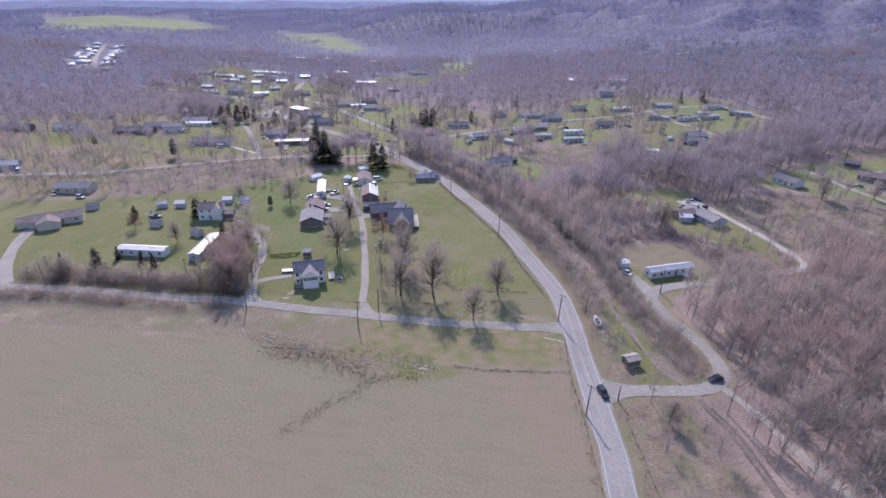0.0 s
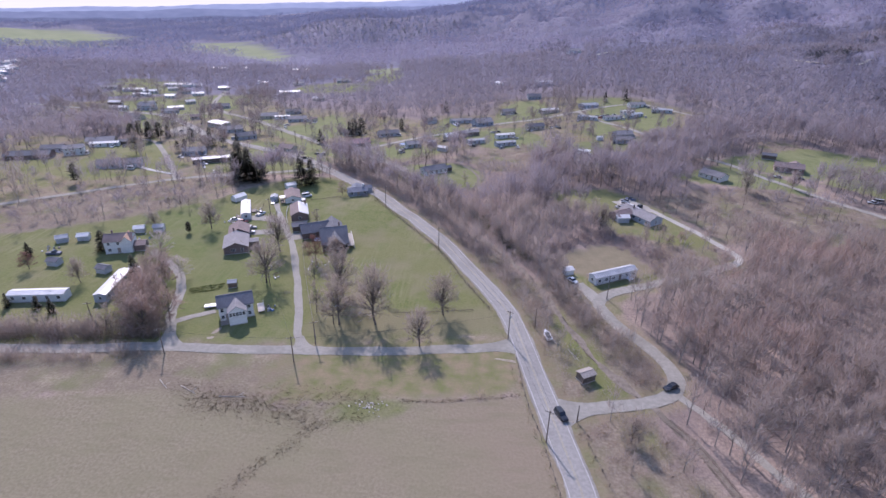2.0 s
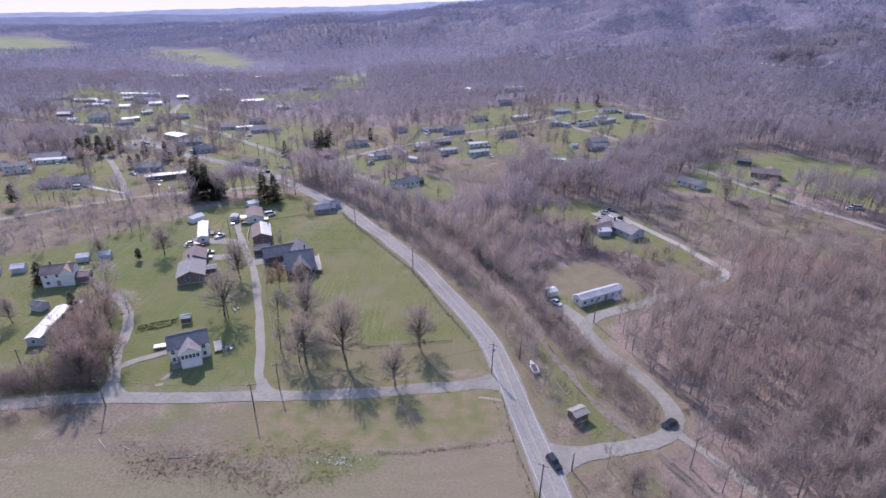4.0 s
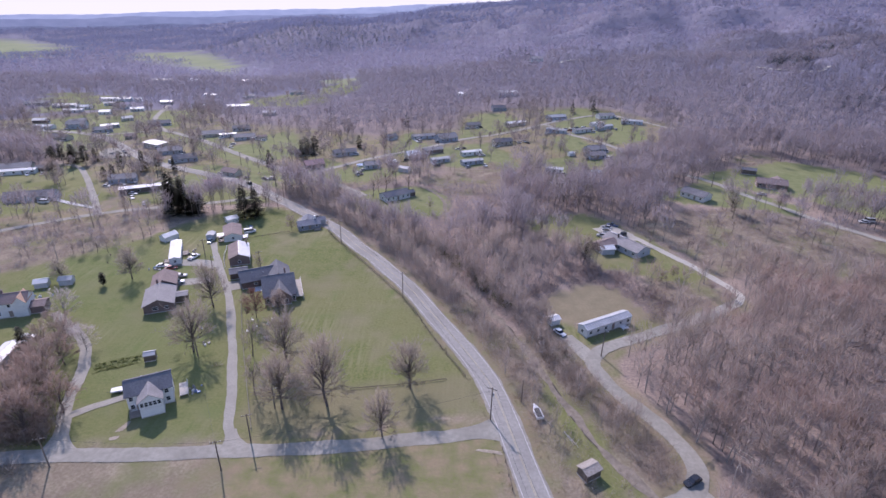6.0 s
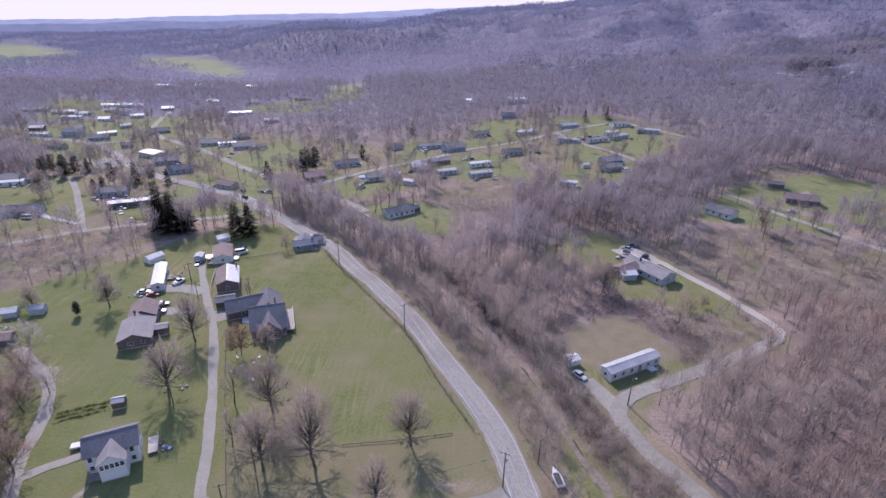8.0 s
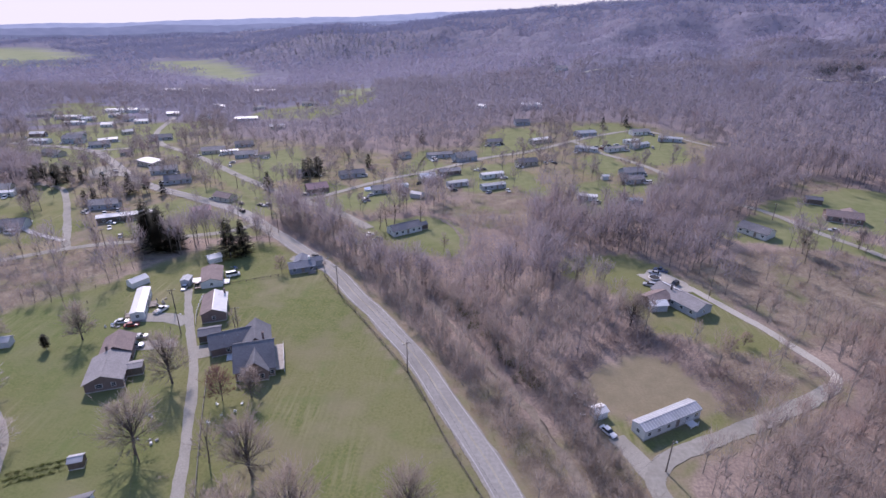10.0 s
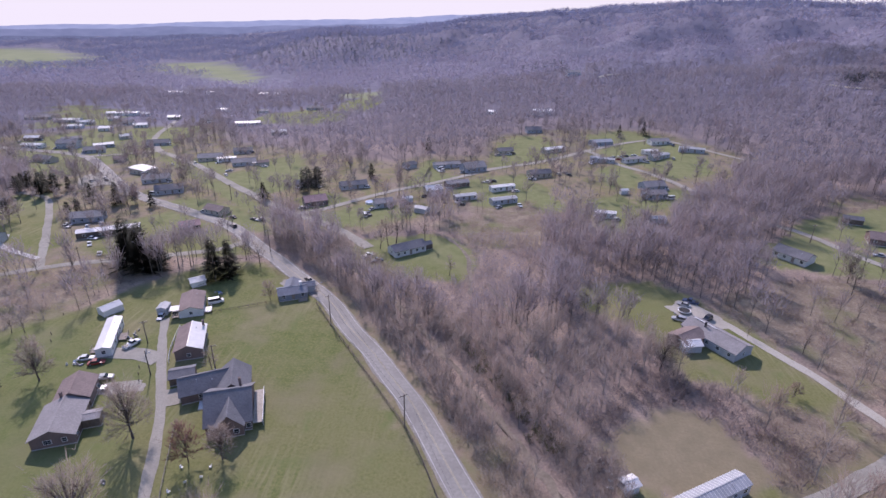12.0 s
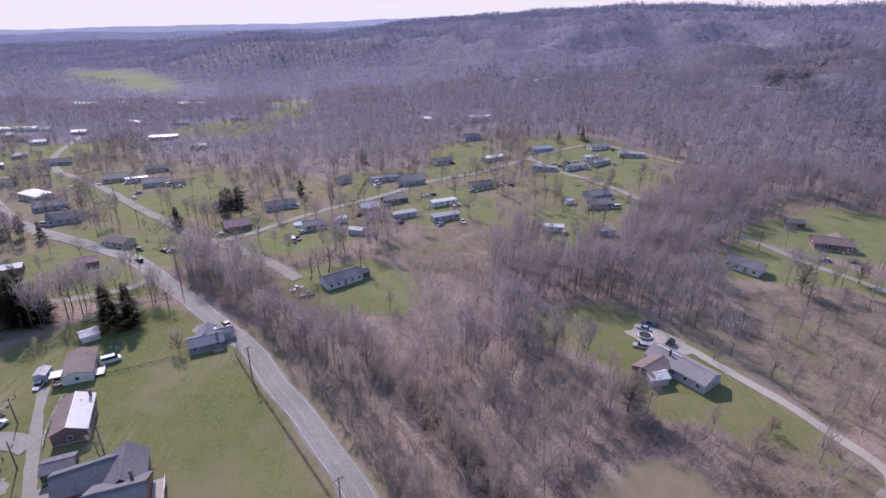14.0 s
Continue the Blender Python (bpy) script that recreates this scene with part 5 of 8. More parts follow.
    plant_out("scrub_brush", "mauve brush between the railbed and the round lawn", "brush", np.column_stack([x, y, g.uniform(1.2, 4.2, x.size), g.uniform(0.1, 0.9, x.size)]), [bush(206 + k, 60, 0.012) for k in range(5)], [TWIG_MID_HAZE, BARK], g, 0.12)
    x, y = scatter(30, 72, 196, 234, 2.6, g)
    keep = (masks(x, y)[2] > 0.6) & (g.random(x.size) < 0.85)
    x, y = x[keep], y[keep]
    plant_out("dry_weeds", "small dark weed tufts on the dry-grass lot", "weeds", np.column_stack([x, y, g.uniform(0.25, 0.5, x.size), g.uniform(0, 0.5, x.size)]), weed, [WEED, WEED], g, 0.15)
    # dry weeds
    x, y = scatter(-60, 260, 60, 400, 2.2, g)
    ok, scrub = closed(x, y)
    keep = ok & (scrub > 0.5) & off_roads(x, y, 0) & in_view(x, y) & (g.random(x.size) < 0.5)
    x, y = x[keep], y[keep]
    plant_out("dry_weeds", "clumps of tan dry weeds and grass", "weeds", np.column_stack([x, y, g.uniform(0.5, 1.3, x.size), g.uniform(0, 0.72, x.size)]), weed, [WEED, WEED], g, 0.15)
    # middle distance
    x, y = scatter(-1350, 960, 440, 900, 7.1, g)
    ok, scrub = closed(x, y)
    keep = ok & off_roads(x, y, 2) & in_view(x, y) & off_houses(x, y, 3, 34) & (inside(VILLAGE, x, y) < 0) & (g.random(x.size) < 0.8)
    x, y = x[keep], y[keep]
    plant_out("far_woods", "bare purple-brown woods round the neighbourhood", "woods", np.column_stack([x, y, np.clip(15 - 3.0 * smooth(-20, -120, x) * smooth(820, 700, y) + 2 * wave(x, y, 80, 65) + g.normal(0, 1.6, x.size), 6, 18), np.clip(0.35 + 0.3 * wave(x, y, 120, 66) + g.normal(0, 0.15, x.size), 0, 1)]), thin, [TWIG_VALE_HAZE, BARK_MID], g)
    # sides
    for x0, x1, y0, y1 in ((-700, -340, 100, 440), (300, 620, 100, 440)):
        x, y = scatter(x0, x1, y0, y1, 6.6, g)
        ok, scrub = closed(x, y)
        keep = ok & off_roads(x, y, 2) & in_view(x, y) & (g.random(x.size) < 0.8)
        x, y = x[keep], y[keep]
        plant_out("far_woods", "bare purple-brown woods round the neighbourhood", "woods", np.column_stack([x, y, np.clip(13 + g.normal(0, 1.8, x.size), 7, 18), np.clip(0.4 + g.normal(0, 0.2, x.size), 0, 1)]), thin, [TWIG_VALE_HAZE, BARK_MID], g)
    # trees standing about among the houses of the village
    x, y = scatter(-600, 240, 300, 880, 7.0, g)
    lawn, tan, lot, verge, scrub, farf = masks(x, y)
    keep = (lawn >= 0.4) & off_roads(x, y, 2) & in_view(x, y) & (g.random(x.size) < np.where(y < 560, 0.15, 0.2) * (1 + 0.8 * wave(x, y, 40, 72))) & (inside(BLOCK, x, y) < 0) & (np.hypot(x + 30, y - 320) > 30) & ((x < 100) | (y > 420)) & ((x > 40) | (y > 330) | (x < -180))
    x, y = x[keep], y[keep]
    plant_out("village_trees", "bare yard trees scattered among distant houses", "trees", np.column_stack([x, y, 8 + 9 * g.random(x.size) ** 1.2, g.uniform(0, 0.9, x.size)]), yard, [TWIG_YARD, BARK_MID], g)
    # open groves between the lawns, with brush under them
    x, y = scatter(-600, 200, 335, 700, 5.2, g)
    ok, scrub = closed(x, y)
    keep = ok & (inside(VILLAGE, x, y) > 0) & (scrub < 0.5) & off_roads(x, y, 1.5) & off_houses(x, y, 2, 16) & in_view(x, y) & (g.random(x.size) < 0.36 + 0.3 * wave(x, y, 55, 73))
    x, y = x[keep], y[keep]
    plant_out("village_trees", "groves of bare trees between the yards", "trees", np.column_stack([x, y, np.clip(12.5 + 2.5 * wave(x, y, 60, 74) + g.normal(0, 2.6, x.size), 6, 20), np.clip(0.35 + 0.3 * wave(x, y, 80, 75) + g.normal(0, 0.2, x.size), 0, 1)]), yard, [TWIG_YARD, BARK_MID], g)
    x, y = scatter(-600, 200, 335, 700, 4.2, g)
    ok, scrub = closed(x, y)
    keep = ok & (inside(VILLAGE, x, y) > 0) & off_roads(x, y, 1) & off_houses(x, y, 2) & in_view(x, y) & (g.random(x.size) < 0.4)
    x, y = x[keep], y[keep]
    plant_out("village_brush", "mauve-brown brush between the yards", "brush", np.column_stack([x, y, g.uniform(0.8, 2.6, x.size), g.uniform(0.1, 0.9, x.size)]), [bush(216 + k, 22, 0.045) for k in range(5)], [TWIG_MID_HAZE, BARK], g, 0.12)
    # hills
    x, y = scatter(-2200, 2000, 900, 2500, 13.3, g)
    r = np.hypot(x, y - 100)
    ok, scrub = closed(x, y)
    keep = ok & in_view(x, y) & ((inside(FAR_FIELDS[0], x, y) < -75) | (np.hypot(x, y) > 1220)) & (r < 2500) & (g.random(x.size) < np.clip(1.6 - r / 2600, 0.5, 0.95))
    x, y, r = x[keep], y[keep], r[keep]
    pine = (np.hypot((x + 350) / 300, (y - 1500) / 230) + 0.3 * wave(x, y, 120, 67) < 0.8) & (g.random(x.size) < 0.7)
    rows = np.column_stack([x, y, 17 + g.normal(0, 2, x.size), np.clip(0.35 + 0.3 * wave(x, y, 260, 68) + g.normal(0, 0.12, x.size), 0, 1)])
    # trees farther out take the bluer, haze-tinted twigs
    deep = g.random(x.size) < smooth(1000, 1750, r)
    plant_out("hill_woods", "bare wooded hillsides, purple-brown", "woods", rows[~pine & ~deep], far, [TWIG_HILL_HAZE, TWIG_HILL_HAZE], g)
    plant_out("hill_woods", "distant bare wooded hillsides, tinted haze-blue", "woods", rows[~pine & deep], far, [TWIG_FAR_HAZE, TWIG_FAR_HAZE], g)
    x, y = x[pine], y[pine]
    con = [conifer(200 + k, 7, 4, 0.07, 0.8) for k in range(4)]
    groves = []
    for cx, cy, rx, ry, n in PINE_GROVES:
        k, a = np.sqrt(g.random(n)), g.uniform(0, 6.283, n)
        groves.append(np.column_stack([cx + rx * k * np.cos(a), cy + ry * k * np.sin(a), g.uniform(9, 15, n), g.uniform(0, 1, n)]))
    plant_out("pine_woods", "dark pines round houses on the hillside", "woods", np.concatenate(groves), con, [NEEDLE_HILL_HAZE, BARK], g)
    plant_out("pine_woods", "dark green pines on the knoll", "woods", np.column_stack([x, y, g.uniform(11, 16, x.size), g.uniform(0, 1, x.size)]), con, [NEEDLE_HILL_HAZE, BARK], g)


woods()


def distance():
    """Wooded ridges far beyond the valley, past all parallax, hazed by painted blue and glow."""
    shades = []
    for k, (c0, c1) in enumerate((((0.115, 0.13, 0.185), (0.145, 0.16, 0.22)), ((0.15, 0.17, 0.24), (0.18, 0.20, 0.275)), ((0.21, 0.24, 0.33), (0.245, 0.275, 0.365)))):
        m = bpy.data.materials.new("hazy_distance")
        m.use_nodes = True
        nt = m.node_tree
        b = nt.nodes["Principled BSDF"]
        f = noise_fac(nt, 0.012, 6, 0.35, 0.65, (1, 1, 2.5))
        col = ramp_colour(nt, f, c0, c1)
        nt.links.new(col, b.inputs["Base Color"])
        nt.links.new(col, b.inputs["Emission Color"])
        # the glow stands for haze; the ridges give off no light of their own
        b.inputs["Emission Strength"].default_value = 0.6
        b.inputs["Roughness"].default_value = 1.0
        b.inputs["Specular IOR Level"].default_value = 0.0
        shades.append(m)
    eye = 97.0
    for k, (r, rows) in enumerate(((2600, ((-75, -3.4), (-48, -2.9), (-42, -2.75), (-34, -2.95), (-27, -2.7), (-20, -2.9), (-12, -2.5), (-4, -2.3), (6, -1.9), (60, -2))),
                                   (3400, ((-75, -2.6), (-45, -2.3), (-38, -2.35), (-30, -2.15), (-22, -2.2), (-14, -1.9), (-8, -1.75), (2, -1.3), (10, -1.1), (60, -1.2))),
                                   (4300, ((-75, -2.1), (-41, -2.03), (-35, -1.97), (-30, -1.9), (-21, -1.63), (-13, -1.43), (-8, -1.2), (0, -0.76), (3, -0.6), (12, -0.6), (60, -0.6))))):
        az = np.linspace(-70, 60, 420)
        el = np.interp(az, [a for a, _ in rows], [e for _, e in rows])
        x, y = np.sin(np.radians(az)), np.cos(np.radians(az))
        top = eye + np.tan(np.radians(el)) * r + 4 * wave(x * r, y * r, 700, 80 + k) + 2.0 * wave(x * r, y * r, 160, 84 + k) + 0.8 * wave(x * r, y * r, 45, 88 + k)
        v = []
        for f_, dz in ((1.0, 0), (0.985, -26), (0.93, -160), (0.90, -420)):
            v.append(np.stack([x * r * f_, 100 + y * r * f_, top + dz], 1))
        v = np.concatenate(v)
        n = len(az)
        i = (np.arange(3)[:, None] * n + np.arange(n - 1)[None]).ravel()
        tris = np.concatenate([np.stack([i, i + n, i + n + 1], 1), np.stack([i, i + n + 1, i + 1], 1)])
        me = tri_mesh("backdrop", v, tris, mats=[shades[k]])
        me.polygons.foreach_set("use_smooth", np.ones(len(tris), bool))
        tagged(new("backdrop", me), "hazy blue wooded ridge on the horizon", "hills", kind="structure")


distance()


# ---- buildings ----
def window(parent, x, y, z, w, h, side, frame_mat=TRIM):
    """A framed window on a wall. side: 0 front (-y), 1 right (+x), 2 back, 3 left."""
    m = Matrix.Translation((x, y, z)) @ Matrix.Rotation(radians(90 * side), 4, "Z")
    bm = bmesh.new()
    t = 0.09
    for a in ((-w / 2 - t, w / 2 + t, -0.06, 0.02, -t, 0), (-w / 2 - t, w / 2 + t, -0.06, 0.02, h, h + t), (-w / 2 - t, -w / 2, -0.06, 0.02, 0, h), (w / 2, w / 2 + t, -0.06, 0.02, 0, h), (-w / 2, w / 2, -0.05, 0.02, h / 2 - 0.03, h / 2 + 0.03)):
        box(bm, *a, m=m)
    f = part("window", bm, frame_mat, parent)
    bm = bmesh.new()
    box(bm, -w / 2, w / 2, -0.025, 0.02, 0, h, m=m)
    part("pane", bm, GLASS, f)


def door(parent, x, y, z, side, mat=DOOR, w=0.95, h=2.05):
    m = Matrix.Translation((x, y, z)) @ Matrix.Rotation(radians(90 * side), 4, "Z")
    bm = bmesh.new()
    box(bm, -w / 2, w / 2, -0.05, 0.02, 0, h, m=m)
    for a in ((-w / 2 - 0.1, -w / 2, -0.07, 0.02, 0, h + 0.1), (w / 2, w / 2 + 0.1, -0.07, 0.02, 0, h + 0.1), (-w / 2, w / 2, -0.07, 0.02, h, h + 0.1)):
        box(bm, *a, m=m)
    part("door", bm, mat, parent)


def gable(parent, L, W, h, rh, wall, roof, x=0.0, y=0.0, yaw=0.0, over=0.35, roof2=None, z0=0.0, ribs=0, thick=0.16):
    """A block with a pitched roof, its ridge along local y. Adds wall, two roof slopes, foundation and ridge."""
    m = Matrix.Translation((x, y, 0)) @ Matrix.Rotation(radians(yaw), 4, "Z")
    s = rh / (W / 2)
    bm = bmesh.new()
    prism(bm, [(-W / 2, z0 + 0.3), (W / 2, z0 + 0.3), (W / 2, h), (0, h + rh), (-W / 2, h)], (-L / 2, L / 2))
    bmesh.ops.transform(bm, matrix=m, verts=bm.verts[:])
    part("wall", bm, wall, parent)
    if z0 <= 0:
        bm = bmesh.new()
        box(bm, -W / 2 - 0.04, W / 2 + 0.04, -L / 2 - 0.04, L / 2 + 0.04, -0.8, 0.3, m=m)
        part("foundation", bm, CONCRETE, parent)
    for sg, mt in ((-1, roof), (1, roof2 or roof)):
        bm = bmesh.new()
        prism(bm, [(0, h + rh + 0.02), (sg * (W / 2 + over), h - s * over + 0.02), (sg * (W / 2 + over), h - s * over + thick), (0, h + rh + thick)], (-L / 2 - over, L / 2 + over))
        bmesh.ops.transform(bm, matrix=m, verts=bm.verts[:])
        slope = part("roof_slope", bm, mt, parent)
        for k in np.linspace(-L / 2 - over + 0.3, L / 2 + over - 0.3, ribs) if ribs else ():
            bm = bmesh.new()
            prism(bm, [(0, h + rh + thick), (sg * (W / 2 + over), h - s * over + thick), (sg * (W / 2 + over), h - s * over + thick + 0.06), (0, h + rh + thick + 0.06)], (k - 0.06, k + 0.06))
            bmesh.ops.transform(bm, matrix=m, verts=bm.verts[:])
            part("roof_rib", bm, METAL_WHITE, slope)
    bm = bmesh.new()
    box(bm, -0.15, 0.15, -L / 2 - over, L / 2 + over, h + rh + thick - 0.06, h + rh + thick + 0.04, m=m)
    part("ridge_cap", bm, roof2 or roof, parent)


def chimney(parent, x, y, z0, z1, mat=BRICK_FAR, w=0.6):
    bm = bmesh.new()
    box(bm, x - w / 2, x + w / 2, y - w / 2, y + w / 2, z0, z1)
    box(bm, x - w / 2 - 0.06, x + w / 2 + 0.06, y - w / 2 - 0.06, y + w / 2 + 0.06, z1, z1 + 0.12)
    part("chimney", bm, mat, parent)


def vent(parent, x, y, z):
    bm = bmesh.new()
    rod(bm, (x, y, z), (x, y, z + 0.5), 0.09, 0.09)
    rod(bm, (x, y, z + 0.5), (x, y, z + 0.58), 0.16, 0.05)
    part("vent_pipe", bm, METAL_GREY, parent)


def porch(parent, x0, x1, y0, y1, z, mat=WOOD, rail=True, roof=None, top=2.6):
    bm = bmesh.new()
    box(bm, x0, x1, y0, y1, z - 0.1, z)
    part("deck", bm, mat, parent)
    for px in (x0 + 0.06, x1 - 0.06):
        for py in (y0 + 0.06, y1 - 0.06):
            bm = bmesh.new()
            box(bm, px - 0.06, px + 0.06, py - 0.06, py + 0.06, -0.6, z + (top if roof else 1.0))
            part("post", bm, mat, parent)
    if rail:
        for zz in (0.5, 0.95):
            for a in ((x0, x1, y0, y0 + 0.05), (x0, x0 + 0.05, y0 + 0.05, y1), (x1 - 0.05, x1, y0 + 0.05, y1)):
                bm = bmesh.new()
                box(bm, *a, z + zz, z + zz + 0.07)
                part("rail", bm, mat, parent)
    if roof:
        bm = bmesh.new()
        box(bm, x0 - 0.2, x1 + 0.2, y0 - 0.2, y1 + 0.2, z + top, z + top + 0.14)
        part("porch_roof", bm, roof, parent)


def place(name, label, category, x, y, direction, group=""):
    """An Empty on the land; direction: degrees from +x of the long axis, which is local y."""
    return empty(name, Matrix.Translation((x, y, gz(x, y))) @ Matrix.Rotation(radians(direction - 90), 4, "Z"), label, category, group)


def simple_house(name, label, x, y, direction, L, W, h, rh, wall, roof, category="house", wins=3, over=0.35, group="", roof2=None, z0=0.0, ribs=0, thick=0.16, extras=True):
    p = place(name, label, category, x, y, direction, group)
    gable(p, L, W, h, rh, wall, roof, over=over, roof2=roof2, z0=z0, ribs=ribs, thick=thick)
    for k in range(wins):
        yy = -L / 2 + L * (k + 0.5) / wins
        wz = 1.2 if h < 4 else 1.3
        if k != wins // 2:
            window(p, W / 2, yy, wz, 1.1, 1.05, 1)
        window(p, -W / 2, yy, wz, 1.1, 1.05, 3)
        if h > 4.4:
            window(p, W / 2, yy, 3.9, 0.9, 1.1, 1)
            window(p, -W / 2, yy, 3.9, 0.9, 1.1, 3)
    if wins:
        yy = -L / 2 + L * (wins // 2 + 0.5) / wins
        door(p, W / 2, yy, 0.35, 1)
        window(p, 0, -L / 2, 1.2, 1.0, 1.0, 0)
        if extras:
            vent(p, W * 0.2, L * 0.25, h + rh * 0.6)
    return p


NEIGHBOURS = []


def houses():
    # white two-storey house with a front gable
    p = place("house", "white two-storey house with charcoal roof and bay gable", "house", -79.3, 162.6, 27)
    gable(p, 10.6, 7.4, 5.4, 2.3, WHITE_SIDING, SHINGLE_DARK, over=0.45)
    # lighter shingle on the wing stands for sun on the same charcoal roof
    gable(p, 5.2, 5.4, 4.9, 2.0, WHITE_SIDING, SHINGLE_GREY, x=4.6, y=0.2, yaw=90, over=0.35)
    for k in range(5):
        window(p, 7.2, -1.8 + k * 1.0, 3.4, 0.75, 1.2, 1)
    for yy in (-4.3, 4.0):
        window(p, 3.7, yy, 3.6, 0.9, 1.2, 1)
        window(p, 3.7, yy, 1.1, 0.9, 1.2, 1)
    for xx in (-1.6, 1.6):
        window(p, xx, 5.3, 1.2, 0.9, 1.2, 2)
        window(p, xx, -5.3, 3.6, 0.9, 1.2, 0)
        window(p, xx, 5.3, 3.6, 0.9, 1.2, 2)
    door(p, 3.7, -2.9, 0.4, 1)
    vent(p, -1.5, -1.5, 6.6), vent(p, -1.5, 2.2, 6.6)
    porch(p, 3.75, 6.4, -5.2, -2.6, 0.35, WOOD)
    bm = bmesh.new()
    box(bm, -3.0, 2.6, 6.6, 8.8, 0.55, 0.7)
    part("side_deck", bm, STONE, p, "pale boarded side deck")
    for xx in (-2.9, 0, 2.5):
        bm = bmesh.new()
        box(bm, xx - 0.06, xx + 0.06, 8.7, 8.82, -0.5, 1.6)
        part("post", bm, TRIM, p)

    # brown brick ranch in two parts
    p = place("house", "long brick ranch house with grey shingle roof", "house", -100.6, 211.2, 112)
    gable(p, 12.6, 9.4, 3.0, 2.0, BRICK_FAR, SHINGLE_GREY, x=-0.5, over=0.45)
    gable(p, 9.0, 8.0, 3.4, 2.1, BRICK_FAR, SHINGLE_BROWN, x=0.3, y=11.6, over=0.4)
    gable(p, 4.4, 3.6, 2.6, 0.4, DARK_WOOD, SHINGLE_GREY, x=6.1, y=0.2, yaw=90, over=0.25)
    window(p, -1.6, -6.3, 1.2, 1.6, 1.1, 0), window(p, 1.9, -6.3, 1.2, 1.0, 1.1, 0)
    for yy in (-4, 4, 9, 13, 16):
        window(p, -5.2 if yy < 6 else -3.7, yy, 1.2, 1.1, 1.1, 3)
    window(p, 4.2, -4.5, 1.2, 1.1, 1.1, 1)
    door(p, 4.2, 4.2, 0.3, 1)
    chimney(p, -1.5, 6.9, 3, 6.0)

    # white mobile home
    p = simple_house("mobile_home", "long white mobile home with metal roof", -113.3, 248.6, 113, 18.5, 4.2, 2.9, 0.5, WHITE_SIDING, METAL_WHITE, "mobile home", 5, 0.15, ribs=0)
    porch(p, 2.12, 4.6, -1.5, 2.5, 0.6, WOOD)
    porch(p, -4.4, -2.12, -6.5, -3.5, 0.5, WOOD)

    # long brown building, one slope pale: its sunlight is put in as white
    p = simple_house("house", "brown building with one roof slope in sunlit white", -86.6, 247.6, 111, 13.6, 7.6, 3.4, 1.6, BRICK_FAR, SHINGLE_BROWN, "house", 4, 0.4, roof2=METAL_WHITE)
    chimney(p, 3.2, 5.8, 2, 5.6)
    simple_house("garage", "small garage with charcoal roof", -81.3, 232.3, 22, 6.4, 5.0, 2.5, 0.9, DARK_WOOD, SHINGLE_DARK, "garage", 0, 0.3)

    # large dark-roofed house
    p = place("house", "large dark-roofed house with crossing gables and pale deck", "house", -62.0, 220.1, 19.5)
    gable(p, 10.6, 14.6, 3.2, 4.5, BRICK_FAR, SHINGLE_DARK, over=0.5)
    gable(p, 13.0, 8.4, 3.0, 2.6, BRICK_FAR, SHINGLE_DARK, x=-11.5, y=-7.0, yaw=8, over=0.5)
    gable(p, 11.0, 8.0, 3.2, 3.2, BRICK_FAR, SHINGLE_DARK, x=-9.6, y=0.2, yaw=91, over=0.45)
    gable(p, 8.8, 6.6, 3.3, 3.3, BRICK_FAR, SHINGLE_DARK, x=4.4, y=0.3, yaw=90, over=0.4)
    for yy in (-1.4, 1.9):
        window(p, 8.8, yy, 1.0, 1.2, 1.3, 1)
    for yy in (-4.2, 4.6):
        window(p, 7.3, yy, 1.0, 1.0, 1.2, 1)
    for xx in (-4, 3.5):
        window(p, xx, -5.3, 1.1, 1.2, 1.2, 0)
    for yy in (-11, -8):
        window(p, -7.0, yy, 1.1, 1.1, 1.1, 1)
    door(p, -7.2, -5.6, 0.3, 1)
    chimney(p, -3.5, 2.6, 5.5, 8.2), vent(p, -9.5, -9, 4.8), vent(p, -9.0, -5, 4.8)
    bm = bmesh.new()
    box(bm, -6.5, 6.5, 5.5, 8.0, 1.18, 1.3)
    part("deck", bm, STONE, p, "pale timber deck")
    for xx in (-6.4, -2.1, 2.1, 6.4):
        bm = bmesh.new()
        box(bm, xx - 0.07, xx + 0.07, 7.85, 8.0, -0.5, 2.2)
        part("post", bm, TRIM, p)
    for zz in (1.65, 2.05):
        bm = bmesh.new()
        box(bm, -6.5, 6.5, 7.88, 7.96, zz, zz + 0.09)
        part("rail", bm, TRIM, p)
    bm = bmesh.new()
    box(bm, -6.8, -3.4, -8.6, -5.4, 0.1, 0.25)
    part("front_step", bm, TRIM, p)

    # further down the lane
    p = simple_house("house", "white house with brown roof at the lane's end", -98.2, 270.8, 112, 12.6, 7.4, 2.8, 1.3, WHITE_SIDING, SHINGLE_BROWN, "house", 4)
    porch(p, 3.72, 6.2, -5, -1.5, 0.7, TRIM)
    porch(p, -6.2, -3.72, -6, -3, 0.7, WOOD, roof=METAL_WHITE)
    simple_house("shed", "small white shed with metal roof", -105.6, 288.6, 40, 5.0, 4.4, 2.3, 0.8, WHITE_SIDING, METAL_WHITE, "shed", 0)
    simple_house("shed", "small grey shed beside the lane", -106.4, 267.0, 100, 4.2, 3.2, 2.6, 0.5, GREY_SIDING, METAL_GREY, "shed", 0, 0.15)
    simple_house("carport", "white metal carport shelter on the lawn", -124.6, 265.6, 60, 6.6, 4.2, 2.2, 1.0, METAL_WHITE, METAL_WHITE, "carport", 0, 0.12, ribs=0)
    p = simple_house("house", "low blue-grey house at the roadside", -67.0, 283.0, 25, 10.0, 6.4, 2.5, 1.3, SLATE_SIDING, SHINGLE_SLATE, "house", 3)
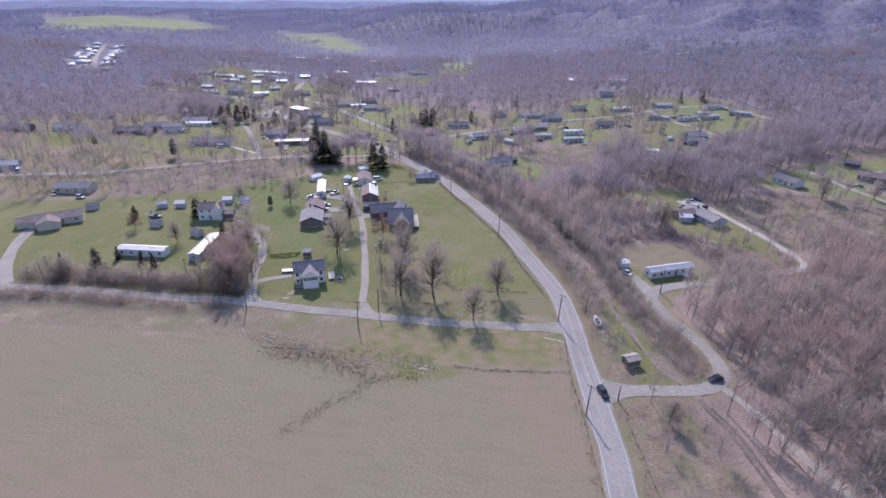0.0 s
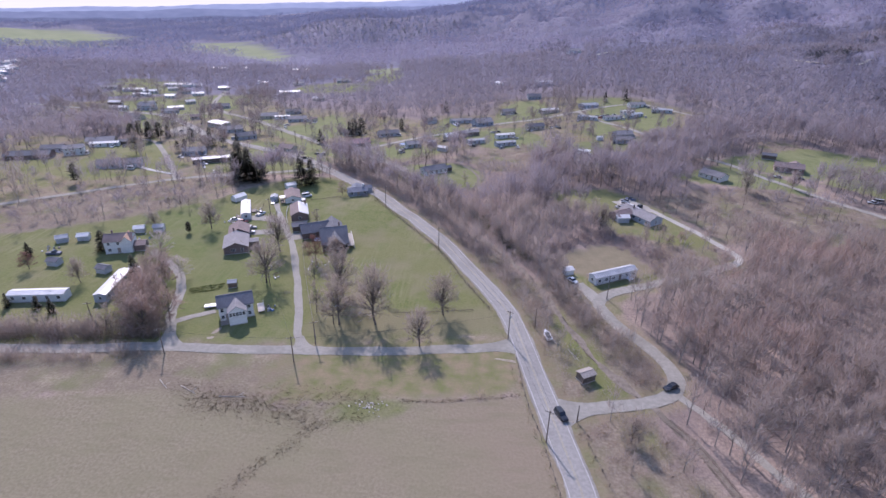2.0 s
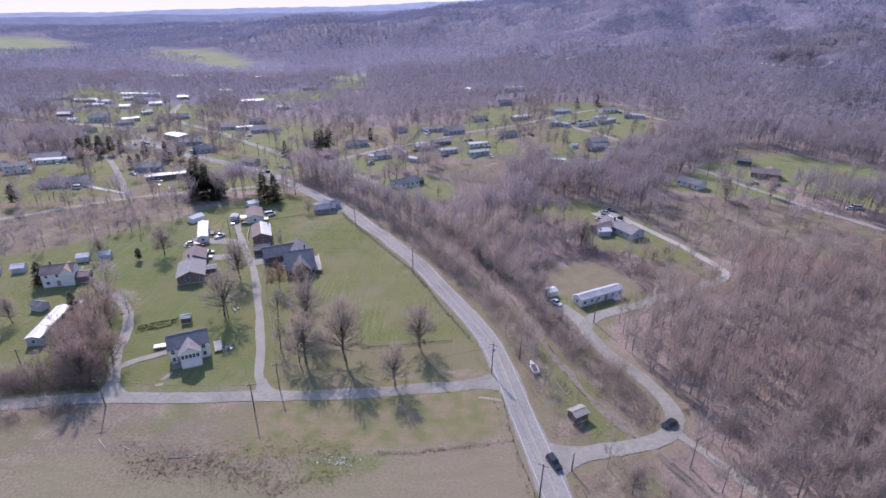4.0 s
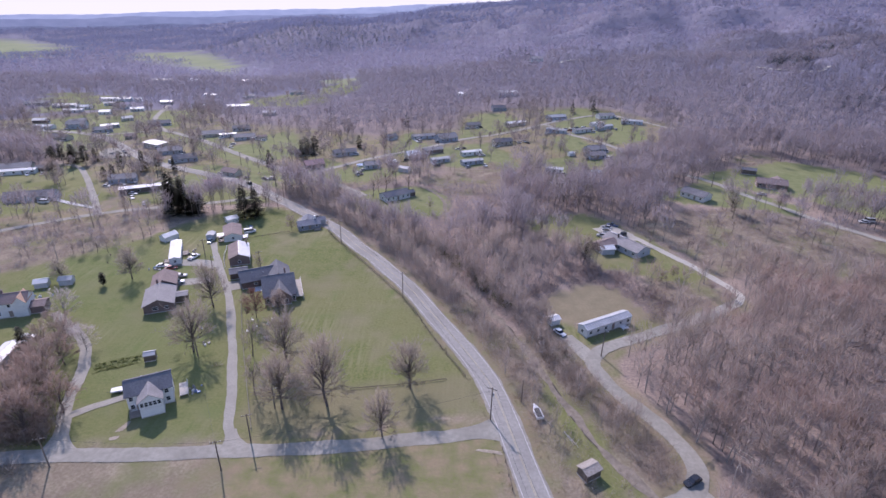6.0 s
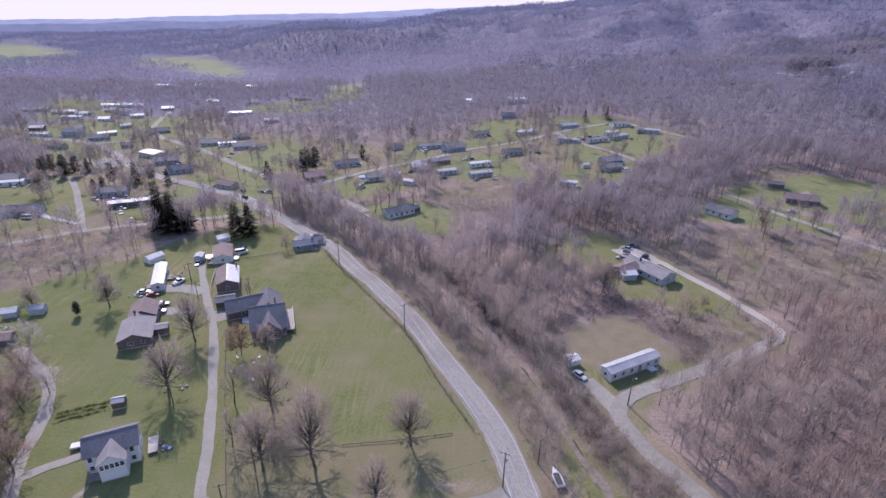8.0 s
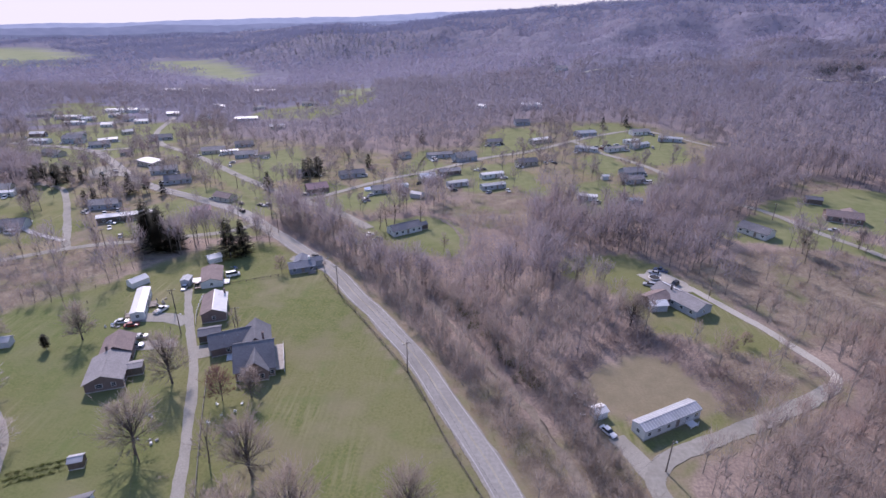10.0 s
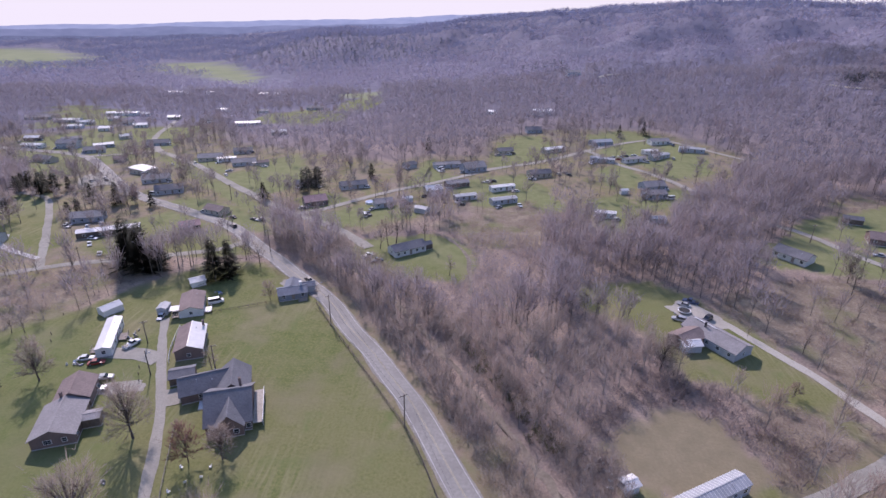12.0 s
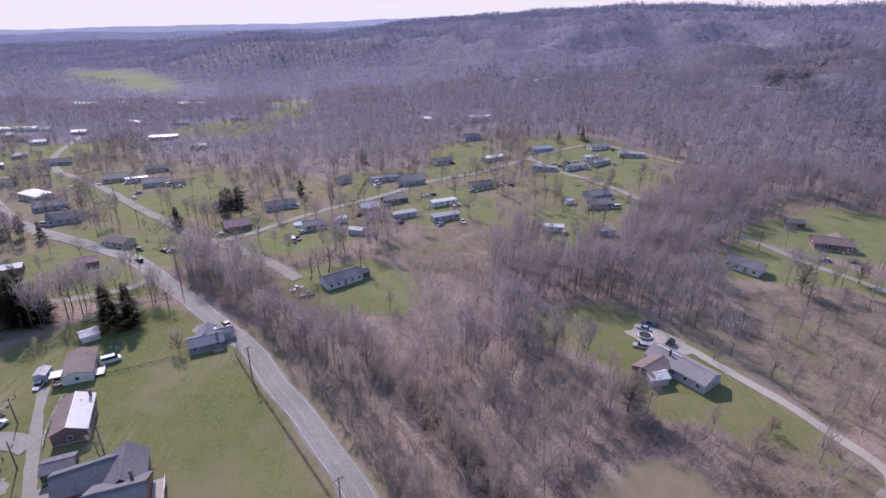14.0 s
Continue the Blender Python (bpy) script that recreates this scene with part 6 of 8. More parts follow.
    gable(p, 6.5, 5.0, 2.5, 1.2, SLATE_SIDING, SHINGLE_SLATE, x=-4.6, y=0.6, yaw=75, over=0.3)
    gable(p, 4.6, 4.0, 2.4, 0.9, GREY_SIDING, SHINGLE_SLATE, x=-3.0, y=6.2, over=0.25)
    porch(p, 3.25, 5.6, 1.5, 4.6, 0.4, WOOD)
    chimney(p, -0.6, 3.2, 3.4, 5.2, TRIM, 0.8)
    simple_house("shed", "little dark shed with metal roof", -88.6, 179.6, 20, 3.0, 2.6, 2.1, 0.6, DARK_WOOD, METAL_GREY, "shed", 0, 0.15)

    # west side
    p = simple_house("house", "white two-storey house with brown roof", -146.6, 203.2, 20, 10.2, 7.0, 5.4, 2.0, WHITE_SIDING, SHINGLE_BROWN, "house", 3)
    gable(p, 6.0, 3.6, 5.3, 2.0, WHITE_SIDING, SHINGLE_RUST, x=1.0, y=3.2, yaw=90, over=0.25)
    gable(p, 4.2, 5.6, 2.6, 0.9, BRICK_FAR, SHINGLE_BROWN, x=0.2, y=7.4, over=0.25)
    chimney(p, -1.0, -2.5, 6, 8.4)
    simple_house("mobile_home", "white mobile home behind shrubs", -150.4, 163.4, 10, 18.6, 4.2, 2.9, 0.5, WHITE_SIDING, METAL_WHITE, "mobile home", 5, 0.15, ribs=0)
    simple_house("mobile_home", "grey-white mobile home among trees", -129.8, 173.0, 99, 18.8, 4.2, 2.9, 0.5, GREY_SIDING, METAL_WHITE, "mobile home", 5, 0.15, ribs=0)
    p = simple_house("house", "tan ranch house with grey roof", -208, 180, 42, 20, 8.4, 2.9, 1.7, TAN_SIDING, SHINGLE_BROWN, "house", 4)
    gable(p, 7, 8.4, 2.9, 1.6, TAN_SIDING, SHINGLE_BROWN, x=5.0, y=-2.5, yaw=90, over=0.35)
    gable(p, 6, 6.4, 2.6, 1.2, TAN_SIDING, SHINGLE_BROWN, x=-1.0, y=-11.5, over=0.3)
    for x, y, a, m in ((-205, 196.5, 10, SHINGLE_DARK), (-176, 207.5, 30, METAL_GREY), (-168.5, 210.5, 20, METAL_WHITE), (-150.0, 221.0, 20, METAL_WHITE), (-142.5, 223.5, 15, METAL_GREY), (-164, 187.8, 0, SHINGLE_DARK), (-141.5, 184.5, -10, SHINGLE_DARK)):
        simple_house("shed", "small garden shed on the lawn", x, y, a, 4.2, 3.4, 2.2, 0.8, GREY_SIDING, m, "shed", 0, group="garden sheds")

    # east side
    p = simple_house("mobile_home", "white mobile home with ribbed metal roof", 51.8, 202.6, 29, 19.4, 4.3, 3.0, 0.75, WHITE_SIDING, METAL_GREY, "mobile home", 6, 0.2, ribs=22)
    porch(p, 2.2, 4.2, 4.4, 7.0, 0.5, TRIM)
    p = simple_house("house", "grey ranch house with long shingle roof", 76.5, 265.5, 124, 19.0, 8.8, 2.9, 1.9, GREY_SIDING, SHINGLE_GREY, "house", 5)
    gable(p, 9.5, 7.0, 2.9, 1.4, BRICK_FAR, SHINGLE_BROWN, x=-8.0, y=4.5, yaw=90, over=0.35)
    bm = bmesh.new()
    box(bm, -0.3, 0.1, 0.5, 8.5, 5.0, 5.12)
    part("ridge_flashing", bm, TRIM, p, "white ridge flashing")
    chimney(p, -1.2, 3.5, 4, 6.0, DARK_METAL, 0.5)
    simple_house("shed", "white-roofed shed beside the grey ranch", 67.0, 261.0, 10, 5.8, 4.2, 2.6, 0.8, GREY_SIDING, METAL_WHITE, "shed", 0)
    simple_house("shed", "small white shed at the lot's corner", 35.0, 204.5, 25, 3.4, 3.0, 2.2, 0.5, WHITE_SIDING, METAL_WHITE, "shed", 0)
    p = simple_house("bus_shelter", "small open wooden roadside shed with weathered roof", 32.8, 141.0, 30, 4.2, 3.2, 2.4, 0.5, DARK_WOOD, WOOD, "shed", 0, 0.3)
    simple_house("house", "blue-white house on the lawn beside the woods", 133.6, 332.0, -52, 13.6, 8.6, 2.9, 1.9, WHITE_SIDING, SHINGLE_DARK, "house", 4)
    p = simple_house("house", "brick ranch house on the large lawn", 185.0, 352.5, -20, 15.5, 9.0, 2.9, 2.0, BRICK_FAR, SHINGLE_BROWN, "house", 4)
    gable(p, 8, 7.0, 2.9, 1.5, BRICK_FAR, SHINGLE_BROWN, x=-4.5, y=4.0, yaw=90, over=0.35)
    simple_house("shed", "dark shed behind the brick ranch", 184, 377, -20, 8, 5, 2.8, 1.0, DARK_WOOD, SHINGLE_DARK, "shed", 0)

    # house on its own lawn across the railbed
    p = simple_house("house", "white house with dark roof on a round lawn", -30.8, 327.0, 36, 15.0, 7.4, 2.9, 1.7, WHITE_SIDING, SHINGLE_DARK, "house", 5)
    gable(p, 4, 3.6, 2.5, 0.8, DARK_WOOD, SHINGLE_DARK, x=1.0, y=9.3, over=0.2)

    # the neighbourhood beyond: x, y, direction, length, width, height, rise, wall, roof
    far = FAR_HOUSES
    NEIGHBOURS.extend((x, y, a, L, W) for x, y, a, L, W, *_ in far if y < 560 and L > 9)
    for k, (x, y, a, L, W, h, rh, wall, roof) in enumerate(far):
        small, metal = L < 9, roof in (METAL_WHITE, METAL_GREY)
        kind = "shed" if small else ("mobile_home" if metal and W < 6.5 else "house")
        tone = {WHITE_SIDING: "white", GREY_SIDING: "grey", TAN_SIDING: "tan", BRICK_FAR: "brick", BLUE_SIDING: "blue-grey", DARK_WOOD: "dark timber"}[wall]
        top = {METAL_WHITE: "white metal roof", METAL_GREY: "grey metal roof", SHINGLE_DARK: "charcoal roof", SHINGLE_GREY: "grey shingle roof", SHINGLE_BROWN: "brown roof", SHINGLE_ROSE: "faded red roof"}[roof]
        simple_house(kind, f"{tone} {kind.replace('_', ' ')} with {top} in the neighbourhood", x, y, a, L, W, h, rh, wall, roof, kind.replace("_", " "), 0 if small else (4 if L > 12 else 3), 0.2 if metal else 0.35, group="neighbourhood buildings", extras=y < 480)


houses()


# ---- single trees ----
def tree_shape(name, label, category, tri, bark, tint, mats):
    """A tree of height 1 out of view below ground, to copy: trunk with limbs, and crown."""
    p = empty(name, Matrix.Translation((0, 0, -500)), label, category)
    for nm, pick, mt in (("trunk", bark == 1, mats[1]), ("crown", bark == 0, mats[0])):
        t = tri[pick]
        me = tri_mesh(nm, t.reshape(-1, 3), np.arange(len(t) * 3).reshape(-1, 3), np.full(len(t) * 3, tint), [mt], normals=crown_normals(t, bark[pick]))
        new(nm, me).parent = p
    return p


def at(x, y, s=1.0, turn=0.0, wide=1.0, sink=0.05):
    return Matrix.Translation((x, y, gz(x, y) - sink)) @ Matrix.Rotation(turn, 4, "Z") @ Matrix.Diagonal((s * wide, s * wide, s, 1))


def remove(ob):
    for o in (*ob.children_recursive, ob):
        bpy.data.objects.remove(o)


def yard_trees():
    g = np.random.default_rng(23)
    kinds = [tree_shape("bare_tree", "bare spreading yard tree with grey-brown twigs", "tree", *vase_tree(300 + k, 44, 7, 3800, 0.0028, 0.17, 0.31), g.uniform(0.1, 0.6), [TWIG, BARK_DARK]) for k in range(5)]
    red = [tree_shape("bare_tree", "reddish budding bare tree beside the lane", "tree", *vase_tree(320 + k, 26, 6, 2300, 0.0038, 0.14, 0.30, 0.8), g.uniform(0.7, 1.0), [BUD if k == 2 else TWIG, BARK_DARK]) for k in range(3)]
    slim = [tree_shape("bare_tree", "slender bare tree at the edge of the brush", "tree", *vase_tree(340 + k, 15, 5, 900, 0.0036, 0.24, 0.23, 0.9), g.uniform(0, 0.5), [TWIG, BARK_DARK]) for k in range(3)]
    con = [tree_shape("spruce", "dark green spruce tree", "evergreen tree", *conifer(360 + k, 26, 14, 0.045), g.uniform(0, 1), [NEEDLE, BARK]) for k in range(3)]
    con += [tree_shape("pine_tree", "old dark bluish-green pine with rounded head", "evergreen tree", *conifer(370 + k, 22, 15, 0.05, 0.9), g.uniform(0, 1), [NEEDLE, BARK]) for k in range(3)]
    wild = [tree_shape("bare_tree", "tall grey bare tree standing in the woods", "tree", *vase_tree(380 + k, 22, 7, 2400, 0.0026, 0.30, 0.27, 0.8), g.uniform(0.0, 0.4), [TWIG, BARK]) for k in range(3)]
    # x, y, height
    big = [(-32.0, 161.5, 23.5), (-10.4, 169.5, 17.5), (-16, 151, 15.5), (-43.6, 160, 19), (-47.5, 179, 20), (-82, 209.5, 19), (-120.6, 228, 15), (-144.6, 175.8, 11), (-145.5, 225.4, 10), 
           (54.6, 249, 14.5), (144, 311.5, 14), (171.5, 318, 12), (-77.6, 183.8, 20), (-235.5, 351, 17.5), (40.6, 118.0, 9), (96, 150, 15), (-57.6, 205.0, 11)]
    for x, y, h in big:
        copy_thing(kinds[g.integers(5)], at(x, y, h, g.uniform(0, 6.28), g.uniform(0.92, 1.1)))
    pale = [tree_shape("blossom_tree", "pale blossoming tree beside the gravel lane", "tree", *vase_tree(330 + k, 26, 6, 2400, 0.0026, 0.16, 0.36, 0.7), 0.4, [BLOSSOM, BARK_MID]) for k in range(2)]
    for k, (x, y, h) in enumerate(((-128, 200, 12.5), (-110, 183, 10.5))):
        copy_thing(pale[k], at(x, y, h, k, 1.15))
    for x, y, h in ((66.5, 116, 20), (77, 126, 17), (84, 118, 18), (90, 134, 16), (81, 108, 18), (97, 122, 17), (74, 142, 15), (66, 132, 13), (88, 104, 17), (104, 138, 17), (112, 126, 17), (62, 152, 14), (71, 158, 15)):
        copy_thing(wild[g.integers(3)], at(x, y, h, g.uniform(0, 6.28), g.uniform(0.9, 1.1)))
    for x, y, h in [(-104, 148.5, 16), (-99.5, 156.5, 14), (-110, 152.5, 17), (-107, 163, 15), (-115, 159, 13), (-113, 170, 14), (-119, 178, 12), (-102, 147.5, 17), (-120, 164, 12), (-112, 176, 13), (-117, 170, 13), (-124, 184, 11), (-121, 190, 10), (-117, 184, 11), (-126, 192, 9), (-106, 157, 14), (-112, 163, 15), (-109, 158, 15), (-65, 203.4, 13), (-72, 212, 5), (-170.8, 183, 8.5), (-74, 279.5, 9), (88, 240, 6), (82, 236, 6)]:
        copy_thing(red[2 if (x, y) in ((-65, 203.4), (-170.8, 183)) else g.integers(2)], at(x, y, h, g.uniform(0, 6.28), g.uniform(0.95, 1.25)))
    for x, y, h in [(-53, 166, 13.5), (-59, 182.3, 14), (107.1, 268.1, 6.5), (88.4, 269.8, 5.2), (163.7, 271, 8), (141, 355, 9.5), (-163, 298.8, 11), (-156, 248, 7), (-152, 248.4, 8.5), (-147, 249.7, 8), (-142.8, 250, 8), (61.8, 130.1, 6), (-128.8, 238.5, 8), (71.4, 312.4, 12), (-23, 295, 9),
                    (20, 304, 10), (59, 317, 10), (93.6, 325, 12.5), (140, 302, 13), (-97, 313, 12), (-89, 308, 12), (-152.5, 302, 7.5), (-36, 365, 9), (-81, 354, 9), (-72, 398, 10), (102, 262, 9), (-175.9, 406, 12), (-185, 426, 11), (-74.5, 236, 9), (-58, 284, 5), (120, 262, 7), (132, 285, 8), (150, 262, 7),
                    (-190, 290, 9), (-200, 282, 8), (-212, 268, 9), (-225, 255, 8), (-180, 286, 8), (-172, 292, 10), (-240, 245, 9), (-255, 238, 9), (-24, 338, 16), (-37, 336, 18), (-40, 333, 15), (-43, 329, 14), (-11, 305, 10)]:
        copy_thing(slim[g.integers(3)], at(x, y, h, g.uniform(0, 6.28)))
    for x, y, h in [(-153.1, 201.1, 9.5), (-124.8, 178.7, 11.5), (-157.6, 148.1, 9.5), (-157.3, 157.5, 5.5), (-146.8, 157.6, 5), (-140.2, 156, 5.5), (-173.3, 147.5, 5.5), (-179.5, 193.4, 6), (-224, 280, 12), (-289, 288.6, 8), (-100.6, 292.8, 18), (-96.8, 297.5, 16), (-198, 381, 14), (-209, 376, 14),
                    (-206.3, 362, 9), (-211.3, 361, 8), (-138.9, 299.9, 23), (-131.7, 296.5, 20), (-131.3, 304.2, 13), (-147.7, 311.7, 13), (-120.8, 394.4, 11), (-98.9, 408, 16), (-92.5, 405, 17), (-103.8, 412.4, 14), (-263, 399.6, 14), (-252.6, 395, 15), (-245, 396, 14), (-274.8, 407.5, 11), (-245.5, 407, 10),
                    (-136.8, 306, 18), (-177, 378.6, 10), (-69, 442.5, 10), (-142, 304, 15), (-126, 300, 12), (-258, 404, 13), (-268, 396, 12), (-190, 384, 11), (130, 560, 12), (110, 556, 11), (-40, 520, 12), (-250, 390, 12)]:
        copy_thing(con[g.integers(3) if x > -90 or y < 240 else g.integers(1, 6)], at(x, y, h, g.uniform(0, 6.28), g.uniform(1.1, 1.6)))
    copy_thing(con[4], at(-128, 222.3, 5.5, 1.0, 1.5))
    for k in kinds + red + slim + con + wild + pale:
        remove(k)


yard_trees()


def brush_bits():
    g = np.random.default_rng(29)
    shrub = [bush(400 + k, 110, 0.012) for k in range(6)]
    tuft = [bush(420 + k, 12, 0.06) for k in range(4)]
    line = spline(STREET_A, 1.0)
    line = line[(line[:, 0] < -97) & (line[:, 0] > -178)]
    i = g.integers(len(line), size=420)
    off = np.where(g.random(420) < 0.75, g.uniform(4.0, 12, 420), -g.uniform(3.4, 7, 420))
    d = np.gradient(line, axis=0)[i]
    n = np.stack([-d[:, 1], d[:, 0]], 1) / np.hypot(d[:, 0], d[:, 1])[:, None]
    p = line[i] - n * off[:, None]
    plant_out("hedgerow", "overgrown reddish-brown hedgerow beside the street", "hedge", np.column_stack([p, g.uniform(1.8, 5.5, 420), g.uniform(0.0, 0.85, 420)]), shrub, [TWIG, BARK], g, 0.08)
    i = g.integers(len(line), size=46)
    p = line[i] + np.column_stack([g.normal(0, 1, 46), g.uniform(4.5, 11, 46)])
    plant_out("tree_row", "row of bare trees in the hedgerow", "trees", np.column_stack([p, g.uniform(6, 11, 46), g.uniform(0.0, 0.9, 46)]), [vase_tree(450 + k, 10, 5, 320, 0.0062, 0.22, 0.26) for k in range(4)], [TWIG, BARK_MID], g, 0.05)
    # dense hedge beside the bending side road
    x, y = scatter(20, 58, 132, 202, 1.5, g)
    keep = (inside([(24, 188), (34, 169), (43, 155), (50, 137), (55.5, 139), (54.5, 149), (47.5, 164), (41, 180), (38, 190), (30, 199)], x, y) > 0.5) & off_roads(x, y, 0) & (g.random(x.size) < 0.62)
    x, y = x[keep], y[keep]
    plant_out("hedgerow", "dense brown hedge along the bending side road", "hedge", np.column_stack([x, y, g.uniform(1.6, 4.2, x.size), g.uniform(0.0, 0.6, x.size)]), shrub, [TWIG, BARK], g, 0.1)
    # single dark thickets
    for x, y, h in ((40.6, 117.3, 5), (-37, 166.5, 4.2), (-34.5, 165.5, 3.2), (-39, 167, 3), (61.8, 124.7, 4), (53, 128.9, 1.5), (-57.5, 192, 4.0), (-60, 194.5, 3.4), (28, 300, 3), (-68, 177, 1.4), (-66.6, 177.6, 1.2)):
        k, bark = bush(int(g.integers(900)), 420, 0.0055)
        ob = new("thicket", tri_mesh("thicket", k.reshape(-1, 3) * h, np.arange(len(k) * 3).reshape(-1, 3), np.full(len(k) * 3, g.uniform(0, 0.5)), [TWIG]))
        ob.matrix_world = at(x, y)
        tagged(ob, "dense dark leafless thicket", "bush")
    # weeds along the wet ditches in the field
    ditch = [[(-79, 126.6), (-73, 122.3), (-62, 123.4), (-52, 124), (-38, 125.5), (-25, 125.5)], [(-52.7, 90.7), (-50, 96), (-47, 102), (-42, 108), (-38, 115.4), (-26, 119.5)], [(-72, 120), (-58, 120), (-46, 118), (-38, 117)]]
    pts = []
    for k, l in enumerate(ditch):
        q = spline(l, 0.4)
        m = q[g.integers(len(q), size=1500 if k != 1 else 700)]
        pts.append(m + g.normal(0, 2.5 if k != 1 else 1.4, m.shape))
    pts = np.concatenate(pts)
    plant_out("ditch_weeds", "dark brown weed tufts along the wet ditch", "weeds", np.column_stack([pts, g.uniform(0.2, 0.6, len(pts)), g.uniform(0, 0.9, len(pts))]), tuft, [BRUSH_DARK, BRUSH_DARK], g, 0.2)
    q = spline([(-18, 126.5), (-9.8, 127), (1.4, 129.2), (14, 132)], 0.4)
    pts = q[g.integers(len(q), size=160)] + g.normal(0, 0.35, (160, 2))
    plant_out("ditch_weeds", "thin line of dark weeds along the field ditch", "weeds", np.column_stack([pts, g.uniform(0.3, 0.8, 160), g.uniform(0, 0.6, 160)]), tuft, [BRUSH_DARK, BRUSH_DARK], g, 0.2)
    # rough grass along verges, fence and field edge
    x, y = scatter(-180, 22, 60, 160, 2.0, g)
    lawn, tan, lot, verge, scrub, farf = masks(x, y)
    keep = off_roads(x, y, -1) & ((verge > 0.5) & (g.random(x.size) < 0.35) | (tan > 0.5) & (g.random(x.size) < 0.05))
    x, y = x[keep], y[keep]
    plant_out("rough_grass", "tufts of rough tan and green grass", "grass", np.column_stack([x, y, g.uniform(0.15, 0.4, x.size), g.uniform(0, 1, x.size)]), tuft, [WEED, WEED], g, 0.2)
    # roadside weeds
    q = spline(MAIN, 0.8)
    q = q[(q[:, 1] > 60) & (q[:, 1] < 330)]
    d = np.gradient(q, axis=0)
    n = np.stack([-d[:, 1], d[:, 0]], 1) / np.hypot(d[:, 0], d[:, 1])[:, None]
    i = g.integers(len(q), size=900)
    pts = q[i] + n[i] * (np.where(g.random(900) < 0.5, 1, -1) * g.uniform(4.4, 6.5, 900))[:, None]
    keep = off_roads(pts[:, 0], pts[:, 1], -1.2)
    pts = pts[keep]
    plant_out("roadside_weeds", "dry weeds along the road edge", "weeds", np.column_stack([pts, g.uniform(0.25, 0.9, len(pts)), g.uniform(0, 1, len(pts))]), tuft, [WEED, WEED], g, 0.2)
    # dark brush added for the shadow band on the bank below the creek road
    q = spline(ROAD_CREEK, 0.8)
    q = q[(q[:, 0] > -330) & (q[:, 0] < -125)]
    d = np.gradient(q, axis=0)
    n = np.stack([d[:, 1], -d[:, 0]], 1) / np.hypot(d[:, 0], d[:, 1])[:, None]
    i = g.integers(len(q), size=620)
    pts = q[i] + n[i] * g.uniform(4.2, 9.5, 620)[:, None]
    plant_out("brush_row", "dark brush standing in for the shadowed bank below the creek road", "brush", np.column_stack([pts, g.uniform(0.6, 1.6, 620), g.uniform(0, 0.5, 620)]), shrub, [TWIG_YARD, BARK_MID], g, 0.1)
    # green briars by the railbed
    q = spline([(14, 212), (4, 232), (-2, 242), (-12, 262)], 0.5)
    pts = q[g.integers(len(q), size=150)] + np.column_stack([g.normal(6, 1.6, 150), g.normal(2, 1.0, 150)])
    plant_out("green_briars", "dark green evergreen briars beside the railbed", "bush", np.column_stack([pts, g.uniform(0.8, 1.8, 150), g.uniform(0.8, 1, 150)]), [bush(440 + k, 40, 0.05) for k in range(3)], [NEEDLE_LIGHT, BARK], g, 0.1)
    # kitchen garden behind the white house
    q = spline([(-102, 174.3), (-97, 177), (-91.8, 179.3)], 0.3)
    pts = np.concatenate([q[g.integers(len(q), size=90)] + np.array(o) + g.normal(0, 0.25, (90, 2)) for o in ((0, 0), (-0.7, 1.5), (0.7, -1.5))])
    plant_out("garden_bed", "green leafy rows of a kitchen garden", "garden", np.column_stack([pts, g.uniform(0.3, 0.7, len(pts)), g.uniform(0, 1, len(pts))]), [bush(460 + k, 26, 0.07) for k in range(3)], [GARDEN_LEAF, GARDEN_LEAF], g, 0.1)
    # pale stones in the wet patch
    for k in range(46):
        x, y = g.normal(-25.5, 2.0), g.normal(123.5, 1.2)
        bm = bmesh.new()
        bmesh.ops.create_icosphere(bm, subdivisions=1, radius=g.uniform(0.12, 0.32))
        for v in bm.verts:
            v.co *= g.uniform(0.8, 1.2)
            v.co.z *= 0.6
        me = bpy.data.meshes.new("stone")
        bm.to_mesh(me)
        bm.free()
        me.materials.append(STONE)
        ob = new("stone", me)
        ob.location = (x, y, gz(x, y) + 0.05)
        tagged(ob, "pale field stone in the wet grass", "stone", "stones in the wet patch")
    # fallen trunks
    for x, y, a, l in ((72.5, 146, -55, 12), (74, 147, -52, 10), (75, 141, -50, 9), (-76, 124.5, -25, 6), (-63, 123.2, 5, 7), (-84, 126, -40, 5), (25.8, 158, -60, 5), (30.4, 152.3, -72, 5), (31.3, 151.2, -66, 4.5)):
        bm = bmesh.new()
        c, s = math.cos(radians(a)), math.sin(radians(a))
        rod(bm, (-c * l / 2, -s * l / 2, 0.1), (c * l / 2, s * l / 2, 0.1), 0.13, 0.06, 7)
        rod(bm, (c * l / 4, s * l / 4, 0.2), (c * l / 4 + 1, s * l / 4 + 1.2, 0.7), 0.08, 0.02, 5)
        me = bpy.data.meshes.new("fallen_log")
        bm.to_mesh(me)
        bm.free()
        me.materials.append(PALE_WOOD)
        ob = new("fallen_log", me)
        ob.location = (x, y, gz(x, y))
        tagged(ob, "pale weathered fallen log on the ground", "log")


BRUSH_DARK = tint_material("dark_weeds", (0.10, 0.075, 0.055), (0.17, 0.125, 0.09), (0.13, 0.12, 0.06), thin=0.4)
GARDEN_LEAF = tint_material("garden_leaves", (0.13, 0.18, 0.06), (0.16, 0.20, 0.075), (0.19, 0.20, 0.09), thin=0.5)
NEEDLE_LIGHT = tint_material("briar_leaves", (0.11, 0.135, 0.065), (0.13, 0.155, 0.075), (0.12, 0.145, 0.07), thin=0.3)
brush_bits()


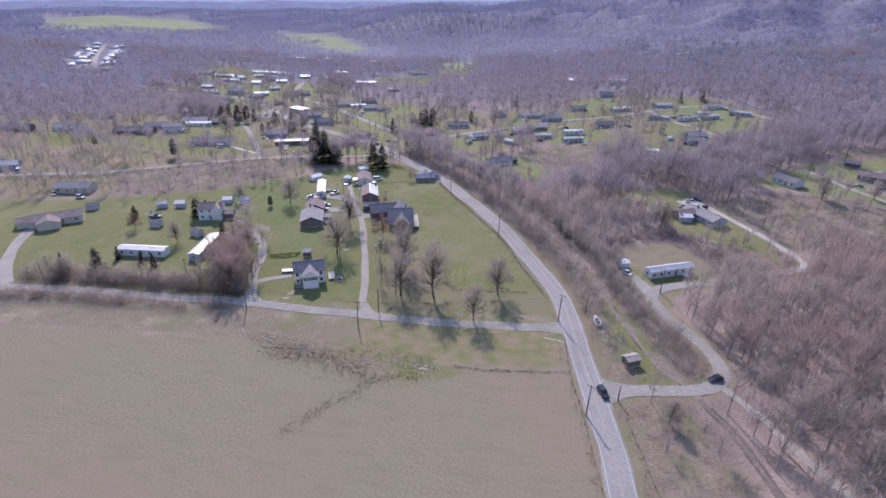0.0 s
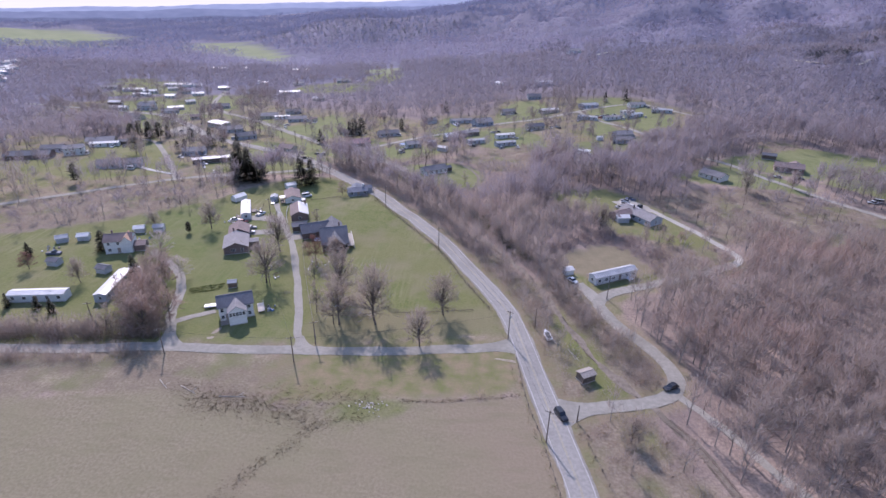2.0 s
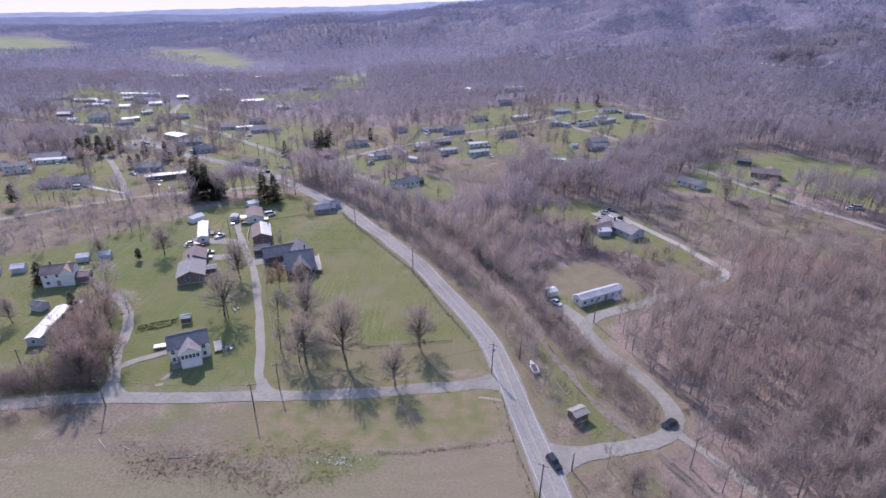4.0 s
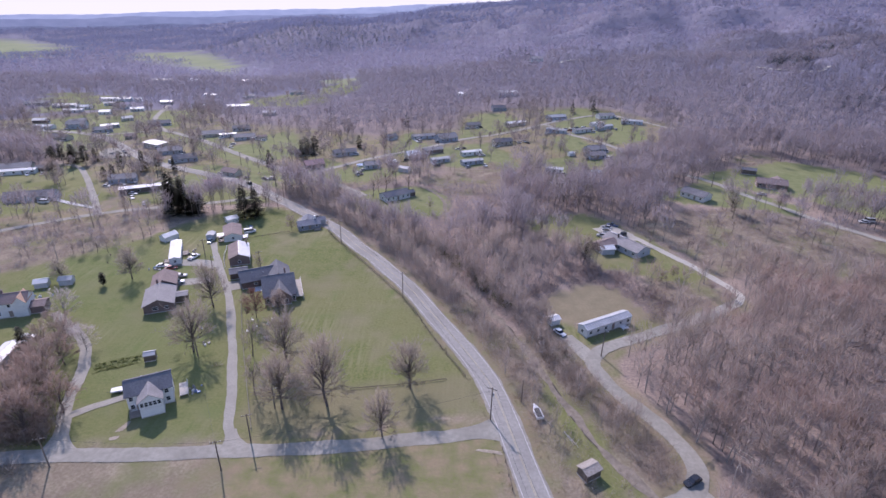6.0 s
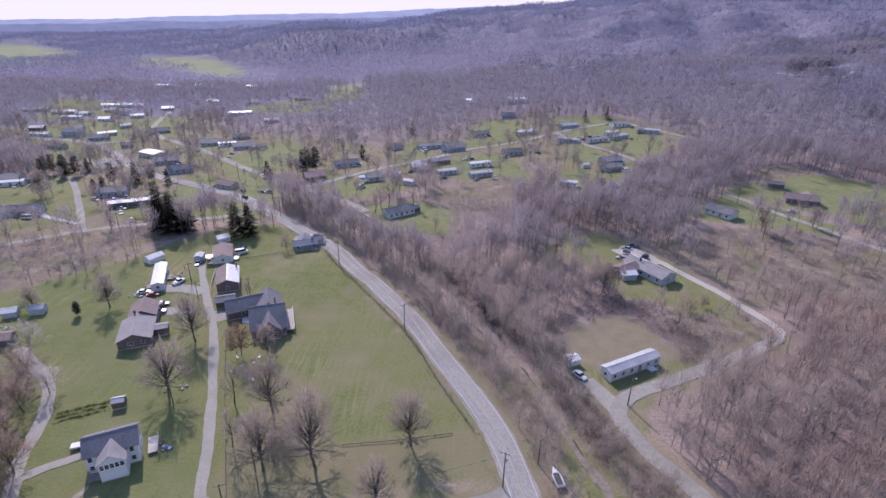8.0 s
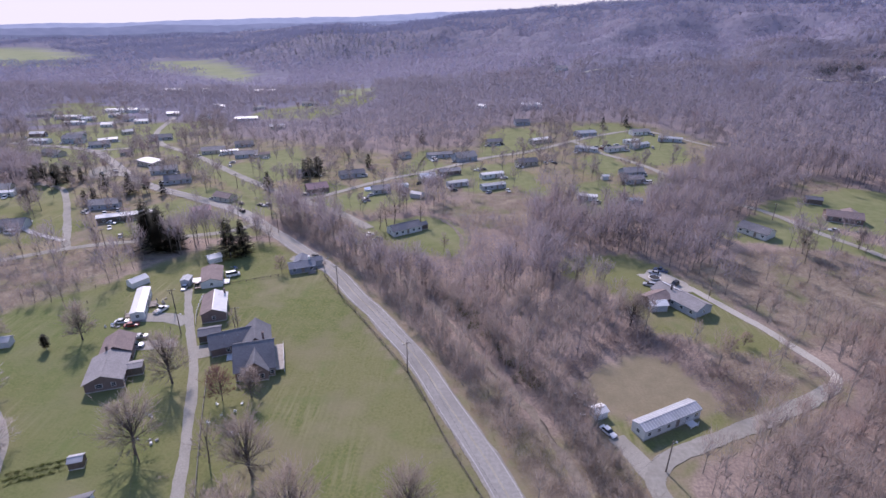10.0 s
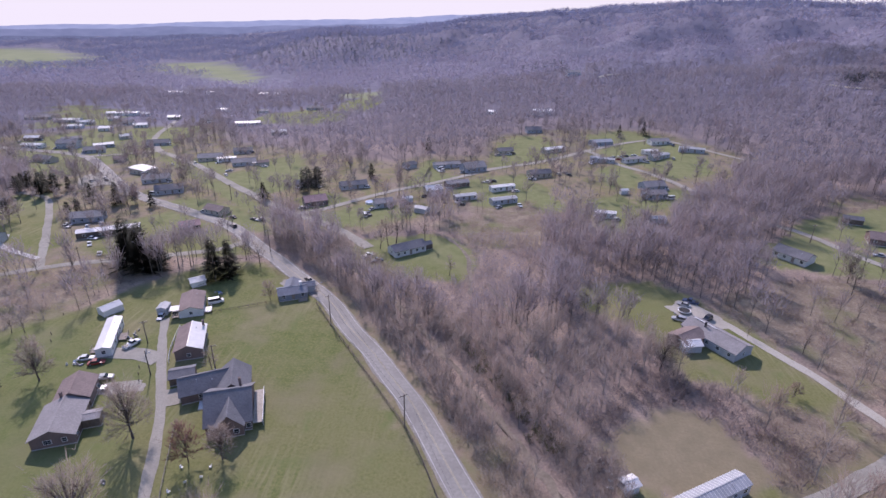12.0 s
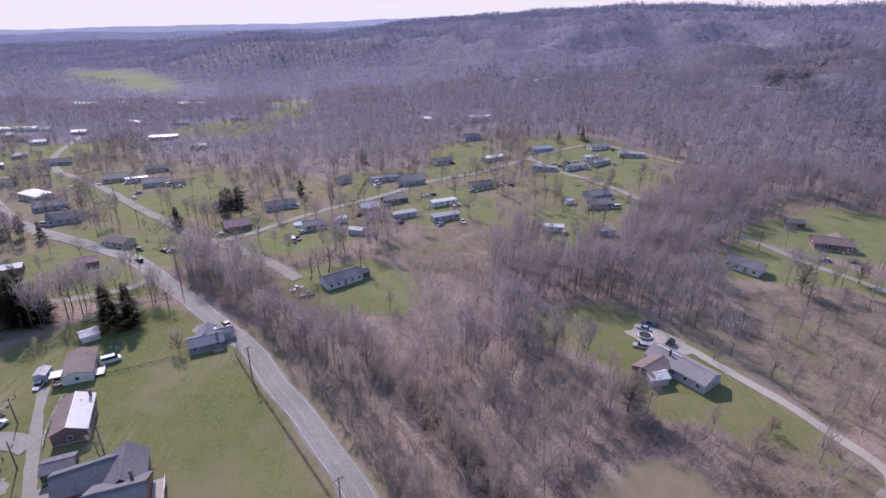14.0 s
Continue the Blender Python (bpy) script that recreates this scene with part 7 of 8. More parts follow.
# ---- railway ----
def railway():
    p = spline(RAILBED, 0.62)
    p = p[(p[:, 1] > 70) & (p[:, 1] < 127)]
    d = np.gradient(p, axis=0)
    d /= np.hypot(d[:, 0], d[:, 1])[:, None]
    n = np.stack([d[:, 1], -d[:, 0]], 1)
    root = empty("railway_track", Matrix.Identity(4), "rusty rails on weathered ties along the railbed", "railway")
    for off in (-0.72, 0.72):
        bm = bmesh.new()
        prev = None
        for q, m in zip(p[::4], n[::4]):
            ring = []
            for o, z in ((-0.05, 0.16), (0.05, 0.16), (0.05, 0.27), (-0.05, 0.27)):
                x, y = q + m * (off + o)
                ring.append(bm.verts.new((x, y, gz(x, y) + z)))
            if prev:
                for k in range(4):
                    bm.faces.new((prev[k], prev[(k + 1) % 4], ring[(k + 1) % 4], ring[k]))
            prev = ring
        part("rail", bm, RUST, root, "rusty steel rail")
    V, T = [], []
    for q, e, m in zip(p, d, n):
        z = gz(*q) - 0.02
        if min(math.hypot(q[0] - 50.5, q[1] - 133.5), math.hypot(q[0] - 47, q[1] - 132.5)) < 5:
            continue
        c = []
        for a, b, h in ((-1.25, -0.12, 0), (1.25, -0.12, 0), (1.25, 0.12, 0), (-1.25, 0.12, 0), (-1.25, -0.12, 0.13), (1.25, -0.12, 0.13), (1.25, 0.12, 0.13), (-1.25, 0.12, 0.13)):
            x, y = q + m * a + e * b
            c.append((x, y, z + h))
        k = len(V)
        V += c
        T += [(k + a, k + b, k + c_) for a, b, c_ in ((4, 5, 6), (4, 6, 7), (0, 1, 5), (0, 5, 4), (2, 3, 7), (2, 7, 6), (1, 2, 6), (1, 6, 5), (3, 0, 4), (3, 4, 7))]
    ob = new("tie", tri_mesh("tie", V, T, mats=[BED]))
    ob.parent = root
    tagged(ob, "weathered wooden ties", kind="stuff")


EARTH = material("bare_earth", (0.30, 0.25, 0.19), (0.40, 0.345, 0.275), 1.2, 0.95, big=0.4, stain=0.8)
RUST = material("rust", (0.24, 0.17, 0.14), (0.34, 0.25, 0.21), 2.0, 0.7, 0.1)
railway()


# ---- poles, wires, fences ----
def utility_pole(x, y, h, yaw=0.0, arms=1, lamp=False, can=False, label="weathered wooden utility pole with crossarm"):
    p = empty("utility_pole", Matrix.Translation((x, y, gz(x, y))) @ Matrix.Rotation(radians(yaw), 4, "Z"), label, "utility pole", "poles along the roads")
    bm = bmesh.new()
    rod(bm, (0, 0, -0.5), (0, 0, h), 0.19, 0.12, 8)
    part("pole", bm, POLE_WOOD, p)
    for k in range(arms):
        bm = bmesh.new()
        box(bm, -1.25, 1.25, 0.12, 0.24, h - 0.7 - k, h - 0.56 - k)
        a = part("crossarm", bm, POLE_WOOD, p)
        for xx in (-1.1, -0.5, 0.5, 1.1):
            bm = bmesh.new()
            rod(bm, (xx, 0.18, h - 0.56 - k), (xx, 0.18, h - 0.36 - k), 0.06, 0.04, 6)
            part("insulator", bm, TRIM, a)
    if can:
        bm = bmesh.new()
        rod(bm, (0.38, 0, h - 2.6), (0.38, 0, h - 1.6), 0.25, 0.25, 10)
        part("transformer", bm, METAL_GREY, p, "grey transformer can")
    if lamp:
        bm = bmesh.new()
        rod(bm, (0, 0, h - 1.0), (1.1, 0, h - 0.6), 0.04, 0.03, 6)
        arm = part("lamp_arm", bm, METAL_GREY, p)
        bm = bmesh.new()
        rod(bm, (1.1, 0, h - 0.78), (1.1, 0, h - 0.5), 0.24, 0.1, 8)
        part("lamp_head", bm, TRIM, arm, "white lamp head")
    return p


def wire(a, b, sag, r=0.022):
    """A hanging cable between two points."""
    a, b = Vector(a), Vector(b)
    bm = bmesh.new()
    pts = [a.lerp(b, k / 10) - Vector((0, 0, 4 * sag * (k / 10) * (1 - k / 10))) for k in range(11)]
    for p, q in zip(pts[:-1], pts[1:]):
        rod(bm, p, q, r, r, 3)
    me = bpy.data.meshes.new("power_line")
    bm.to_mesh(me)
    bm.free()
    me.materials.append(DARK_METAL)
    tagged(new("power_line", me), "thin dark overhead power line between poles", "cable", "overhead lines")


POLES = [(19.8, 116, 10.0), (11.2, 158, 10.6), (-16.9, 219, 10.6), (-48.3, 266, 10.6), (-90, 322, 10.5)]
for (x, y, h), k in zip(POLES, range(5)):
    utility_pole(x, y, h, -25 if k < 2 else 35, can=k == 1)
for (x, y, h), (u, v, w) in zip(POLES[:-1], POLES[1:]):
    for off in (-1.0, 1.0):
        wire((x + off, y, gz(x, y) + h - 0.4), (u + off, v, gz(u, v) + w - 0.4), 1.0)
for x, y, h, lamp in ((20, 165.2, 7.5, False), (28.2, 123.7, 5.5, False), (-51.7, 139.4, 9.0, False), (-91.2, 139, 9.0, False), (46.8, 186.6, 9.5, True), (-48, 148.6, 8.5, False), (-91.8, 233.6, 8.0, True), (-101.3, 248.3, 8.0, False), (-74.6, 237.5, 8.5, False), (-167.6, 134.6, 9.5, False), (-122.6, 151.5, 8, False), (-75.3, 181.5, 7.5, True),
                      (-45.5, 160, 7.5, True), (-119, 350, 9, False), (-140, 395, 9, False), (-180, 450, 9, False), (-10, 440, 9, False), (60, 490, 9, False), (-160, 300, 9, False), (150, 350, 9, False)):
    utility_pole(x, y, h, 20, 0 if lamp or h < 8 else 1, lamp, label="weathered wooden pole with yard lamp" if lamp else "weathered wooden utility pole")
wire((-75.3, 181.5, 7), (-51.7, 139.4, 8.6), 0.8)
wire((-51.7, 139.4, 8.6), (-91.2, 139, 8.6), 0.9)
wire((-51.7, 139.4, 8.6), (11.2, 158, 9.6), 1.2)
wire((20, 165.2, 7.2), (46.8, 186.6, 8.8), 0.8)


def fence(label, line, step, h, mat, rails=2, thick=0.06):
    q = spline(line, 0.5)
    root = empty("fence", Matrix.Identity(4), label, "fence")
    s = np.concatenate([[0], np.cumsum(np.hypot(*np.diff(q, axis=0).T))])
    n = int(s[-1] / step)
    pts = [(float(np.interp(k * step, s, q[:, 0])), float(np.interp(k * step, s, q[:, 1]))) for k in range(n + 1)]
    pts = [Vector((x, y, gz(x, y))) for x, y in pts]
    post = bpy.data.meshes.new("post")
    bm = bmesh.new()
    box(bm, -0.07, 0.07, -0.07, 0.07, -0.3, h)
    bm.to_mesh(post)
    bm.free()
    post.materials.append(mat)
    for p in pts:
        ob = new("post", post)
        ob.location, ob.parent = p, root
    for r in range(rails):
        z = h * (0.92 - 0.42 * r)
        for a, b in zip(pts[:-1], pts[1:]):
            bm = bmesh.new()
            rod(bm, a + Vector((0, 0, z)), b + Vector((0, 0, z)), thick, thick, 4)
            part("rail", bm, mat, root)


fence("dark wooden rail fence along the road", [(5, 175), (-5, 194), (-14, 214), (-23, 228), (-36, 247), (-49, 266), (-58, 280)], 4.0, 1.15, DARK_WOOD, 2, 0.07)
fence("dark wooden rail fence across the lawn", [(-27, 168.5), (-12, 171), (3, 174.5)], 4.5, 0.45, DARK_WOOD, 1, 0.11)
fence("pale wooden rail fence along the gravel lane", [(-74, 214), (-66, 193), (-57, 171), (-48, 149.5)], 3.5, 1.0, WOOD, 2, 0.05)
fence("wire fence along the tan field", [(13.5, 148), (15.5, 131), (18.2, 119), (21, 104), (24.3, 84), (27, 60)], 4.0, 1.1, POLE_WOOD, 2, 0.025)
fence("wire fence beside the railbed strip", [(30, 116), (33, 104), (36, 90), (39, 74)], 4.0, 1.1, POLE_WOOD, 2, 0.025)
fence("low dark garden fence behind the house", [(-96, 266), (-85, 271), (-74, 277)], 3.0, 0.9, DARK_WOOD, 2, 0.05)
fence("pale wooden fence beside the parking lane", [(-96, 258), (-92.5, 246), (-89, 238)], 2.5, 1.2, TRIM, 2, 0.06)
fence("dark wooden fence round the trailer court", [(-36, 440), (-30, 478), (-2, 482)], 4.0, 1.6, DARK_WOOD, 3, 0.12)


# ---- vehicles ----
def loft(bm, rings):
    """A closed skin over rings of equal length."""
    vs = [[bm.verts.new(p) for p in r] for r in rings]
    for a, b in zip(vs[:-1], vs[1:]):
        for k in range(len(a)):
            bm.faces.new((a[k], a[(k + 1) % len(a)], b[(k + 1) % len(a)], b[k]))
    bm.faces.new(vs[0][::-1])
    bm.faces.new(vs[-1])
    bmesh.ops.recalc_face_normals(bm, faces=bm.faces[:])


def car(label, mat, kind="sedan"):
    """A parked vehicle, nose towards +y, on the ground at z = 0, to copy."""
    L, W, H = {"sedan": (4.7, 1.8, 1.45), "suv": (4.7, 1.9, 1.75), "pickup": (5.6, 1.95, 1.8), "van": (5.3, 2.0, 2.2)}[kind]
    name = {"sedan": "car", "suv": "suv", "pickup": "pickup_truck", "van": "van"}[kind]
    p = empty(name, Matrix.Translation((0, 0, -500)), label, name.replace("_", " "))
    w = W / 2
    belt = H * 0.58

    def ring(y, z0, z1, f):
        return [(-w * f, y, z0), (w * f, y, z0), (w * f * 1.0, y, z0 + (z1 - z0) * 0.6), (w * f * 0.9, y, z1), (-w * f * 0.9, y, z1), (-w * f, y, z0 + (z1 - z0) * 0.6)]
    bm = bmesh.new()
    hood = belt * (0.93 if kind != "van" else 1.0)
    tail = belt * (0.98 if kind != "pickup" else 0.9)
    loft(bm, [ring(-L / 2, 0.42, tail * 0.85, 0.9), ring(-L / 2 + 0.15, 0.3, tail, 0.98), ring(-L * 0.2, 0.26, belt, 1.0), ring(L * 0.18, 0.26, belt, 1.0), ring(L / 2 - 0.35, 0.28, hood * 0.92, 0.97), ring(L / 2, 0.4, hood * 0.72, 0.86)])
    body = part("body", bm, mat, p)
    back = {"sedan": -L * 0.36, "suv": -L * 0.46, "pickup": -L * 0.08, "van": -L * 0.47}[kind]
    front = {"sedan": L * 0.2, "suv": L * 0.2, "pickup": L * 0.24, "van": L * 0.36}[kind]
    slope = {"sedan": 0.55, "suv": 0.2, "pickup": 0.12, "van": 0.06}[kind]

    def cab(y, z, f):
        return [(-w * f, y, belt - 0.02), (w * f, y, belt - 0.02), (w * f * 0.86, y, z), (-w * f * 0.86, y, z)]
    bm = bmesh.new()
    loft(bm, [cab(back, belt + 0.03, 0.9), cab(back + slope, H - 0.05, 0.92), cab(front - 0.65, H - 0.05, 0.92), cab(front, belt + 0.03, 0.9)])
    part("glasshouse", bm, GLASS, p, "dark tinted window glass")
    bm = bmesh.new()
    loft(bm, [[(-w * 0.8, back + slope, H - 0.06), (w * 0.8, back + slope, H - 0.06), (w * 0.76, back + slope, H), (-w * 0.76, back + slope, H)], [(-w * 0.8, front - 0.68, H - 0.06), (w * 0.8, front - 0.68, H - 0.06), (w * 0.76, front - 0.68, H), (-w * 0.76, front - 0.68, H)]])
    part("roof", bm, mat, p)
    if kind == "pickup":
        bm = bmesh.new()
        box(bm, -w * 0.78, w * 0.78, -L / 2 + 0.2, -L * 0.1, belt * 0.9, belt * 0.99)
        part("bed", bm, DARK_METAL, p)
    for sx in (-1, 1):
        for sy in (-1, 1):
            x, y = sx * (w - 0.1), sy * L * 0.31
            bm = bmesh.new()
            rod(bm, (x - 0.11, y, 0.33), (x + 0.11, y, 0.33), 0.33, 0.33, 14)
            t = part("wheel", bm, RUBBER, p)
            bm = bmesh.new()
            rod(bm, (x + sx * 0.09, y, 0.33), (x + sx * 0.125, y, 0.33), 0.2, 0.18, 10)
            part("rim", bm, METAL_GREY, t)
        bm = bmesh.new()
        box(bm, sx * w * 0.62 - 0.18, sx * w * 0.62 + 0.18, L / 2 - 0.14, L / 2 - 0.02, hood * 0.62, hood * 0.72)
        part("headlight", bm, TRIM, p)
        bm = bmesh.new()
        box(bm, sx * w * 0.7 - 0.14, sx * w * 0.7 + 0.14, -L / 2 - 0.01, -L / 2 + 0.1, tail * 0.68, tail * 0.82)
        part("tail_light", bm, RED_PAINT, p)
    bm = bmesh.new()
    box(bm, -w * 0.85, w * 0.85, L / 2 - 0.06, L / 2 + 0.05, 0.38, 0.52)
    part("bumper", bm, DARK_METAL, p)
    return p


RED_PAINT = paint("dark_red_paint", (0.30, 0.035, 0.03))
WHITE_PAINT = paint("white_car_paint", (0.72, 0.72, 0.73))
SILVER_PAINT = paint("silver_car_paint", (0.42, 0.43, 0.45))
BLACK_PAINT = paint("black_car_paint", (0.025, 0.027, 0.032))
BLUE_PAINT = paint("dark_blue_car_paint", (0.05, 0.08, 0.16))


def vehicles():
    kinds = {"ws": car("white car parked in the yard", WHITE_PAINT), "wu": car("white SUV parked beside the house", WHITE_PAINT, "suv"), "ss": car("silver car parked in the yard", SILVER_PAINT), "ks": car("black car on the worn asphalt road", BLACK_PAINT),
             "ku": car("black SUV at the road junction", BLACK_PAINT, "suv"), "rs": car("dark red car parked on gravel", RED_PAINT), "wp": car("white pickup truck parked on gravel", WHITE_PAINT, "pickup"), "kp": car("dark blue pickup truck parked on grass", BLUE_PAINT, "pickup"), "wv": car("white van parked beside the lane", WHITE_PAINT, "van"), "su": car("silver SUV parked in the yard", SILVER_PAINT, "suv")}
    spots = [("ku", 24.3, 125.2, 205, 0.2), ("ks", 56.0, 139.6, 120, 0.15), ("ks", -64.9, 295.5, 40, 0.2), ("wu", -101.9, 225.6, 285, 0.12), ("ss", -103.2, 230.5, 290, 0.1), ("rs", -109.9, 236.8, 290, 0.05), ("ws", -114.3, 238.6, 285, 0), ("ws", -105.6, 263.4, 190, 0), ("wp", -105.3, 246.6, 340, 0.1),
             ("ks", -102.2, 266.6, 20, 0), ("wv", -92.2, 275.4, 300, 0), ("ws", 36.2, 198.2, 215, 0.1), ("kp", 77.6, 291, 60, 0), ("ss", 74.4, 288.6, 60, 0), ("ku", 79.0, 279.0, 130, 0.12), ("su", 69.4, 278.4, 70, 0), ("wp", -46.8, 320.6, 310, 0), ("kp", -42, 315.8, 300, 0), ("ks", -113.4, 361.6, 60, 0), ("ks", -125.3, 364, 55, 0),
             ("ku", -119.0, 350.5, 48, 0.2), ("su", -109.7, 361, 110, 0), ("ss", 172.6, 338.2, 70, 0), ("ks", 184.4, 336.5, 80, 0), ("ws", -131.9, 188.6, 280, 0), ("ss", -133.2, 182, 280, 0), ("ws", -132.6, 185.2, 280, 0), ("kp", -171, 196, 280, 0), ("ws", -161.5, 313, 30, 0), ("ws", -167, 447, 40, 0), ("ss", -170, 458, 120, 0),
             ("kp", -57, 373, 30, 0), ("wv", -58.5, 371, 20, 0), ("ws", 4, 434, 80, 0), ("ks", 8, 436, 80, 0), ("ss", 14, 505, 100, 0), ("ws", 20, 503, 90, 0), ("ks", 23, 506, 90, 0), ("ss", 92, 493, 60, 0), ("ws", 98, 495, 60, 0), ("ks", 102, 497, 60, 0), ("ws", 108, 498, 60, 0), ("rs", 95, 488, 40, 0), ("ws", 50, 452, 30, 0),
             ("ss", 54, 455, 30, 0), ("ks", 56, 450, 30, 0), ("ws", -243, 436, 50, 0.3), ("ks", -238, 430, 50, 0.3), ("ss", -247, 428, 50, 0.3), ("ws", -205, 480, 40, 0), ("ss", -220, 476, 40, 0), ("ws", -150, 470, 90, 0), ("ws", -190, 345, 30, 0), ("ss", -186, 350, 30, 0), ("ws", -240, 322, 90, 0), ("ss", -258, 372, 20, 0),
             ("ws", -282, 352, 20, 0), ("ss", -310, 340, 20, 0), ("ws", -208, 182, 250, 0), ("ws", 204, 301, 80, 0), ("wv", 207, 302, 80, 0), ("ws", -300, 512, 20, 0), ("ss", -330, 520, 20, 0), ("ws", -350, 540, 70, 0)]
    # cars beside the houses of the neighbourhood
    g = np.random.default_rng(41)
    for x, y, a, L, W in NEIGHBOURS:
        for n in range(1 + int(g.random() < 0.4)):
            side = 1 if g.random() < 0.5 else -1
            c, s = math.cos(radians(a)), math.sin(radians(a))
            u, v = side * (W / 2 + 3.5), -L * g.uniform(0.1, 0.5) - 3 * n
            spots.append((("ws", "ss", "wu", "su", "wp", "wv", "ks")[g.integers(7)], x + u * c - v * s, y + u * s + v * c, g.uniform(0, 360), 0.05))
    for k, x, y, turn, lift in spots:
        m = Matrix.Translation((x, y, gz(x, y) + lift)) @ Matrix.Rotation(radians(turn), 4, "Z")
        copy_thing(kinds[k], m)
    for k in kinds.values():
        remove(k)


vehicles()


# ---- yard clutter ----
def clutter():
    g = np.random.default_rng(31)

    def thing(name, label, category, bm, mat, x, y, turn=0.0, group="", lift=0.0):
        me = bpy.data.meshes.new(name)
        bm.to_mesh(me)
        bm.free()
        me.materials.append(mat)
        ob = new(name, me)
        ob.matrix_world = Matrix.Translation((x, y, gz(x, y) + lift)) @ Matrix.Rotation(radians(turn), 4, "Z")
        tagged(ob, label, category, group)
        return ob
    # trampoline
    p = empty("trampoline", at(73.0, 284.0), "round trampoline with pale rim in the yard", "trampoline")
    bm = bmesh.new()
    for k in range(24):
        a, b = k * math.pi / 12, (k + 1) * math.pi / 12
        rod(bm, (2.1 * math.cos(a), 2.1 * math.sin(a), 0.9), (2.1 * math.cos(b), 2.1 * math.sin(b), 0.9), 0.16, 0.16, 5)
    part("rim", bm, TRIM, p)
    bm = bmesh.new()
    bmesh.ops.create_cone(bm, cap_ends=True, segments=24, radius1=1.95, radius2=1.95, depth=0.04, matrix=Matrix.Translation((0, 0, 0.88)))
    part("mat", bm, RUBBER, p)
    for k in range(6):
        bm = bmesh.new()
        a = k * math.pi / 3
        rod(bm, (2.1 * math.cos(a), 2.1 * math.sin(a), -0.1), (2.1 * math.cos(a), 2.1 * math.sin(a), 0.9), 0.04, 0.04)
        part("leg", bm, METAL_GREY, p)
    # scrap and boxes beside houses
    for n, cx, cy, sx, sy in ((12, 71, 282, 3.5, 3), (9, 33, 206, 2, 2), (8, 31.5, 210.5, 1.5, 2.5), (6, -58.5, 191.5, 2, 1), (8, -146, 214, 6, 4), (6, -176, 200, 5, 4), (3, -81, 195.5, 1.2, 0.8), (3, -75.8, 187.6, 1, 1), (9, -70.5, 165.8, 1.6, 1.6), (6, -70, 236, 3, 1), (5, -116, 236, 2, 1.5), (8, -62, 290, 4, 3), (6, -108, 252, 2, 2), (10, -20, 468, 6, 4), (8, 110, 492, 8, 4), (7, -150, 470, 6, 4), (6, -128, 342, 6, 4), (6, -95, 283, 3, 1)):
        for k in range(n):
            bm = bmesh.new()
            a, b, c = g.uniform(0.2, 0.6, 3)
            box(bm, -a, a, -b * 0.6, b * 0.6, 0, c)
            bmesh.ops.bevel(bm, geom=bm.edges[:], offset=0.05, segments=1, affect="EDGES")
            if g.random() < 0.4:
                box(bm, -a * 0.5, a * 0.6, -b * 0.3, b * 0.5, c, c + 0.4)
            thing("crate", "pale weathered crate standing in the yard", "clutter", bm, JUNK if g.random() < 0.7 else (TARP_BLUE if g.random() < 0.4 else WOOD), cx + g.normal(0, sx * 0.6), cy + g.normal(0, sy * 0.6), g.uniform(0, 360), "yard clutter")
    # garden chairs under the tree, white
    for k in range(5):
        p = empty("garden_chair", at(-63 + g.normal(0, 3.2), 199 + g.normal(0, 2.2), 1, g.uniform(0, 6)), "white plastic garden chair on the lawn", "chair", "garden chairs")
        bm = bmesh.new()
        box(bm, -0.3, 0.3, -0.3, 0.3, 0.38, 0.44)
        part("seat", bm, TRIM, p)
        bm = bmesh.new()
        box(bm, -0.3, 0.3, 0.24, 0.3, 0.44, 0.95)
        part("backrest", bm, TRIM, p)
        for sx in (-0.26, 0.26):
            for sy in (-0.26, 0.26):
                bm = bmesh.new()
                box(bm, sx - 0.03, sx + 0.03, sy - 0.03, sy + 0.03, -0.05, 0.38)
                part("leg", bm, TRIM, p)
    # lawn ornaments and little posts
    for x, y in ((-140, 247), (-139, 262), (-150, 262), (-131, 246), (-137, 240), (-134, 250), (-109, 259), (-118, 258), (-96.5, 236), (-95, 233), (-93, 230)):
        bm = bmesh.new()
        rod(bm, (0, 0, -0.1), (0, 0, 0.7), 0.14, 0.08, 6)
        rod(bm, (0, 0, 0.7), (0, 0, 0.95), 0.2, 0.1, 8)
        thing("garden_post", "small dark garden post on the lawn", "post", bm, DARK_WOOD, x, y, 0, "garden posts")
    # boat on trailer beside the brick house
    p = empty("boat", at(-105.5, 229.0, 1, radians(285)), "white boat on a trailer beside the house", "boat")
    bm = bmesh.new()
    loft(bm, [[(-0.9, -2.4, 0.6), (0.9, -2.4, 0.6), (1.0, -2.4, 1.3), (-1.0, -2.4, 1.3)], [(-0.9, 0.5, 0.55), (0.9, 0.5, 0.55), (1.05, 0.5, 1.35), (-1.05, 0.5, 1.35)], [(-0.1, 2.7, 1.0), (0.1, 2.7, 1.0), (0.15, 2.7, 1.5), (-0.15, 2.7, 1.5)]])
    part("hull", bm, WHITE_PAINT, p)
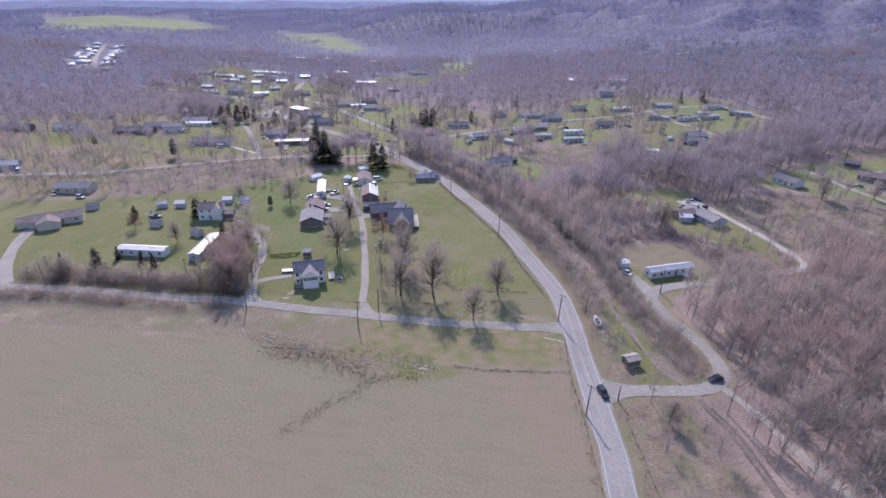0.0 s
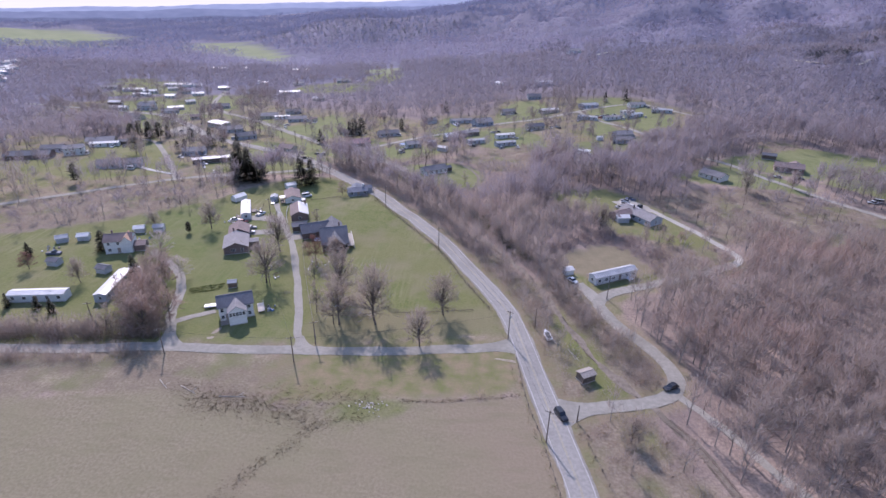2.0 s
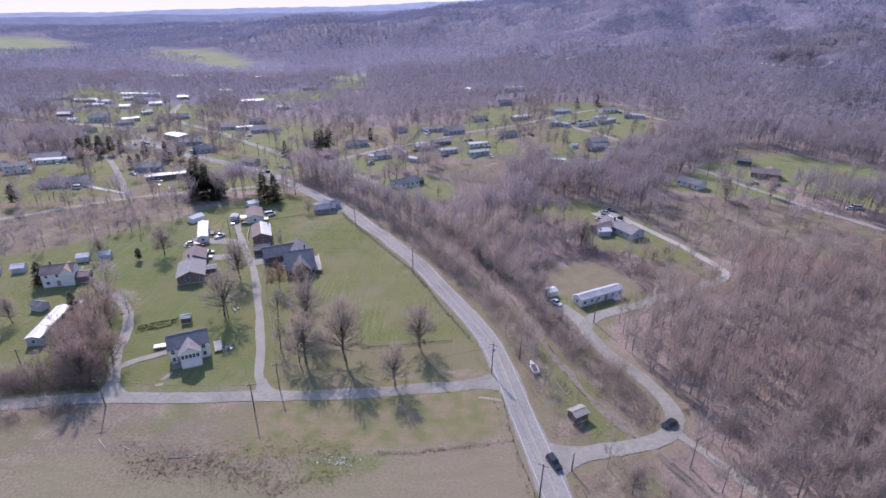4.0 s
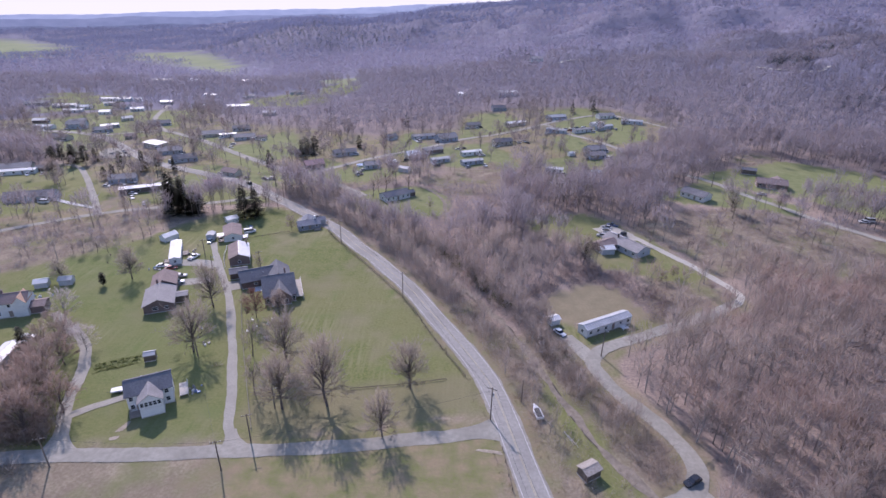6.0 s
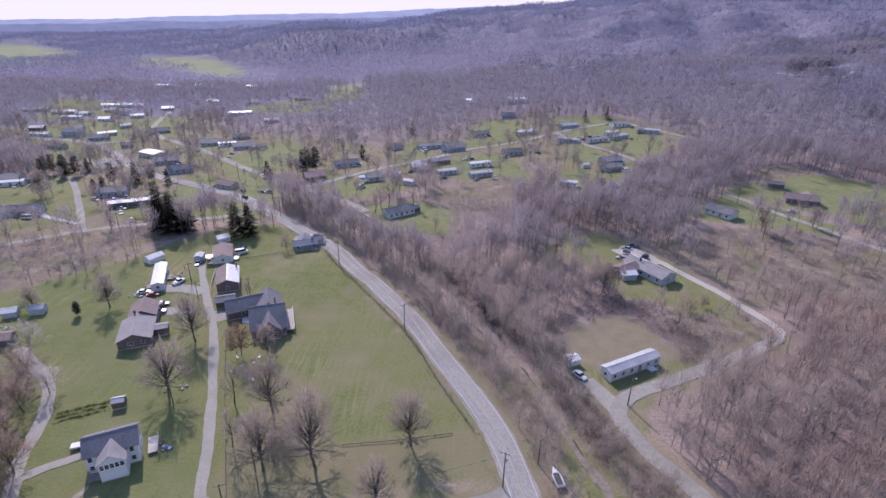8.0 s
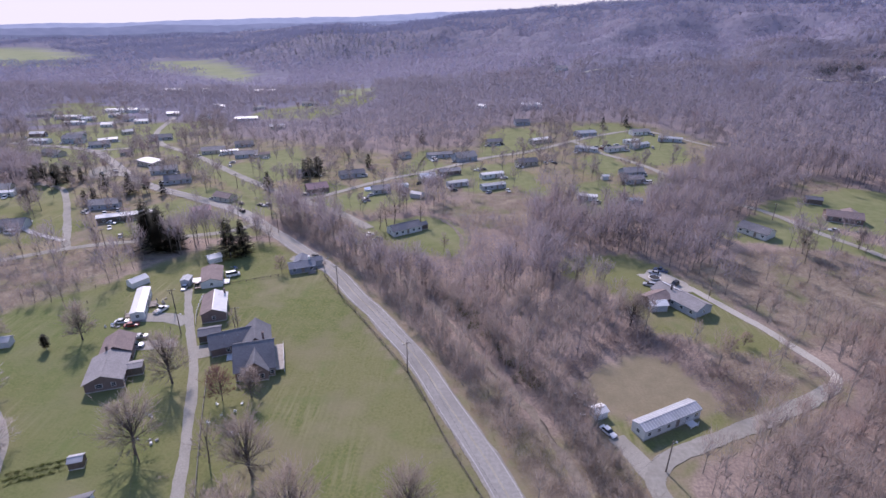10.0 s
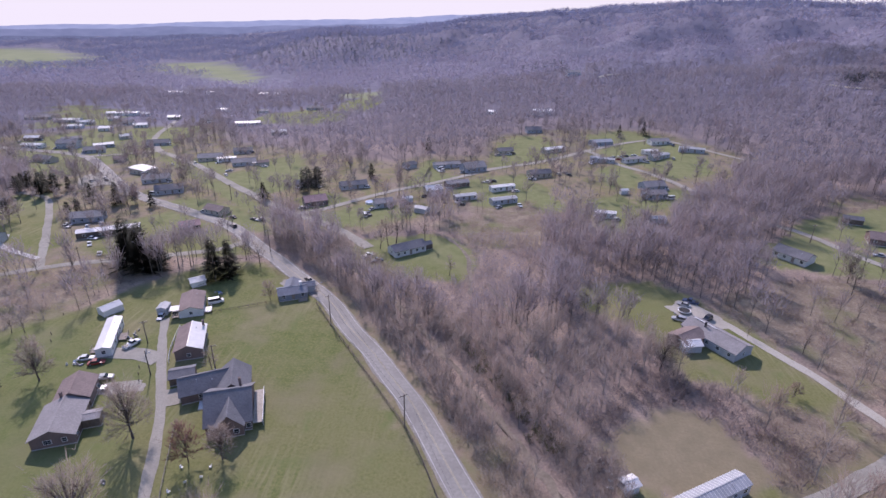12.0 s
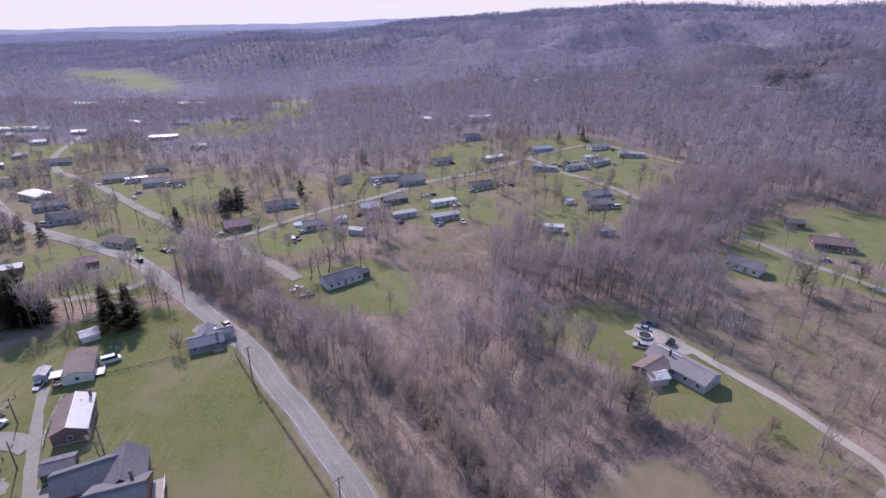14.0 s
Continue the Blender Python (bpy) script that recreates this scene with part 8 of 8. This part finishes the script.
    bm = bmesh.new()
    box(bm, -0.7, 0.7, -2.2, 1.0, 1.33, 1.42)
    part("cover", bm, DARK_METAL, p)
    bm = bmesh.new()
    rod(bm, (-0.95, -0.8, 0.3), (0.95, -0.8, 0.3), 0.3, 0.3, 12)
    part("axle", bm, RUBBER, p)
    hull_copy = copy_thing(p, at(23.6, 160.4, 1, radians(12)))
    tagged(hull_copy, "white boat on a trailer at the grassy roadside", "boat")
    # utility trailer beside the white house
    p = empty("utility_trailer", at(-89.5, 165.2, 1, radians(110)), "white utility trailer beside the house", "trailer")
    bm = bmesh.new()
    box(bm, -0.9, 0.9, -2.2, 2.2, 0.55, 1.0)
    part("bed", bm, WHITE_PAINT, p)
    for sx in (-1, 1):
        bm = bmesh.new()
        rod(bm, (sx * 0.95 - 0.1, 0, 0.32), (sx * 0.95 + 0.1, 0, 0.32), 0.32, 0.32, 12)
        part("wheel", bm, RUBBER, p)
    bm = bmesh.new()
    rod(bm, (0, 2.2, 0.5), (0, 3.4, 0.45), 0.06, 0.05)
    part("drawbar", bm, DARK_METAL, p)
    # round pool on the lawn far off
    p = empty("pool", at(-60, 392), "small round above-ground pool", "pool")
    bm = bmesh.new()
    bmesh.ops.create_cone(bm, cap_ends=True, segments=24, radius1=2.6, radius2=2.6, depth=1.2, matrix=Matrix.Translation((0, 0, 0.55)))
    part("wall", bm, TRIM, p)
    bm = bmesh.new()
    bmesh.ops.create_cone(bm, cap_ends=True, segments=24, radius1=2.4, radius2=2.4, depth=0.04, matrix=Matrix.Translation((0, 0, 1.16)))
    part("cover", bm, TARP_BLUE, p)
    # bare earth heap and patches by the white house
    pad("dirt_patch", "bare pale earth patch on the lawn", -81.3, 152.0, 1.9, 0.7, 70, EARTH, 0.07)
    pad("dirt_patch", "bare pale earth patch on the lawn", -81.6, 148.2, 1.1, 0.6, 20, EARTH, 0.07)
    pad("dirt_patch", "pale dirt pull-off at the corner", 10.5, 147.2, 3.2, 0.5, -8, EARTH, 0.06)


clutter()
